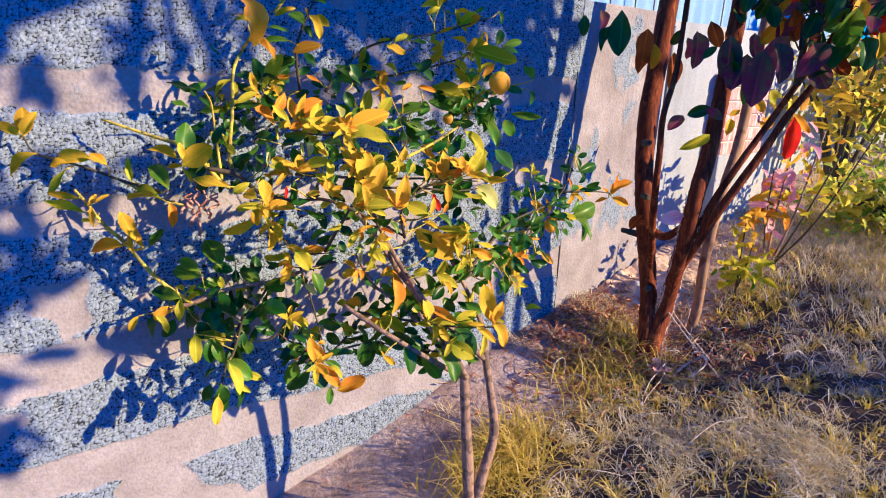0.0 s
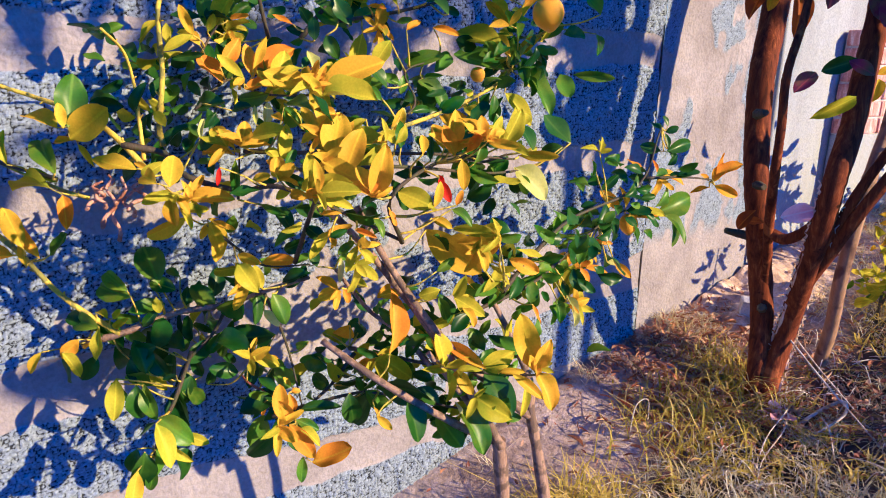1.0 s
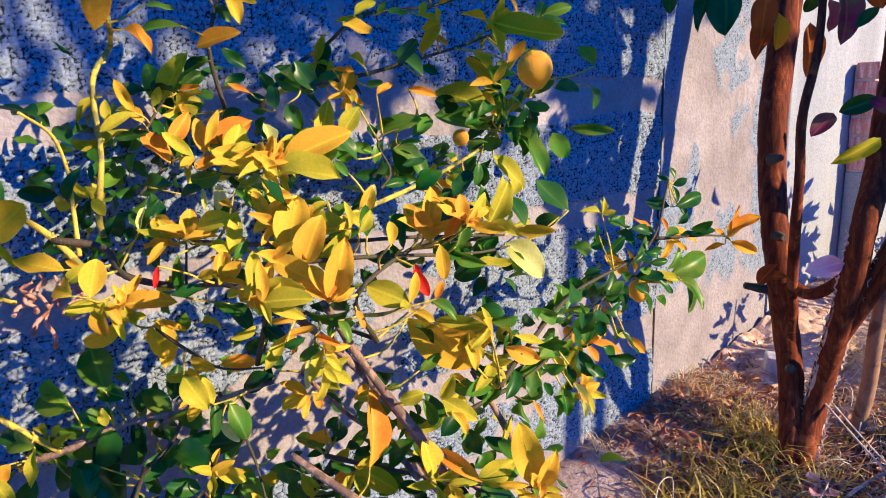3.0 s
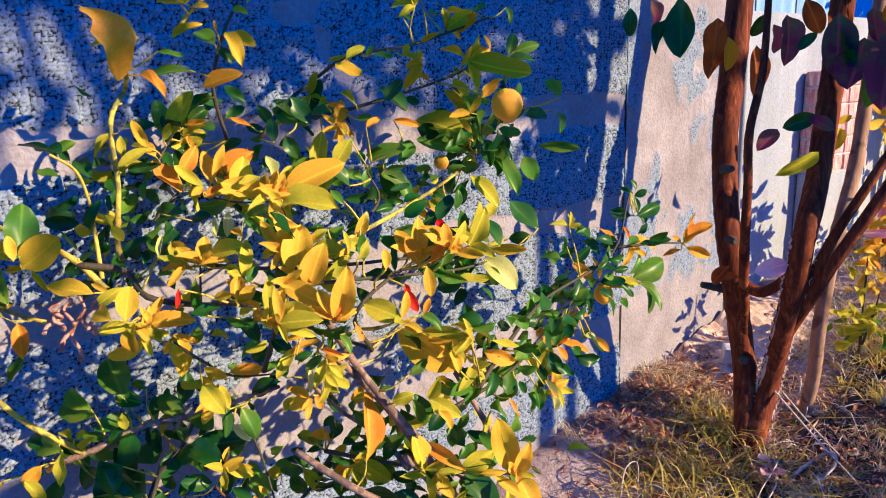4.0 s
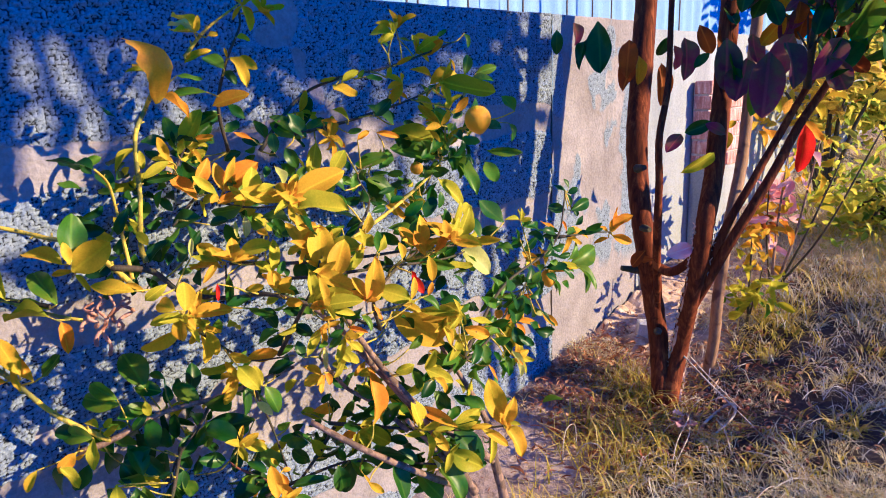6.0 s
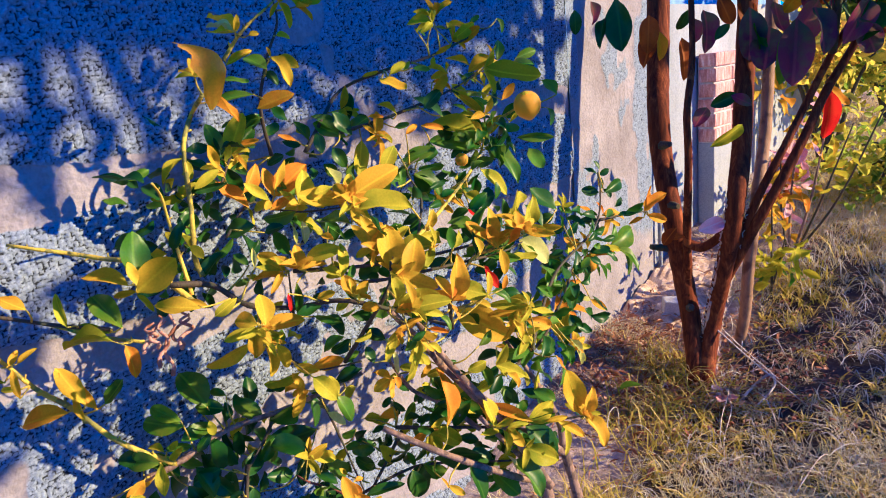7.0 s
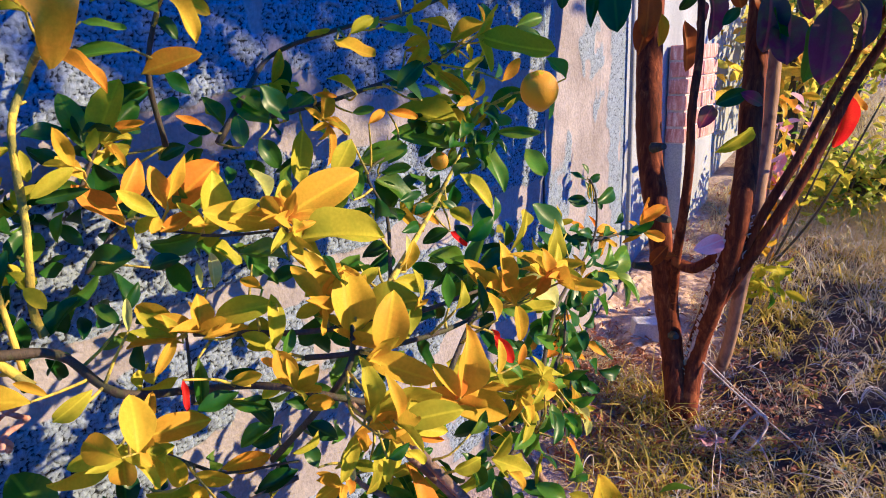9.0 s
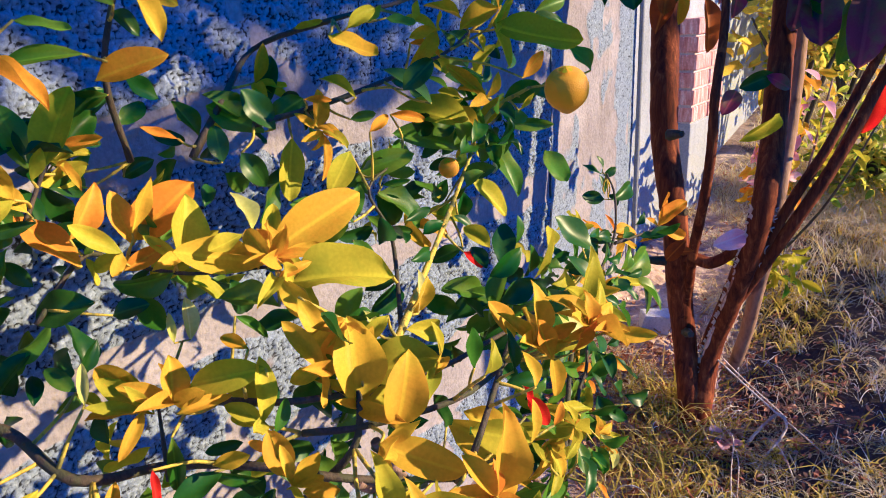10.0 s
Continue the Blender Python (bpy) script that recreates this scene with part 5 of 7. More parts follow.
    lf('D', 0.502, 2.136, 0.704, 0.530, 2.169, 0.681, 0.55)
    lf('G', 0.278, 2.037, 0.703, 0.259, 2.006, 0.692, 0.41)
    lf('D', 0.231, 1.798, 0.700, 0.242, 1.779, 0.665, 0.55)
    lf('D', 0.447, 2.028, 0.698, 0.466, 2.028, 0.642, 0.55)
    lf('D', 0.262, 1.949, 0.695, 0.260, 1.942, 0.650, 0.41)
    lf('D', 0.177, 1.665, 0.695, 0.208, 1.682, 0.671, 0.41)
    lf('G', 0.380, 2.074, 0.692, 0.394, 2.081, 0.664, 0.41)
    lf('Y', 0.534, 2.040, 0.691, 0.551, 2.059, 0.670, 0.41)
    lf('Y', 0.502, 2.051, 0.690, 0.518, 2.055, 0.673, 0.25)
    lf('G', 0.435, 2.067, 0.688, 0.460, 2.095, 0.654, 0.55)
    lf('D', 0.435, 2.080, 0.684, 0.413, 2.050, 0.615, 0.55)
    lf('O', 0.358, 1.950, 0.684, 0.365, 1.965, 0.685, 0.55)
    lf('G', 0.572, 2.189, 0.682, 0.634, 2.209, 0.626, 0.55)
    lf('O', 0.360, 1.944, 0.682, 0.369, 1.952, 0.645, 0.41)
    lf('O', 0.443, 1.926, 0.676, 0.426, 1.903, 0.703, 0.41)
    lf('L', 0.333, 1.714, 0.673, 0.374, 1.727, 0.614, 0.41)
    lf('D', 0.189, 1.826, 0.673, 0.180, 1.819, 0.713, 0.55)
    lf('Y', 0.443, 1.894, 0.670, 0.475, 1.914, 0.652, 0.41)
    lf('P', 0.587, 2.181, 0.669, 0.573, 2.185, 0.697, 0.25)
    lf('Y', 0.309, 1.967, 0.669, 0.299, 1.956, 0.684, 0.41)
    lf('G', 0.465, 2.106, 0.666, 0.431, 2.070, 0.664, 0.55)
    lf('G', 0.539, 2.160, 0.665, 0.567, 2.187, 0.606, 0.55)
    lf('G', 0.293, 1.725, 0.662, 0.349, 1.760, 0.633, 0.55)
    lf('G', 0.416, 1.936, 0.656, 0.438, 1.968, 0.639, 0.41)
    lf('O', 0.418, 1.923, 0.652, 0.452, 1.952, 0.599, 0.41)
    lf('D', 0.376, 1.958, 0.651, 0.424, 2.011, 0.669, 0.25)
    lf('O', 0.311, 1.913, 0.650, 0.311, 1.906, 0.621, 0.25)
    lf('O', 0.388, 1.918, 0.646, 0.361, 1.927, 0.703, 0.41)
    lf('L', 0.429, 1.937, 0.645, 0.464, 1.962, 0.633, 0.41)
    lf('D', 0.168, 1.840, 0.643, 0.178, 1.854, 0.680, 0.41)
    lf('D', 0.311, 2.095, 0.636, 0.285, 2.064, 0.633, 0.41)
    lf('L', 0.316, 1.759, 0.630, 0.342, 1.793, 0.615, 0.41)
    lf('D', 0.341, 1.690, 0.629, 0.347, 1.674, 0.556, 0.55)
    lf('D', 0.287, 2.057, 0.627, 0.254, 2.032, 0.653, 0.55)
    lf('D', 0.383, 1.910, 0.625, 0.351, 1.865, 0.566, 0.41)
    lf('L', 0.311, 1.728, 0.621, 0.347, 1.759, 0.587, 0.25)
    lf('Y', 0.363, 1.673, 0.610, 0.377, 1.654, 0.553, 0.41)
    lf('D', 0.274, 1.686, 0.601, 0.283, 1.668, 0.560, 0.55)
    lf('G', 0.447, 1.935, 0.597, 0.447, 1.930, 0.555, 0.41)
    lf('O', 0.463, 1.946, 0.591, 0.496, 2.007, 0.610, 0.55)
    lf('G', 0.331, 1.704, 0.590, 0.340, 1.690, 0.548, 0.41)



def build_shrub():
    rng = random.Random(11)
    shrub = tagged(new("citrus_shrub"), "small citrus shrub with yellow and green leaves and ripe lemons", "shrub")
    shrub.location = (0.60, 2.32, ground_z(0.6, 2.32))
    home = Matrix.Translation(-shrub.location)
    nodes = []

    def under(ob):
        ob.matrix_parent_inverse = home
        return ob

    def br(kind, r0, r1, *points):
        bm = bmesh.new()
        thick = 1.3 if kind in ("g1", "y") else 1.0
        line = tube(bm, points, r0 * thick, r1 * thick, 7, 5, 0.10, rng)
        nodes.extend(line)
        if kind in ("g1", "y"):
            # buds and spurs, standing out by turns
            for i in range(2, len(line) - 1, 3):
                a = (line[i + 1] - line[i]).normalized()
                out = (a.orthogonal().normalized() if i % 2 else -a.orthogonal().normalized()) + a * 0.7
                r = r0 + (r1 - r0) * i / len(line)
                tube(bm, [line[i], line[i] + out * r * 1.6, line[i] + out * r * rng.uniform(2.2, 3.4)], r * 0.85, r * 0.4, 5, 2, 0.1, rng)
        under(part("branch", bm, WOOD[kind], shrub))

    # two stems from one foot
    bm = bmesh.new()
    tube(bm, [(0.60, 2.32, -0.04), (0.598, 2.318, 0.08), (0.595, 2.315, 0.17), (0.588, 2.300, 0.35), (0.586, 2.285, 0.48), (0.59, 2.268, 0.60)], 0.021, 0.013, 10, 6, 0.06, rng)
    under(part("stem", bm, WOOD["p"], shrub))
    bm = bmesh.new()
    tube(bm, [(0.600, 2.325, 0.12), (0.612, 2.345, 0.27), (0.618, 2.372, 0.40), (0.600, 2.362, 0.53), (0.588, 2.345, 0.63), (0.578, 2.345, 0.70), (0.55, 2.31, 0.80), (0.51, 2.27, 0.90)], 0.017, 0.004, 10, 6, 0.06, rng)
    under(part("stem", bm, WOOD["p"], shrub))
    br("p", 0.009, 0.006, (0.588, 2.345, 0.625), (0.57, 2.27, 0.70), (0.53, 2.18, 0.80), (0.49, 2.10, 0.93), (0.47, 2.04, 1.05))
    br("p", 0.008, 0.006, (0.59, 2.268, 0.595), (0.575, 2.21, 0.63), (0.55, 2.14, 0.68), (0.50, 2.06, 0.74), (0.42, 1.99, 0.80))
    br("p", 0.007, 0.005, (0.59, 2.268, 0.60), (0.58, 2.235, 0.65), (0.565, 2.20, 0.70), (0.54, 2.14, 0.79))
    shrub_branches(br)

    leaves = []

    def lf(c, *v):
        leaves.append((c, v[0:3], v[3:6], v[6]))

    upper_leaves(lf)
    middle_leaves(lf)
    lower_leaves(lf)
    leaves.sort(key=lambda a: -(Vector(a[1]) - Vector(a[2])).length * (0.4 + a[3]))
    single, rest = leaves[:296], leaves[296:]
    for i, (c, b, t, w) in enumerate(single):
        ob = new("leaf", LEAF_MESH[c][i % 4])
        ob.parent = shrub
        ob.matrix_basis = leaf_pose(b, t, w, rng, loose=0.5)
        under(ob)
    for c in "YOLGDPR":
        items = [leaf_pose(b, t, w, rng) for k, b, t, w in rest if k == c]
        if items:
            under(joined_leaves("small_leaves", items, LEAF[c], shrub, meshes=LEAF_MESH[c]))

    # star-shaped tufts of narrow young leaves at the shoot tips
    tips = [a for a in leaves if a[0] in "YL" and a[1][1] > 1.75]
    stars = {"Y": [], "L": []}
    for c, b, t, w in rng.sample(tips, min(70, len(tips))):
        axis = (Vector(t) - Vector(b)).normalized() + Vector((0.35, -0.15, 0.3))
        axis.normalize()
        around = axis.orthogonal().normalized()
        start = rng.uniform(0, 6.28)
        count = rng.randint(3, 5)
        for k in range(count):
            turn = Matrix.Rotation(start + 2 * math.pi * k / count, 3, axis)
            d = (turn @ around + axis * rng.uniform(0.3, 0.9)).normalized()
            tip = Vector(b) + d * rng.uniform(0.028, 0.055)
            if tip.x > 0.03:
                stars[rng.choice((c, c, c, "Y", "L"))].append(leaf_pose(b, tip, rng.uniform(0.26, 0.36), rng, loose=0.4))
    for c, items in stars.items():
        under(joined_leaves("tuft_leaves", items, LEAF[c], shrub, meshes=LEAF_MESH[c]))

    # inner foliage along the boughs; shade of the outer leaves put into darker leaf colours
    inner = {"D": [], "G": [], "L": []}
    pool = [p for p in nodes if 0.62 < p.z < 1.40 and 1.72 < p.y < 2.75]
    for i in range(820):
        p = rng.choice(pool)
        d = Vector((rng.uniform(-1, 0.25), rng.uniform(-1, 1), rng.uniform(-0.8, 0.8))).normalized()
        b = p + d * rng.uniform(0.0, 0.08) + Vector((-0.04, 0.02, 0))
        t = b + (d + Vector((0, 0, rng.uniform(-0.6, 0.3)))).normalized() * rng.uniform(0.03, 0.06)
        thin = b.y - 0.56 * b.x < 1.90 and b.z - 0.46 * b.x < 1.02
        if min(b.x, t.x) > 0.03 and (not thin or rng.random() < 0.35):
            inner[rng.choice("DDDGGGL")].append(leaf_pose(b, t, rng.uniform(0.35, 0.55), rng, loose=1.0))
    # low leaves on the left, coloured dark to stand in for the shade there
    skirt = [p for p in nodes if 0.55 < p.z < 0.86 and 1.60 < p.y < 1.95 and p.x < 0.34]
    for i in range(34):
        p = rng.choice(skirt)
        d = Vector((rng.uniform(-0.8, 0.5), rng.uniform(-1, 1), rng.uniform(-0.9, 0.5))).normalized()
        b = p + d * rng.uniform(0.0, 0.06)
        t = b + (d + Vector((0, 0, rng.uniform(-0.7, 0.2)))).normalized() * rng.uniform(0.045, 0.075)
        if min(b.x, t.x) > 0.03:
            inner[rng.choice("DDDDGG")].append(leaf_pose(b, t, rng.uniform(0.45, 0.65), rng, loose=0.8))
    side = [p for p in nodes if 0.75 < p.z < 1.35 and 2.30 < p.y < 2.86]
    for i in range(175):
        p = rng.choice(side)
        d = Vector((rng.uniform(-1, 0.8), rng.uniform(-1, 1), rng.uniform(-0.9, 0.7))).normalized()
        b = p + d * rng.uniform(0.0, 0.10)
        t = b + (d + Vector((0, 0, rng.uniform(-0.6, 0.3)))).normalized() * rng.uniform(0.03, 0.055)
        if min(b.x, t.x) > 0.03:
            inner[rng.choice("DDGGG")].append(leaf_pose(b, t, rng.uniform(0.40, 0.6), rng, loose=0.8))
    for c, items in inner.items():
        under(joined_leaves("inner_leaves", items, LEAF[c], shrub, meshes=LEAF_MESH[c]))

    # twigs from each tuft of leaves to the nearest bough
    tufts = []
    for c, b, t, w in leaves:
        b = Vector(b)
        for tuft in tufts:
            if (tuft[0] - b).length < 0.022:
                tuft.append(b)
                break
        else:
            tufts.append([b])
    bm = bmesh.new()
    for tuft in tufts:
        p = sum(tuft, Vector()) / len(tuft)
        q = min(nodes, key=lambda n: (n - p).length + 0.6 * max(0.0, n.z - p.z))
        gap = (q - p).length
        if 0.004 < gap < 0.22:
            mid = (p + q) / 2 + Vector((rng.uniform(-1, 1), rng.uniform(-1, 1), rng.uniform(-1, 0.3))) * 0.12 * gap
            tube(bm, [q, mid, p], 0.0021, 0.0013, 5, 3, 0.05, rng)
        for b in tuft:
            if (b - p).length > 0.003:
                tube(bm, [p, b], 0.0013, 0.0009, 4, 1, 0, rng)
    tagged(under(part("fine_twig", bm, WOOD["g1"], shrub)), kind="stuff")

    # fruit
    def fruit(x, y, z, r, tall, tilt):
        bm = bmesh.new()
        bmesh.ops.create_uvsphere(bm, u_segments=24, v_segments=14, radius=r)
        for v in bm.verts:
            s = v.co.z / r
            v.co.z *= tall
            if s < -0.75:
                v.co.z -= r * 0.22 * ((-s - 0.75) / 0.25) ** 2
            if s > 0.9:
                v.co.z -= r * 0.10
        for f in bm.faces:
            f.smooth = True
        ob = part("lemon", bm, PEEL, shrub, "ripe yellow lemon")
        ob.matrix_basis = Matrix.Translation((x, y, z)) @ Euler((tilt, tilt * 0.4, 0)).to_matrix().to_4x4()
        under(ob)
        bm = bmesh.new()
        for k in range(5):
            w = 2 * math.pi * k / 5
            a, b = 0.22 * r, 0.30 * r
            top = r * tall * 0.96
            vs = [bm.verts.new(q) for q in ((0, 0, top + 0.10 * r), (b * math.cos(w - 0.5), b * math.sin(w - 0.5), top), (1.5 * a * math.cos(w), 1.5 * a * math.sin(w), top - 0.02 * r), (b * math.cos(w + 0.5), b * math.sin(w + 0.5), top))]
            bm.faces.new(vs)
        part("calyx", bm, LEAF["L"], ob, "small green star at the stalk")
        return ob

    fruit(0.501, 2.410, 1.373, 0.0285, 1.02, 0.4)
    fruit(0.392, 2.792, 0.917, 0.0225, 1.10, 0.2)
    fruit(0.330, 2.380, 1.262, 0.0150, 1.0, 0.6)
    fruit(0.36, 2.62, 0.85, 0.012, 1.1, 0.3)

    # large curled leaf on the tall shoot: two flaps folded along the midrib, the tip rolled over
    verts, faces = [], []
    side, out = Vector((0.48, 0.86, 0.05)).normalized(), Vector((0.82, -0.46, 0.30)).normalized()
    rows, cols = 14, 8
    for i in range(rows + 1):
        t = i / rows
        w = 0.003 + 0.028 * (t / 0.42) ** 0.7 if t < 0.42 else 0.003 + 0.028 * max(0.0, 1 - ((t - 0.42) / 0.60) ** 2.6) ** 0.5
        c = Vector((0.322, 1.806, 1.432 + 0.104 * math.sin(1.45 * t) / math.sin(1.45))) - side * (0.034 * t * t - 0.010 * math.sin(3.0 * t)) + out * (0.014 * math.sin(3.0 * t) + 0.026 * max(0.0, t - 0.72))
        for j in range(cols + 1):
            k = 2 * j / cols - 1
            reach = w * (0.55 + 0.16 * math.sin(19 * t) if k < 0 else 1.0)
            flap = 0.95 * abs(k) if k < 0 else 0.15 * k - 0.70 * k * k
            ripple = 0.004 * math.sin(17 * t + 2.5 * k) * k * k
            verts.append(tuple(c + side * reach * k + out * (reach * flap + ripple)))
    for i in range(rows):
        for j in range(cols):
            a = (cols + 1) * i + j
            faces.append((a, a + 1, a + cols + 2, a + cols + 1))
    under(arrays("curled_leaf", verts, faces, CURLED, shrub, "large curled amber leaf", smooth=True))

    # dry curled pods hanging under the left bough
    for x, y, z, drop, curl in ((0.20, 1.70, 1.09, 0.06, 0.012), (0.205, 1.708, 1.085, 0.085, -0.010), (0.19, 1.745, 1.08, 0.07, 0.014), (0.195, 1.720, 1.085, 0.115, 0.009), (0.20, 1.755, 1.075, 0.05, -0.014), (0.20, 1.69, 1.08, 0.045, -0.012)):
        bm = bmesh.new()
        pts = [(x + curl * 0.6 * math.sin(2.2 * k), y - 0.004 * k + curl * math.sin(1.7 * k), z - drop * k / 5) for k in range(6)]
        tube(bm, pts, 0.0022, 0.0040, 6, 4, 0.28, rng)
        under(part("dry_pod", bm, POD, shrub, "shrivelled pinkish pod"))
    return shrub


build_shrub()


# ---- the red-barked tree ----
LAWN = Vector((1.3, 1.5, 1.42))


def build_tree():
    rng = random.Random(21)
    tree = tagged(new("red_barked_tree"), "garden tree with several peeling red-brown trunks and dark leaves", "tree")
    tree.location = (0.43, 3.42, ground_z(0.43, 3.42))
    home = Matrix.Translation(-tree.location)

    def lean(p, most=0.115):
        """The trunks lean out over the lawn, more so higher up."""
        p = Vector(p)
        u = min(1.0, max(0.0, (p.z - 0.35) / 0.65))
        return LAWN.lerp(p, 1 - most * u * u * (3 - 2 * u))

    def limb(name, mat, r0, r1, *pts, sides=12, most=0.115):
        bm = bmesh.new()
        tube(bm, [lean(p, most) for p in pts], r0, r1, sides, 7, 0.035, rng)
        ob = part(name, bm, mat, tree)
        ob.matrix_parent_inverse = home

    limb("trunk", TRUNK_BARK, 0.033, 0.038, (0.440, 3.37, 0.10), (0.412, 3.415, 0.32), (0.355, 3.49, 0.50), (0.295, 3.55, 0.65), (0.25, 3.585, 0.80), (0.195, 3.635, 0.95), (0.155, 3.67, 1.10), (0.145, 3.675, 1.25), (0.12, 3.73, 1.40), (0.10, 3.78, 1.6), (0.08, 3.85, 2.1), sides=18)
    limb("trunk", TRUNK_BARK, 0.030, 0.029, (0.452, 3.37, 0.10), (0.438, 3.425, 0.33), (0.425, 3.51, 0.50), (0.445, 3.535, 0.65), (0.46, 3.575, 0.80), (0.466, 3.61, 0.95), (0.46, 3.665, 1.10), (0.452, 3.70, 1.25), (0.446, 3.73, 1.4), (0.44, 3.76, 1.6), (0.44, 3.80, 2.2), sides=18)
    limb("trunk", PALE_BARK, 0.021, 0.018, (0.43, 3.72, 0.10), (0.462, 3.66, 0.35), (0.488, 3.645, 0.5), (0.495, 3.65, 0.65), (0.495, 3.69, 0.8), (0.485, 3.76, 0.95), (0.48, 3.84, 1.15), (0.47, 3.9, 1.5), (0.46, 4.0, 2.2), most=0.095)
    limb("limb", TRUNK_BARK, 0.015, 0.008, (0.45, 3.545, 0.68), (0.485, 3.60, 0.80), (0.53, 3.655, 0.95), (0.595, 3.68, 1.10), (0.645, 3.745, 1.25), (0.70, 3.80, 1.40), (0.77, 3.83, 1.55), (0.84, 3.88, 1.8), sides=10)
    limb("limb", TRUNK_BARK, 0.019, 0.009, (0.435, 3.52, 0.60), (0.482, 3.575, 0.72), (0.535, 3.635, 0.86), (0.602, 3.692, 1.02), (0.650, 3.738, 1.15), (0.692, 3.785, 1.28), (0.755, 3.84, 1.42), (0.84, 3.90, 1.62), (0.92, 3.96, 1.85), sides=10)
    limb("limb", WOOD["b"], 0.013, 0.007, (0.70, 3.80, 1.40), (0.72, 3.75, 1.50), (0.74, 3.72, 1.62), (0.77, 3.70, 1.9), sides=8)
    limb("limb", TRUNK_BARK, 0.016, 0.008, (0.345, 3.505, 0.48), (0.322, 3.54, 0.66), (0.312, 3.55, 0.80), (0.325, 3.53, 0.95), (0.342, 3.50, 1.10), (0.345, 3.485, 1.25), (0.34, 3.54, 1.42), (0.32, 3.58, 1.65), (0.31, 3.6, 2.0), sides=8)
    limb("limb", TRUNK_BARK, 0.020, 0.013, (0.265, 3.575, 0.745), (0.31, 3.56, 0.765), (0.37, 3.56, 0.76), (0.42, 3.585, 0.80), (0.455, 3.61, 0.85), sides=9)
    # knots and stubs of cut shoots
    for p, d in (((0.25, 3.57, 0.74), (-0.06, -0.08, 0.02)), ((0.19, 3.61, 1.12), (0.05, -0.03, 0.01)), ((0.215, 3.60, 0.90), (0.06, -0.03, 0.0)), ((0.35, 3.49, 0.55), (0.03, -0.05, 0.02))):
        limb("stub", WOOD["b"], 0.016, 0.009, p, Vector(p) + Vector(d) * 0.5, Vector(p) + Vector(d) * 0.9, sides=7)
    # curling flakes of bark along both edges of the middle trunk
    track = spline([lean(p) for p in ((0.440, 3.42, 0.30), (0.432, 3.47, 0.42), (0.425, 3.51, 0.50), (0.445, 3.535, 0.65), (0.46, 3.575, 0.80), (0.466, 3.61, 0.95))], 12)
    across, front = Vector((0.78, 0.62, 0)), Vector((0.62, -0.78, 0))
    for normal, n in ((across + front * 0.12, 40), (front * 0.30 - across * 0.95, 40)):
        normal.normalize()
        for i in range(n):
            u0 = (i + rng.random()) / n * (len(track) - 2)
            k = int(u0)
            up = (track[k + 1] - track[k]).normalized()
            side = up.cross(normal).normalized()
            p = track[k].lerp(track[k + 1], u0 - k) + normal * 0.0295 + side * rng.uniform(-0.005, 0.005)
            bm = bmesh.new()
            L, W = rng.uniform(0.006, 0.019), rng.uniform(0.0025, 0.0065)
            curl = rng.uniform(0.004, 0.013)
            rows = [[bm.verts.new(p + up * L * u + side * W * v * (1 - 0.3 * u) + normal * (curl * u * u + 0.003 * v * v)) for v in (-1, 0, 1)] for u in (-0.7, 0.2, 1.0)]
            for r, q in zip(rows, rows[1:]):
                for c in range(2):
                    bm.faces.new((r[c], r[c + 1], q[c + 1], q[c]))
            ob = part("bark_flake", bm, FLAKE, tree)
            ob.matrix_parent_inverse = home

    # pale strips where the bark has split along the edges
    left, right = (front * 0.42 - across * 0.90).normalized(), (across + front * 0.10).normalized()
    for way, a, b, r in ((left, 1, 9, 0.0085), (left, 10, 19, 0.0075), (left, 21, 33, 0.006), (left, 35, 44, 0.005), (right, 1, 8, 0.009), (right, 9, 17, 0.0075), (right, 18, 25, 0.006)):
        line = [p + way * 0.0265 for p in track[a:b:2]]
        bm = bmesh.new()
        tube(bm, line, r, r * 0.8, 7, 2, 0.22, rng)
        part("bark_strip", bm, STRIP, tree, "pale split bark").matrix_parent_inverse = home

    def leaf(c, bx, by, bz, tx, ty, tz, w=0.45):
        ob = new("leaf", LEAF_MESH[c][rng.randrange(4)])
        ob.parent = tree
        b = lean((bx, by, bz))
        ob.matrix_basis = leaf_pose(b, b.lerp(lean((tx, ty, tz)), 0.80), w * 1.18, rng, Vector((0.62, -0.68, 0.35)), 0.4)
        ob.matrix_parent_inverse = home

    tree_leaves(leaf)
    # crown: large drooping leaves hanging from fine twigs along the limbs
    ends = [Vector(p) for p in ((0.72, 3.72, 1.52), (0.77, 3.74, 1.58), (0.84, 3.76, 1.62), (0.90, 3.80, 1.58), (0.74, 3.70, 1.66), (0.62, 3.68, 1.66), (0.54, 3.68, 1.66), (0.96, 3.84, 1.72), (0.84, 3.78, 1.78))]
    for i in range(96):
        e = rng.choice(ends)
        b = e + Vector((rng.gauss(0, 0.09), rng.gauss(0, 0.06), rng.uniform(-0.04, 0.26)))
        d = Vector((rng.uniform(-0.6, 0.6), rng.uniform(-0.6, 0.5), rng.uniform(-1.2, -0.1))).normalized()
        t = b + d * rng.uniform(0.09, 0.17)
        leaf(rng.choice("VVVDDGGBBROY"), *b, *t, rng.uniform(0.38, 0.5))
        bm = bmesh.new()
        tube(bm, [lean(e), lean((e + b) / 2 + Vector((0, 0, 0.02))), lean(b)], 0.003, 0.0018, 5, 3, 0, rng)
        part("twig", bm, WOOD["b"], tree).matrix_parent_inverse = home
    return tree


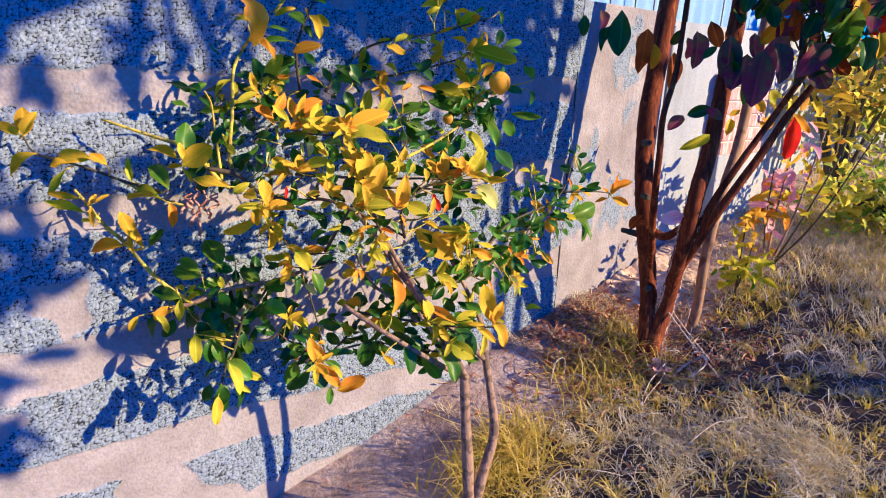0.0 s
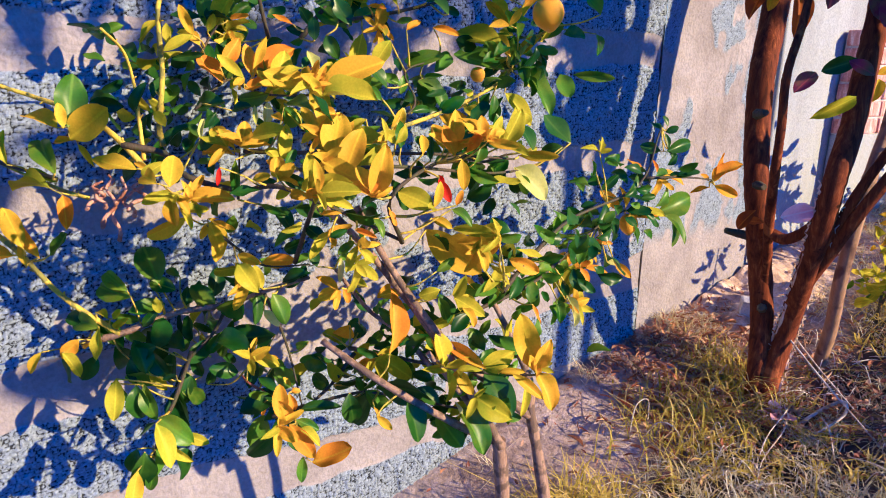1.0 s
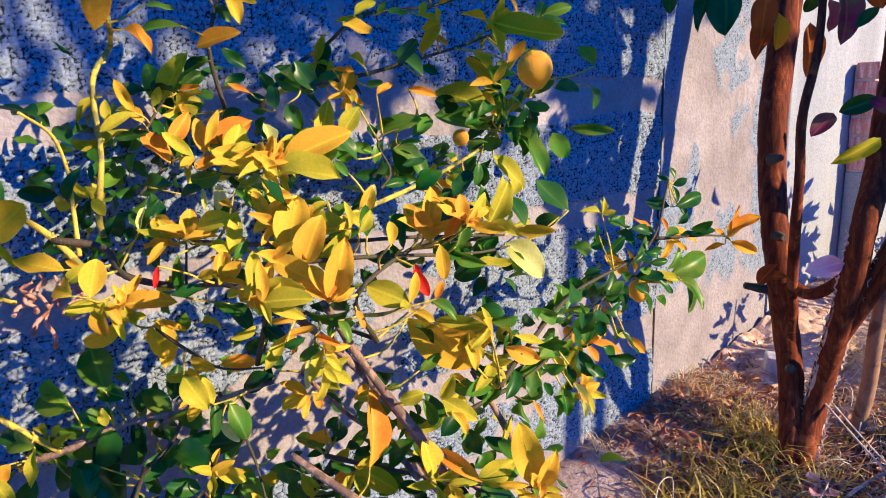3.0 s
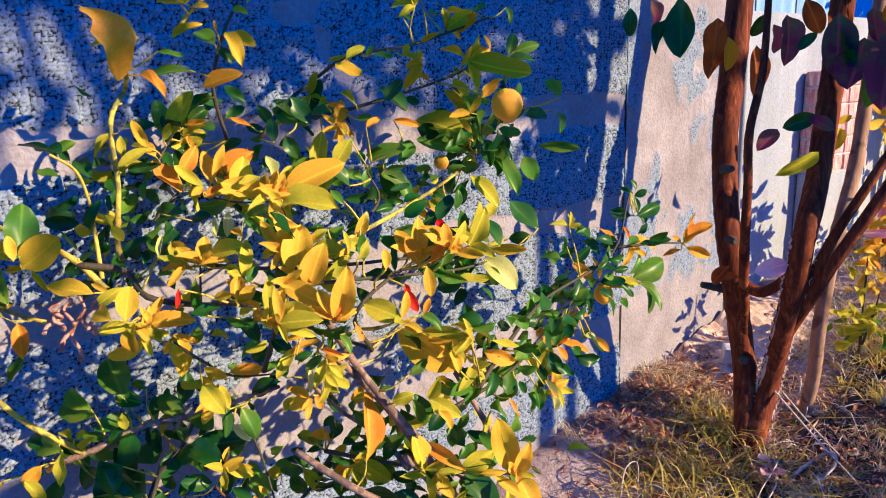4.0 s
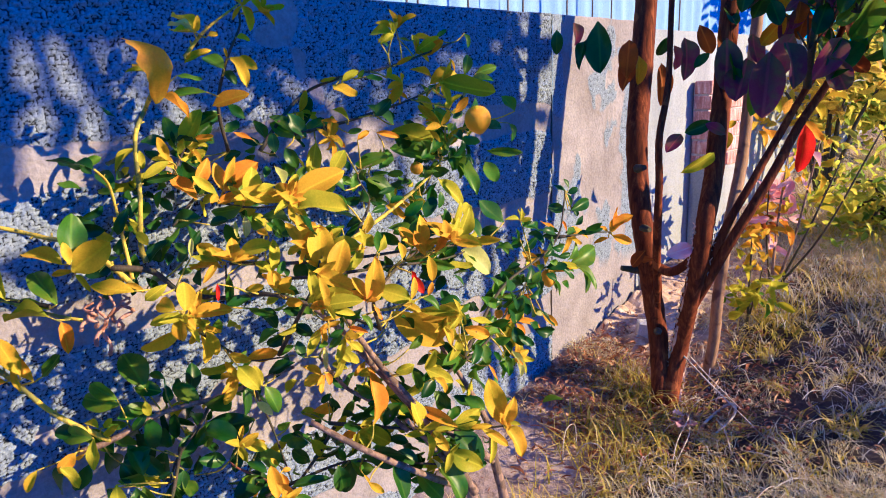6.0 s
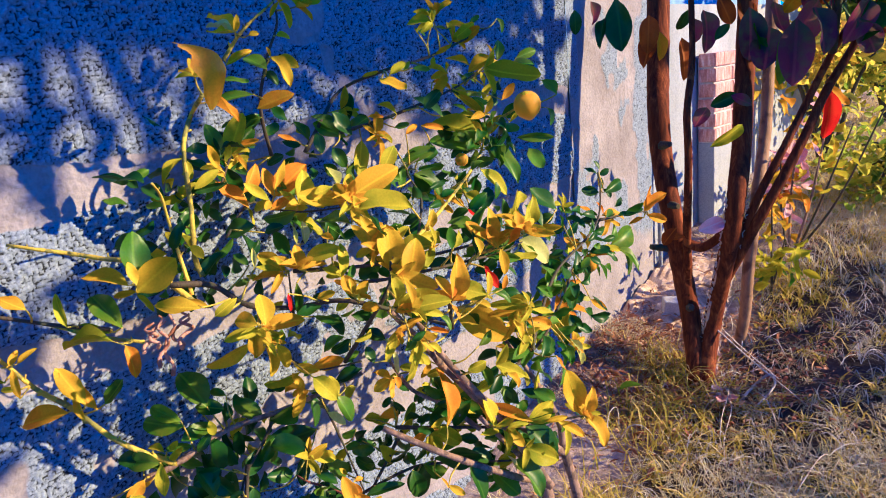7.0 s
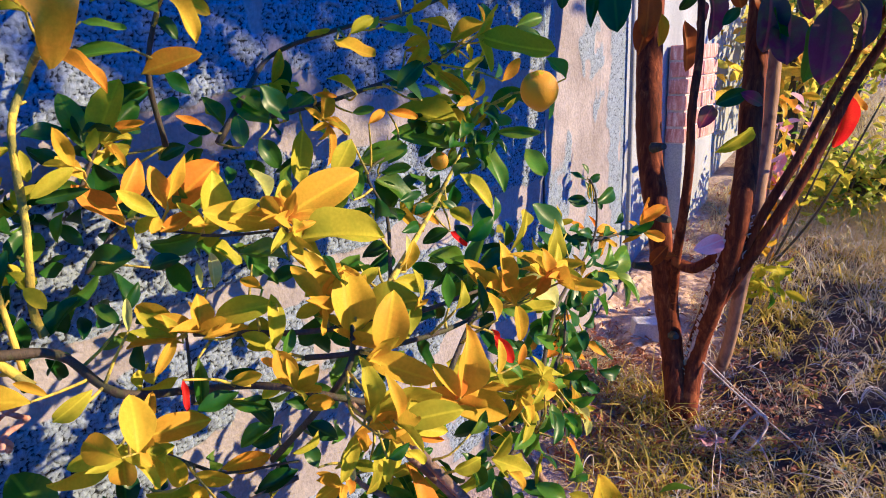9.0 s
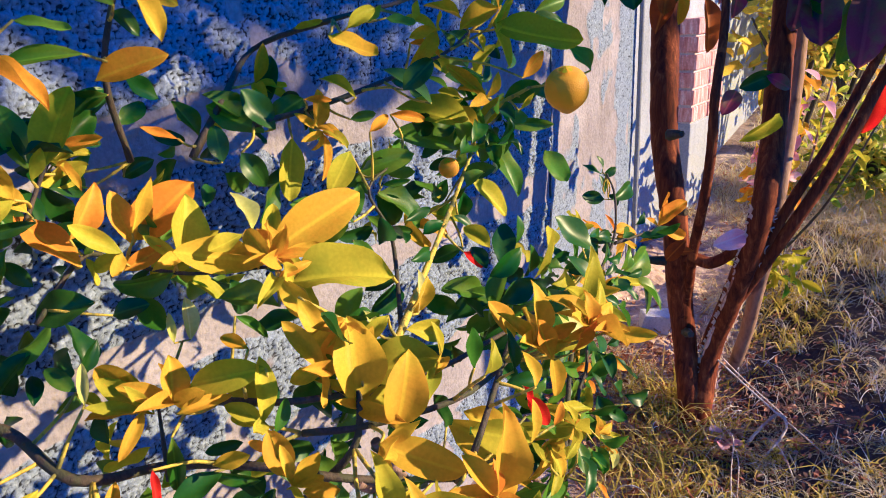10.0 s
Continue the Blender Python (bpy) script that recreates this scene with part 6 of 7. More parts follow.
def tree_leaves(leaf):
    leaf('D', 0.096, 3.472, 1.653, 0.133, 3.469, 1.441, 0.42)
    leaf('D', -0.009, 3.374, 1.630, -0.005, 3.370, 1.534, 0.42)
    leaf('D', 0.058, 3.457, 1.592, 0.077, 3.373, 1.489, 0.26)
    leaf('V', 0.016, 3.439, 1.655, 0.017, 3.502, 1.558, 0.42)
    leaf('B', 0.185, 3.540, 1.585, 0.200, 3.500, 1.440, 0.42)
    leaf('O', 0.200, 3.580, 1.530, 0.235, 3.540, 1.420, 0.40)
    leaf('B', 0.262, 3.631, 1.500, 0.310, 3.577, 1.340, 0.36)
    leaf('B', 0.168, 3.611, 1.519, 0.159, 3.519, 1.408, 0.42)
    leaf('V', 0.306, 3.707, 1.586, 0.372, 3.662, 1.435, 0.42)
    leaf('V', 0.280, 3.687, 1.561, 0.296, 3.695, 1.464, 0.42)
    leaf('D', 0.449, 3.659, 1.291, 0.371, 3.591, 1.254, 0.42)
    leaf('V', 0.373, 3.585, 1.254, 0.367, 3.488, 1.199, 0.42)
    leaf('V', 0.488, 3.681, 1.249, 0.435, 3.624, 1.295, 0.42)
    leaf('L', 0.477, 3.624, 1.190, 0.418, 3.506, 1.119, 0.26)
    leaf('K', 0.440, 3.571, 0.862, 0.390, 3.470, 0.838, 0.50)
    leaf('B', 0.302, 3.487, 0.842, 0.260, 3.439, 0.776, 0.42)
    leaf('B', 0.327, 3.500, 0.810, 0.274, 3.468, 0.802, 0.42)
    leaf('V', 0.491, 3.639, 1.570, 0.512, 3.636, 1.368, 0.42)
    leaf('G', 0.506, 3.647, 1.533, 0.520, 3.664, 1.379, 0.26)
    leaf('V', 0.531, 3.713, 1.502, 0.561, 3.585, 1.318, 0.42)
    leaf('V', 0.648, 3.602, 1.515, 0.664, 3.545, 1.289, 0.42)
    leaf('G', 0.605, 3.639, 1.469, 0.643, 3.559, 1.315, 0.42)
    leaf('V', 0.679, 3.710, 1.569, 0.637, 3.571, 1.408, 0.42)
    leaf('V', 0.706, 3.566, 1.540, 0.772, 3.564, 1.388, 0.42)
    leaf('B', 0.430, 3.736, 1.615, 0.462, 3.746, 1.478, 0.42)
    leaf('B', 0.364, 3.700, 1.624, 0.407, 3.739, 1.507, 0.42)
    leaf('R', 0.672, 3.892, 1.275, 0.684, 3.886, 1.065, 0.27)
    leaf('O', 0.655, 3.912, 1.285, 0.715, 3.945, 1.195, 0.36)
    leaf('O', 0.673, 3.965, 1.262, 0.658, 3.865, 1.195, 0.26)
    leaf('Y', 0.365, 4.047, 1.273, 0.330, 4.011, 1.239, 0.42)
    leaf('Y', 0.345, 4.017, 1.234, 0.366, 3.973, 1.162, 0.42)
    leaf('Y', 0.436, 4.087, 1.234, 0.495, 4.068, 1.179, 0.42)
    leaf('Y', 0.399, 4.099, 1.332, 0.454, 4.095, 1.253, 0.42)
    leaf('L', 0.577, 3.914, 1.311, 0.548, 3.881, 1.374, 0.42)
    leaf('Y', 0.570, 4.273, 1.329, 0.621, 4.315, 1.258, 0.42)
    leaf('O', 0.496, 4.062, 1.201, 0.446, 4.118, 1.263, 0.42)
    leaf('V', 0.825, 3.678, 1.547, 0.798, 3.573, 1.417, 0.42)
    leaf('V', 0.810, 3.630, 1.494, 0.872, 3.698, 1.356, 0.42)
    leaf('D', 0.841, 3.744, 1.537, 0.834, 3.601, 1.428, 0.42)
    leaf('G', 0.743, 3.770, 1.560, 0.795, 3.708, 1.429, 0.42)
    leaf('V', 0.538, 3.730, 1.581, 0.576, 3.676, 1.453, 0.42)
    leaf('D', 0.392, 3.728, 1.528, 0.352, 3.682, 1.477, 0.42)
    leaf('D', 0.296, 3.609, 1.588, 0.258, 3.600, 1.509, 0.42)


build_tree()


# ---- saplings and shrubs beyond ----
def sapling(label, x, y, stems, tufts, rng):
    """A few thin stems with tufts of leaves. stems: lines; tufts: (colour, centre, spread, count, leaf length)."""
    s = tagged(new("sapling"), label, "sapling")
    s.location = (x, y, ground_z(x, y))
    home = Matrix.Translation(-s.location)
    for mat, r, pts in stems:
        bm = bmesh.new()
        tube(bm, pts, r, r * 0.5, 7, 5, 0.06, rng)
        part("stem", bm, mat, s).matrix_parent_inverse = home
    for c, centre, spread, count, size in tufts:
        for i in range(count):
            d = Vector((rng.gauss(0, 1), rng.gauss(0, 1), rng.gauss(0, 1)))
            b = Vector(centre) + Vector((d.x * spread[0], d.y * spread[1], d.z * spread[2]))
            t = b + Vector((rng.uniform(-1, 1), rng.uniform(-1, 1), rng.uniform(-1, 0.6))).normalized() * size * rng.uniform(0.7, 1.2)
            ob = new("leaf", LEAF_MESH[c][i % 4])
            ob.parent = s
            ob.matrix_basis = leaf_pose(b, t, rng.uniform(0.3, 0.45), rng, loose=0.9)
            ob.matrix_parent_inverse = home
    return s


def build_saplings():
    rng = random.Random(31)
    g = ground_z
    sapling("young sapling with bright green leaves by the tree foot", 0.47, 3.98,
            [(WOOD["b"], 0.006, [(0.47, 3.98, g(0.47, 3.98) - 0.03), (0.462, 3.99, 0.62), (0.455, 4.0, 0.84)]),
             (WOOD["b"], 0.004, [(0.47, 3.99, g(0.47, 3.99) + 0.06), (0.50, 3.98, 0.64), (0.52, 3.96, 0.72)])],
            [("L", (0.48, 3.97, 0.62), (0.055, 0.055, 0.045), 44, 0.062), ("G", (0.48, 3.97, 0.56), (0.05, 0.05, 0.03), 9, 0.055), ("Y", (0.46, 3.99, 0.78), (0.03, 0.04, 0.06), 12, 0.055), ("O", (0.46, 3.99, 0.84), (0.03, 0.04, 0.04), 5, 0.055)], rng)
    sapling("slender sapling with pink and yellow leaves", 0.42, 4.36,
            [(WOOD["p"], 0.007, [(0.41, 4.36, g(0.41, 4.36) - 0.03), (0.41, 4.37, 0.78), (0.43, 4.38, 1.12)]),
             (WOOD["p"], 0.007, [(0.43, 4.35, g(0.43, 4.35) - 0.03), (0.49, 4.38, 0.80), (0.54, 4.42, 1.20)]),
             (WOOD["b"], 0.006, [(0.44, 4.34, g(0.44, 4.34) - 0.03), (0.53, 4.37, 0.78), (0.63, 4.40, 1.10)]),
             (WOOD["b"], 0.006, [(0.44, 4.33, g(0.44, 4.33) - 0.02), (0.60, 4.36, 0.80), (0.76, 4.40, 1.22)]),
             (WOOD["b"], 0.005, [(0.40, 4.37, g(0.4, 4.37) - 0.03), (0.37, 4.37, 0.75), (0.36, 4.38, 1.0)])],
            [("K", (0.37, 4.40, 0.88), (0.04, 0.05, 0.08), 22, 0.09), ("K", (0.50, 4.42, 1.06), (0.04, 0.04, 0.06), 8, 0.09), ("Y", (0.43, 4.44, 1.02), (0.08, 0.07, 0.11), 26, 0.075), ("Y", (0.35, 4.36, 0.72), (0.04, 0.05, 0.06), 12, 0.075), ("O", (0.38, 4.38, 0.80), (0.05, 0.05, 0.06), 10, 0.075), ("L", (0.58, 4.44, 0.98), (0.08, 0.07, 0.08), 14, 0.075), ("B", (0.36, 4.36, 0.78), (0.03, 0.04, 0.04), 5, 0.06)], rng)


build_saplings()


def hedge_shrub(label, x, y, size, count, rng, mat=None, leaf=0.09):
    """A loose shrub: stems from one foot and a crown of many small leaves with gaps."""
    s = tagged(new("garden_shrub"), label, "shrub")
    z0 = ground_z(x, y)
    s.location = (x, y, z0)
    lumps = []
    for i in range(11):
        end = Vector((rng.uniform(-1, 1) * size[0], rng.uniform(-1, 1) * size[1], rng.uniform(0.25, 1.0) * size[2]))
        bm = bmesh.new()
        tube(bm, [(0, 0, -0.05), end * 0.5 + Vector((0, 0, 0.1)), end], 0.016, 0.005, 6, 4, 0.05, rng)
        part("stem", bm, WOOD["b"], s)
        lumps.append((end, rng.uniform(0.12, 0.30)))
    items = []
    for i in range(count):
        e, r = rng.choice(lumps)
        d = Vector((rng.gauss(0, 1), rng.gauss(0, 1), rng.gauss(0, 0.8))) * r * 0.6
        b = e + d
        t = b + Vector((rng.uniform(-1, 1), rng.uniform(-1, 1), rng.uniform(-0.9, 0.5))).normalized() * leaf * rng.uniform(0.6, 1.2)
        items.append(leaf_pose(b, t, rng.uniform(0.35, 0.55), rng, loose=1.2))
    joined_leaves("crown", items, mat or HEDGE, s)
    return s


def build_hedge():
    rng = random.Random(41)
    hedge_shrub("yellow-green garden shrub in the sun", 0.36, 6.4, (0.30, 0.55, 1.0), 4200, rng, leaf=0.060)
    hedge_shrub("low bushy green plant at the lawn edge", 0.68, 5.10, (0.26, 0.16, 0.26), 800, rng, leaf=0.055)
    hedge_shrub("thin golden-leaved shrub against the white wall", 0.28, 5.35, (0.26, 0.32, 1.10), 420, rng, GOLD, 0.075)
    hedge_shrub("tall yellowing shrub behind the lawn", 0.6, 8.6, (1.0, 0.6, 1.9), 1900, rng, leaf=0.13)


build_hedge()


def tree_at(name, label, x, y, height, centre, size, count, rng, leaf=0.16, lumps=26, r=0.12, spread=0.24):
    """A shade tree: tapered trunk, limbs and a ragged crown of separate leaves."""
    t = tagged(new(name), label, "tree")
    z0 = ground_z(x, y)
    t.location = (x, y, z0)
    bm = bmesh.new()
    c = Vector(centre) - Vector((x, y, z0))
    fork = c - Vector((0, size[1], 0.05))
    tube(bm, [(0, 0, -0.1), (0.02, 0.02, height * 0.5), (fork.x * 0.3, fork.y * 0.3, height), fork], r, r * 0.5, 10, 6, 0.06, rng)
    part("trunk", bm, TRUNK_BARK, t)
    items = []
    for i in range(lumps):
        e = c + Vector((rng.uniform(-1, 1) * size[0], rng.uniform(-1, 1) * size[1], rng.uniform(-1, 1) * size[2]))
        bm = bmesh.new()
        a = fork
        tube(bm, [a, (a + e) / 2 + Vector((0, 0, 0.1)), e], r * 0.28, 0.008, 6, 4, 0.05, rng)
        part("limb", bm, WOOD["b"], t)
        for k in range(count // lumps):
            b = e + Vector((rng.gauss(0, 1), rng.gauss(0, 1), rng.gauss(0, 0.8))) * spread
            q = b + Vector((rng.uniform(-1, 1), rng.uniform(-1, 1), rng.uniform(-1, 0.4))).normalized() * leaf * rng.uniform(0.6, 1.2)
            items.append(leaf_pose(b, q, rng.uniform(0.38, 0.5), rng, loose=1.5))
    joined_leaves("crown", items, SHADE, t)
    return t


rng_trees = random.Random(51)
# the first two stand out of view, their crowns placed to shade the wall
tree_at("shade_tree", "leafy shade tree standing across the lawn", 3.9, 0.6, 2.6, (3.0, 4.13, 3.06), (0.26, 0.77, 0.34), 330, rng_trees, spread=0.12, lumps=165, leaf=0.13)
tree_at("shade_tree", "unseen low leafy tree added to shade the left wall", 4.3, 1.5, 1.7, (3.0, 2.66, 2.30), (0.2, 0.32, 0.44), 240, rng_trees, spread=0.10, lumps=20, r=0.06)
tree_at("shade_tree", "leafy tree behind the garden wall", -2.5, 9.5, 2.0, (-2.4, 9.6, 3.0), (0.9, 0.9, 0.8), 1500, rng_trees, leaf=0.18)


def build_unseen_slender_tree():
    """A several-stemmed slender tree, added unseen beside the lawn; shades part of the wall."""
    rng = random.Random(57)
    t = tagged(new("unseen_slender_tree"), "unseen tree with several slender bare stems, added to shade the wall", "tree")
    t.location = (2.5, 4.32, ground_z(2.5, 4.32))
    tops = []
    for dx, dy, r in ((0.1, 0.22, 0.026), (0.05, 0.10, 0.020), (-0.1, -0.02, 0.014)):
        bm = bmesh.new()
        top = (dx * 1.6, dy * 1.02 + rng.uniform(-0.02, 0.02), 3.2)
        tube(bm, [(dx * 0.5, dy * 0.8, -0.1), (dx, dy, 0.9), (dx * 1.2, dy + rng.uniform(-0.03, 0.03), 1.7), top], r, r * 0.7, 9, 6, 0.05, rng)
        part("stem", bm, TRUNK_BARK, t)
        tops.append(Vector(top))
    items = []
    for i in range(135):
        b = rng.choice(tops) + Vector((rng.gauss(0, 0.2), rng.gauss(-0.05, 0.09), rng.uniform(-1.2, 0.2)))
        q = b + Vector((rng.uniform(-1, 1), rng.uniform(-1, 1), rng.uniform(-1, 0.3))).normalized() * rng.uniform(0.08, 0.15)
        items.append(leaf_pose(b, q, 0.42, rng, loose=1.5))
    joined_leaves("crown", items, SHADE, t)


build_unseen_slender_tree()
# two bushes out of view, added only for the shade they cast on the lawn
hedge_shrub("unseen leafy bush added to shade the lawn", 2.45, 4.85, (0.30, 0.42, 0.70), 42, random.Random(58), SHADE, 0.12)
hedge_shrub("small unseen leafy bush added to shade the lawn", 2.45, 5.28, (0.16, 0.26, 0.64), 52, random.Random(59), SHADE, 0.11)


# ---- grass, litter and stalks ----
def blades(name, places, mat, label, rng, size, wide, lean):
    """Many single grass blades, each bent once, in one mesh."""
    verts, faces = [], []
    for x, y, s in places:
        z = ground_z(x, y) - 0.004
        a = rng.uniform(0, 2 * math.pi)
        h = size * s * rng.uniform(0.5, 1.3)
        l = h * lean * rng.uniform(0.3, 1.5)
        w = wide * rng.uniform(0.6, 1.3)
        dx, dy = math.cos(a), math.sin(a)
        px, py = -dy * w, dx * w
        i = len(verts)
        verts += [(x - px, y - py, z), (x + px, y + py, z),
                  (x + dx * l * 0.4 + px * 0.8, y + dy * l * 0.4 + py * 0.8, z + h * 0.6), (x + dx * l * 0.4 - px * 0.8, y + dy * l * 0.4 - py * 0.8, z + h * 0.6),
                  (x + dx * l * 1.2, y + dy * l * 1.2, z + h * rng.uniform(0.55, 1.0))]
        faces += [(i, i + 1, i + 2, i + 3), (i + 3, i + 2, i + 4)]
    ob = arrays(name, verts, faces, mat)
    return tagged(ob, label, "grass", kind="stuff")


def build_grass():
    rng = random.Random(61)
    dry, green, pale = [], [], []

    def bare(x, y):
        """Trodden earth by the wall; a patch beyond the tree foot thinned to imitate shade."""
        if x < 0.42 and y < 3.3:
            return rng.random() < 0.93
        return ((x - 0.85) / 0.42) ** 2 + ((y - 3.72) / 0.48) ** 2 < 1 + 0.8 * noise.noise((x * 4, y * 4, 9)) and rng.random() < 0.5

    def foot(x, y):
        """Thin growth right before the tree foot."""
        return ((x - 0.50) / 0.14) ** 2 + ((y - 3.30) / 0.11) ** 2 < 1

    for k in range(2300):
        cx, cy = abs(rng.gauss(0.3, 1.05)) + 0.03, 4.0 + rng.gauss(0, 1.35)
        if bare(cx, cy) or foot(cx, cy) or noise.noise((cx * 3.6, cy * 3.6, 7)) + 0.7 * noise.noise((cx * 9, cy * 9, 1)) < 0.17 and rng.random() < 0.96:
            continue
        if cx > 0.3 and cy < 4.5 and rng.random() < 0.88:
            continue
        tall = rng.uniform(0.4, 1.5)
        r = rng.uniform(0.010, 0.035)
        for i in range(rng.randint(14, 40)):
            dry.append((max(0.03, rng.gauss(cx, r)), rng.gauss(cy, r), tall * rng.uniform(0.6, 1.2)))
    for k in range(520):
        cx, cy = rng.gauss(0.95, 0.28), rng.gauss(4.85, 0.42)
        for i in range(rng.randint(10, 26)):
            dry.append((max(0.03, rng.gauss(cx, 0.03)), rng.gauss(cy, 0.03), rng.uniform(1.0, 2.0)))
    for k in range(1300):
        cx, cy = rng.uniform(0.15, 1.8), rng.uniform(4.5, 8.0)
        tall = rng.uniform(0.9, 1.9)
        for i in range(rng.randint(16, 38)):
            dry.append((max(0.03, rng.gauss(cx, 0.05)), rng.gauss(cy, 0.05), tall * rng.uniform(0.6, 1.3)))
    # small star-shaped tufts with the shade-darkened soil colour between them
    for k in range(1900):
        cx, cy = rng.uniform(0.44, 1.8), rng.uniform(2.4, 4.6)
        if noise.noise((cx * 4, cy * 4, 4)) + 0.6 * noise.noise((cx * 11, cy * 11, 6)) < -0.12:
            continue
        kind = green if rng.random() < 0.30 else dry
        big = rng.uniform(0.35, 1.0)
        for i in range(rng.randint(10, 20)):
            kind.append((rng.gauss(cx, 0.008), rng.gauss(cy, 0.008), big * rng.uniform(0.7, 1.2)))
    for k in range(120):
        cx, cy = (rng.gauss(1.15, 0.10), rng.gauss(3.20, 0.08)) if k % 3 else (rng.gauss(0.82, 0.10), rng.gauss(3.05, 0.09))
        for i in range(rng.randint(24, 44)):
            dry.append((rng.gauss(cx, 0.03), rng.gauss(cy, 0.03), rng.uniform(0.5, 1.1)))
    for k in range(110):
        cx, cy = rng.uniform(0.42, 2.2), rng.uniform(2.1, 5.6)
        for i in range(rng.randint(8, 22)):
            green.append((rng.gauss(cx, 0.035), rng.gauss(cy, 0.035), rng.uniform(0.4, 1.1)))
    for cx, cy, sx, sy, n in ((0.68, 2.40, 0.06, 0.10, 450), (0.45, 2.58, 0.06, 0.09, 1000), (0.36, 3.14, 0.09, 0.10, 220), (0.80, 2.34, 0.07, 0.10, 300), (0.47, 3.24, 0.10, 0.12, 230), (0.32, 3.42, 0.07, 0.05, 250), (0.52, 4.05, 0.08, 0.10, 160), (0.85, 4.75, 0.16, 0.22, 500), (0.6, 5.0, 0.2, 0.2, 400)):
        for i in range(n):
            green.append((max(0.03, rng.gauss(cx, sx)), rng.gauss(cy, sy), rng.uniform(0.9, 2.0)))
    blades("dry_grass", dry, STRAW, "dry straw-coloured lawn grass", rng, 0.048, 0.0016, 1.5)
    blades("green_grass", green, GREEN_GRASS, "tufts of yellow-green grass in the dry lawn", rng, 0.062, 0.0026, 1.1)
    # pale bent straws lying about
    verts, faces = [], []
    for i in range(7500):
        x, y = rng.uniform(0.2, 1.9), rng.uniform(2.3, 5.2)
        if x < 0.42 and y < 3.3 or noise.noise((x * 3.1, y * 3.1, 5)) + 0.9 * noise.noise((x * 8, y * 8, 2)) < 0.16:
            continue
        a, L, bend = rng.uniform(0, 6.28), rng.uniform(0.03, 0.12), rng.uniform(-2.4, 2.4)
        z, w, rise = ground_z(x, y) + rng.uniform(0.004, 0.02), rng.uniform(0.0005, 0.0011), rng.uniform(0.006, 0.045)
        at = len(verts)
        for k in range(7):
            u = k / 6
            w0 = a + bend * u
            verts += [(x - math.sin(w0) * w, y + math.cos(w0) * w, z + rise * math.sin(math.pi * u)), (x + math.sin(w0) * w, y - math.cos(w0) * w, z + rise * math.sin(math.pi * u) + w)]
            x, y = max(0.03, x + math.cos(w0) * L / 6), y + math.sin(w0) * L / 6
            if k:
                q = at + 2 * k
                faces.append((q - 2, q - 1, q + 1, q))
    tagged(arrays("fallen_straw", verts, faces, PALE_STRAW), "pale bent straws lying on the lawn", "straw", kind="stuff")


build_grass()


def build_litter():
    rng = random.Random(71)
    items = []
    for i in range(4200):
        if i % 2:
            x, y = abs(rng.gauss(0.18, 0.15)) + 0.02, rng.gauss(3.36, 0.19)
        else:
            x, y = abs(rng.gauss(0.4, 0.4)) + 0.03, rng.uniform(2.0, 5.0)
        if x < 0.02 or y < 3.05 and rng.random() < 0.75:
            continue
        z = ground_z(x, y) + rng.uniform(0.002, 0.02)
        a = rng.uniform(0, 6.28)
        L = rng.uniform(0.006, 0.021)
        t = (x + L * math.cos(a), y + L * math.sin(a), z + rng.uniform(-0.006, 0.02))
        if t[0] > 0.01:
            items.append(leaf_pose((x, y, z), t, rng.uniform(0.15, 0.5), rng, facing=Vector((0, 0, 1)), loose=0.7))
    for i in range(700):
        x, y = rng.gauss(0.60, 0.13), rng.gauss(3.52, 0.15)
        z, a, L = ground_z(x, y) + rng.uniform(0.01, 0.03), rng.uniform(0, 6.28), rng.uniform(0.008, 0.024)
        items.append(leaf_pose((x, y, z), (x + L * math.cos(a), y + L * math.sin(a), z + rng.uniform(-0.004, 0.012)), rng.uniform(0.15, 0.5), rng, facing=Vector((0, 0, 1)), loose=0.7))
    for i in range(900):
        x, y = abs(rng.gauss(0.30, 0.16)) + 0.03, rng.gauss(3.35, 0.24)
        z = ground_z(x, y) + rng.uniform(0.004, 0.03)
        a, L = rng.uniform(0, 6.28), rng.uniform(0.015, 0.05)
        t = (max(0.02, x + L * math.cos(a)), y + L * math.sin(a), z + rng.uniform(-0.006, 0.03))
        items.append(leaf_pose((x, y, z), t, rng.uniform(0.03, 0.07), rng, facing=Vector((0, 0, 1)), loose=0.9))
    ob = joined_leaves("fallen_leaves", items, LITTER)
    tagged(ob, "reddish brown fallen leaves along the wall foot", "leaf litter", kind="stuff")


build_litter()


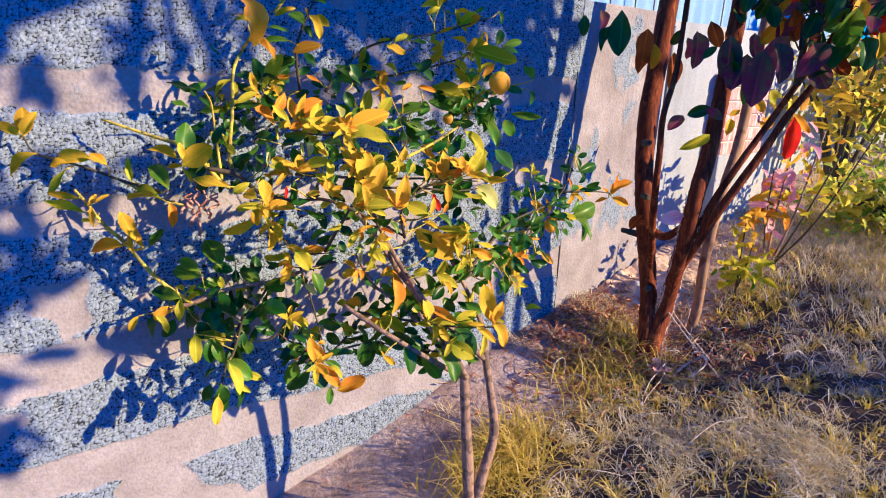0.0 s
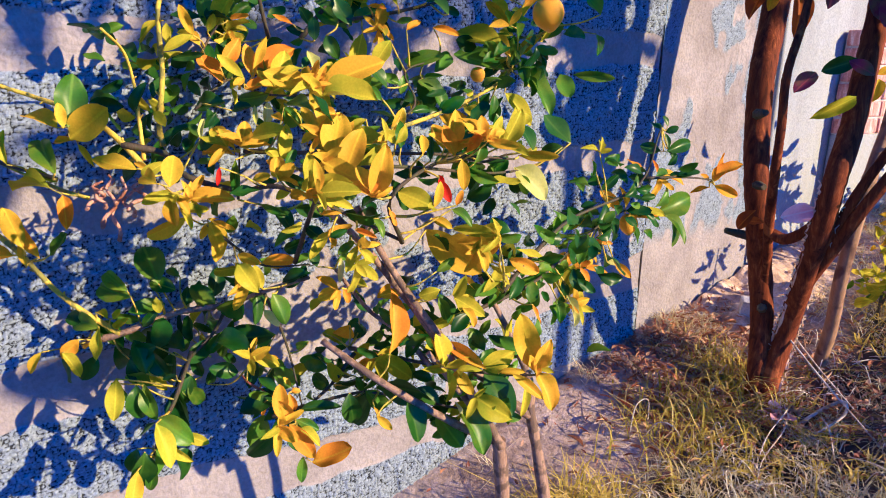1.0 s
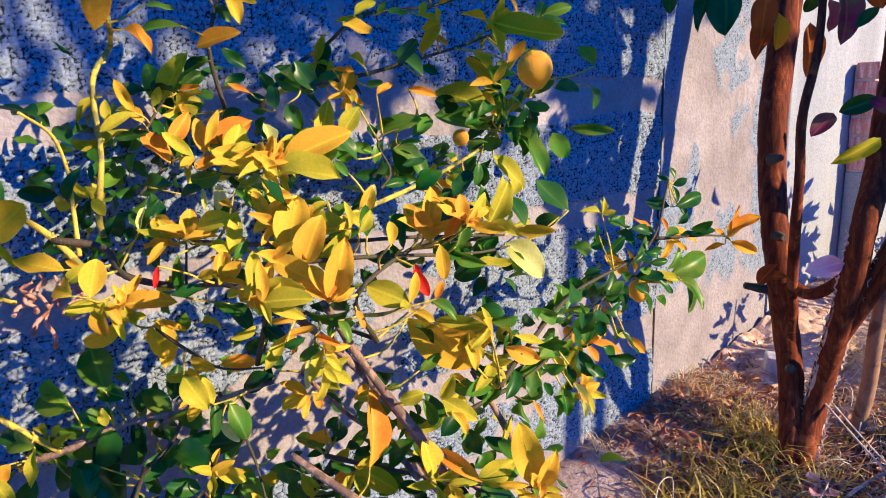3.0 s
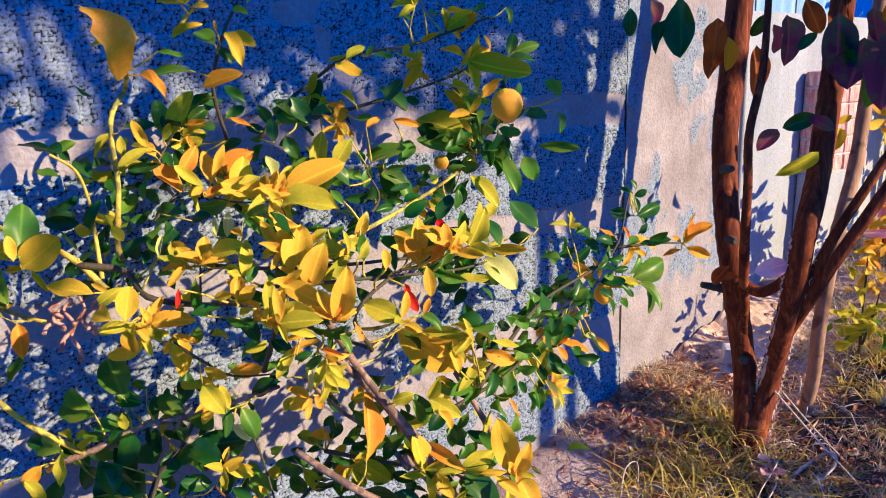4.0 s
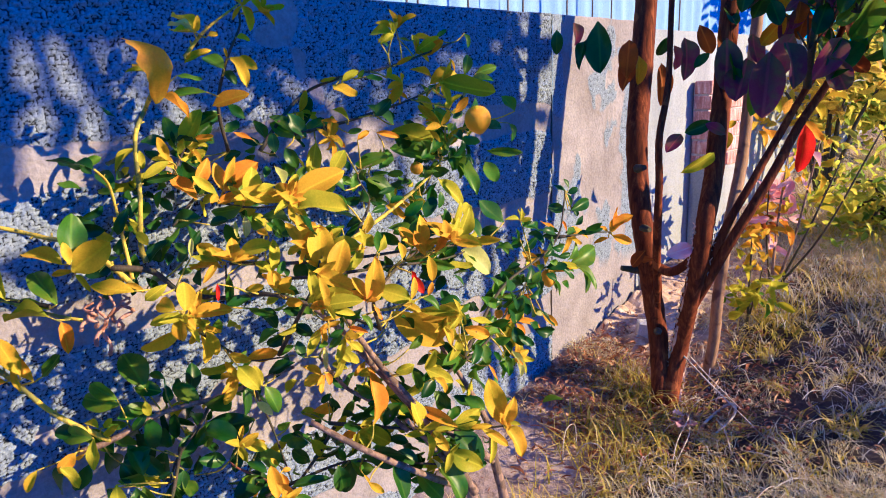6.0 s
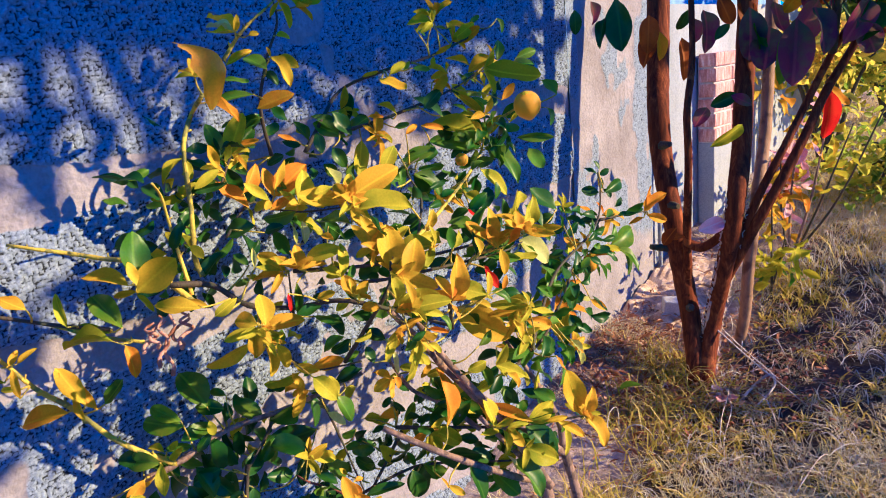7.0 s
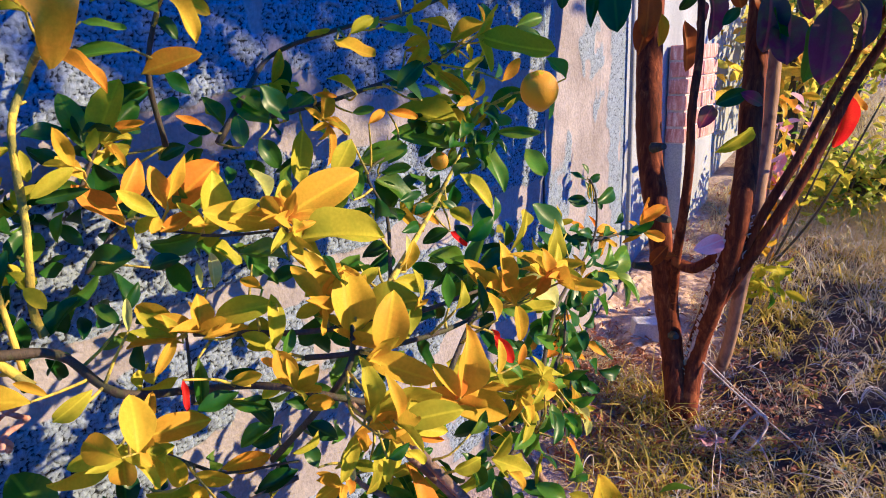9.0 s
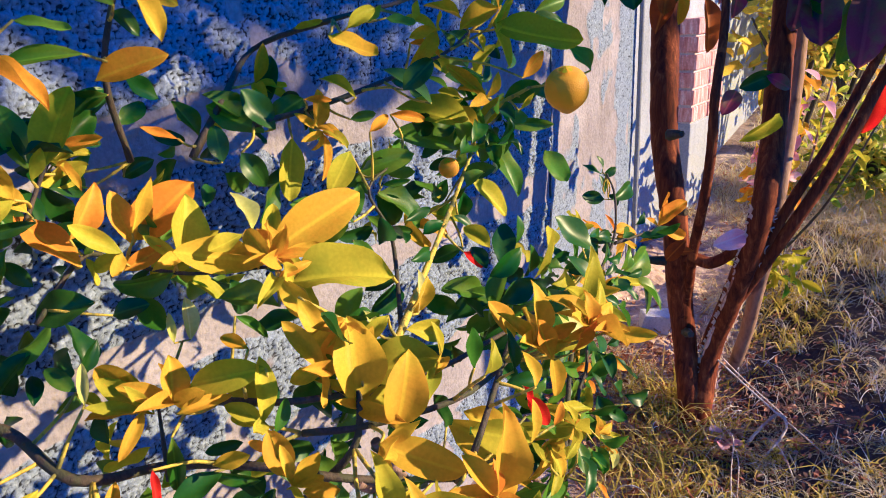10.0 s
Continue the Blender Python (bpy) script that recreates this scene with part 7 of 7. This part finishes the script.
def build_bank():
    """A crumbling bank of bare earth against the wall, with a pale flat stone set in it."""
    verts, faces = [], []
    nx, ny = 22, 40
    for j in range(ny + 1):
        for i in range(nx + 1):
            u, v = i / nx, j / ny
            x, y = 0.004 + 0.30 * u, 3.60 + 0.62 * v
            rim = max(0.0, min(1.0, 4 * (1 - u), 9 * v + 0.5 * noise.noise((x * 14, y * 14, 1)), 5 * (1 - v)))
            lump = 0.030 + 0.030 * noise.noise((x * 11, y * 11, 2)) + 0.022 * abs(noise.noise((x * 34, y * 34, 5)))
            verts.append((x, y, ground_z(x, y) - 0.012 + rim * lump))
    for j in range(ny):
        for i in range(nx):
            a = j * (nx + 1) + i
            faces.append((a, a + 1, a + nx + 2, a + nx + 1))
    tagged(arrays("earth_bank", verts, faces, EARTH), "crumbling bank of dry tan earth against the wall", "earth")
    bm = bmesh.new()
    box(bm, -0.050, 0.050, -0.022, 0.022, -0.06, 0.062, 0.008)
    for v in bm.verts:
        v.co += Vector((noise.noise(v.co * 21), noise.noise(v.co * 23 + Vector((3, 0, 0))), noise.noise(v.co * 19 + Vector((0, 5, 0))))) * 0.010
    ob = part("flat_stone", bm, STONE)
    ob.matrix_world = Matrix.Translation((0.185, 3.72, ground_z(0.185, 3.72) + 0.035)) @ Euler((0.30, 0.08, 0.55)).to_matrix().to_4x4()
    tagged(ob, "pale grey flat stone set in the earth bank", "stone")


build_bank()


def build_stalks():
    rng = random.Random(81)
    for a, b, rise in (((0.32, 3.02), (0.44, 3.06), 0.06), ((0.30, 2.98), (0.30, 3.06), 0.09), ((0.72, 3.30), (0.60, 3.42), 0.05), ((0.52, 3.40), (0.66, 3.05), 0.03), ((0.50, 3.44), (0.62, 3.10), 0.05), ((0.62, 2.62), (0.78, 2.80), 0.03), ((0.22, 2.55), (0.40, 2.60), 0.02), ((0.85, 3.0), (0.9, 3.2), 0.04), ((1.0, 2.7), (1.15, 2.85), 0.03)):
        p, q = Vector((*a, ground_z(*a))), Vector((*b, ground_z(*b) + 0.01))
        bm = bmesh.new()
        tube(bm, [p, p.lerp(q, 0.3) + Vector((rng.uniform(-0.02, 0.02), 0, rise)), p.lerp(q, 0.7) + Vector((0, rng.uniform(-0.02, 0.02), rise)), q], 0.0022, 0.0014, 6, 5, 0.1, rng)
        ob = part("dead_stalk", bm, STALK)
        tagged(ob, "pale dry bent stalk lying on the grass", "stalk", group="dead stalks on the lawn")
    for top, foot, r in (((0.45, 3.47, 0.50), (0.78, 3.41), 0.0030), ((0.46, 3.50, 0.49), (0.67, 3.51), 0.0026)):
        a, b = Vector(top), Vector((*foot, ground_z(*foot) + 0.004))
        bm = bmesh.new()
        tube(bm, [a, a.lerp(b, 0.35) + Vector((0, 0.004, -0.008)), a.lerp(b, 0.7) + Vector((0.004, 0, -0.006)), b], r, r * 0.7, 7, 5, 0.06, rng)
        tagged(part("leaning_stick", bm, STALK), "thin pale dry stick leaning against the tree foot", "stick", group="sticks against the tree")
    bm = bmesh.new()
    tube(bm, [(x, y, ground_z(x, y) + h) for x, y, h in ((0.57, 3.36, 0.004), (0.595, 3.41, 0.035), (0.635, 3.47, 0.055), (0.665, 3.43, 0.045), (0.625, 3.34, 0.01))], 0.0055, 0.0035, 8, 5, 0.08, rng)
    tagged(part("dead_stalk", bm, STALK), "thick pale bent stalk lying by the tree foot", "stalk", group="dead stalks on the lawn")
    fl = tagged(new("fallen_flower"), "pale pink fallen petals on the grass", "flower")
    fl.location = (0.52, 3.36, ground_z(0.52, 3.36) + 0.012)
    for k in range(5):
        w = 2 * math.pi * k / 5
        ob = new("petal", LEAF_MESH["K"][k % 4])
        ob.parent = fl
        ob.matrix_basis = leaf_pose((0, 0, 0), (0.048 * math.cos(w), 0.048 * math.sin(w), 0.024), 0.6, rng, facing=Vector((0, 0, 1)))


build_stalks()
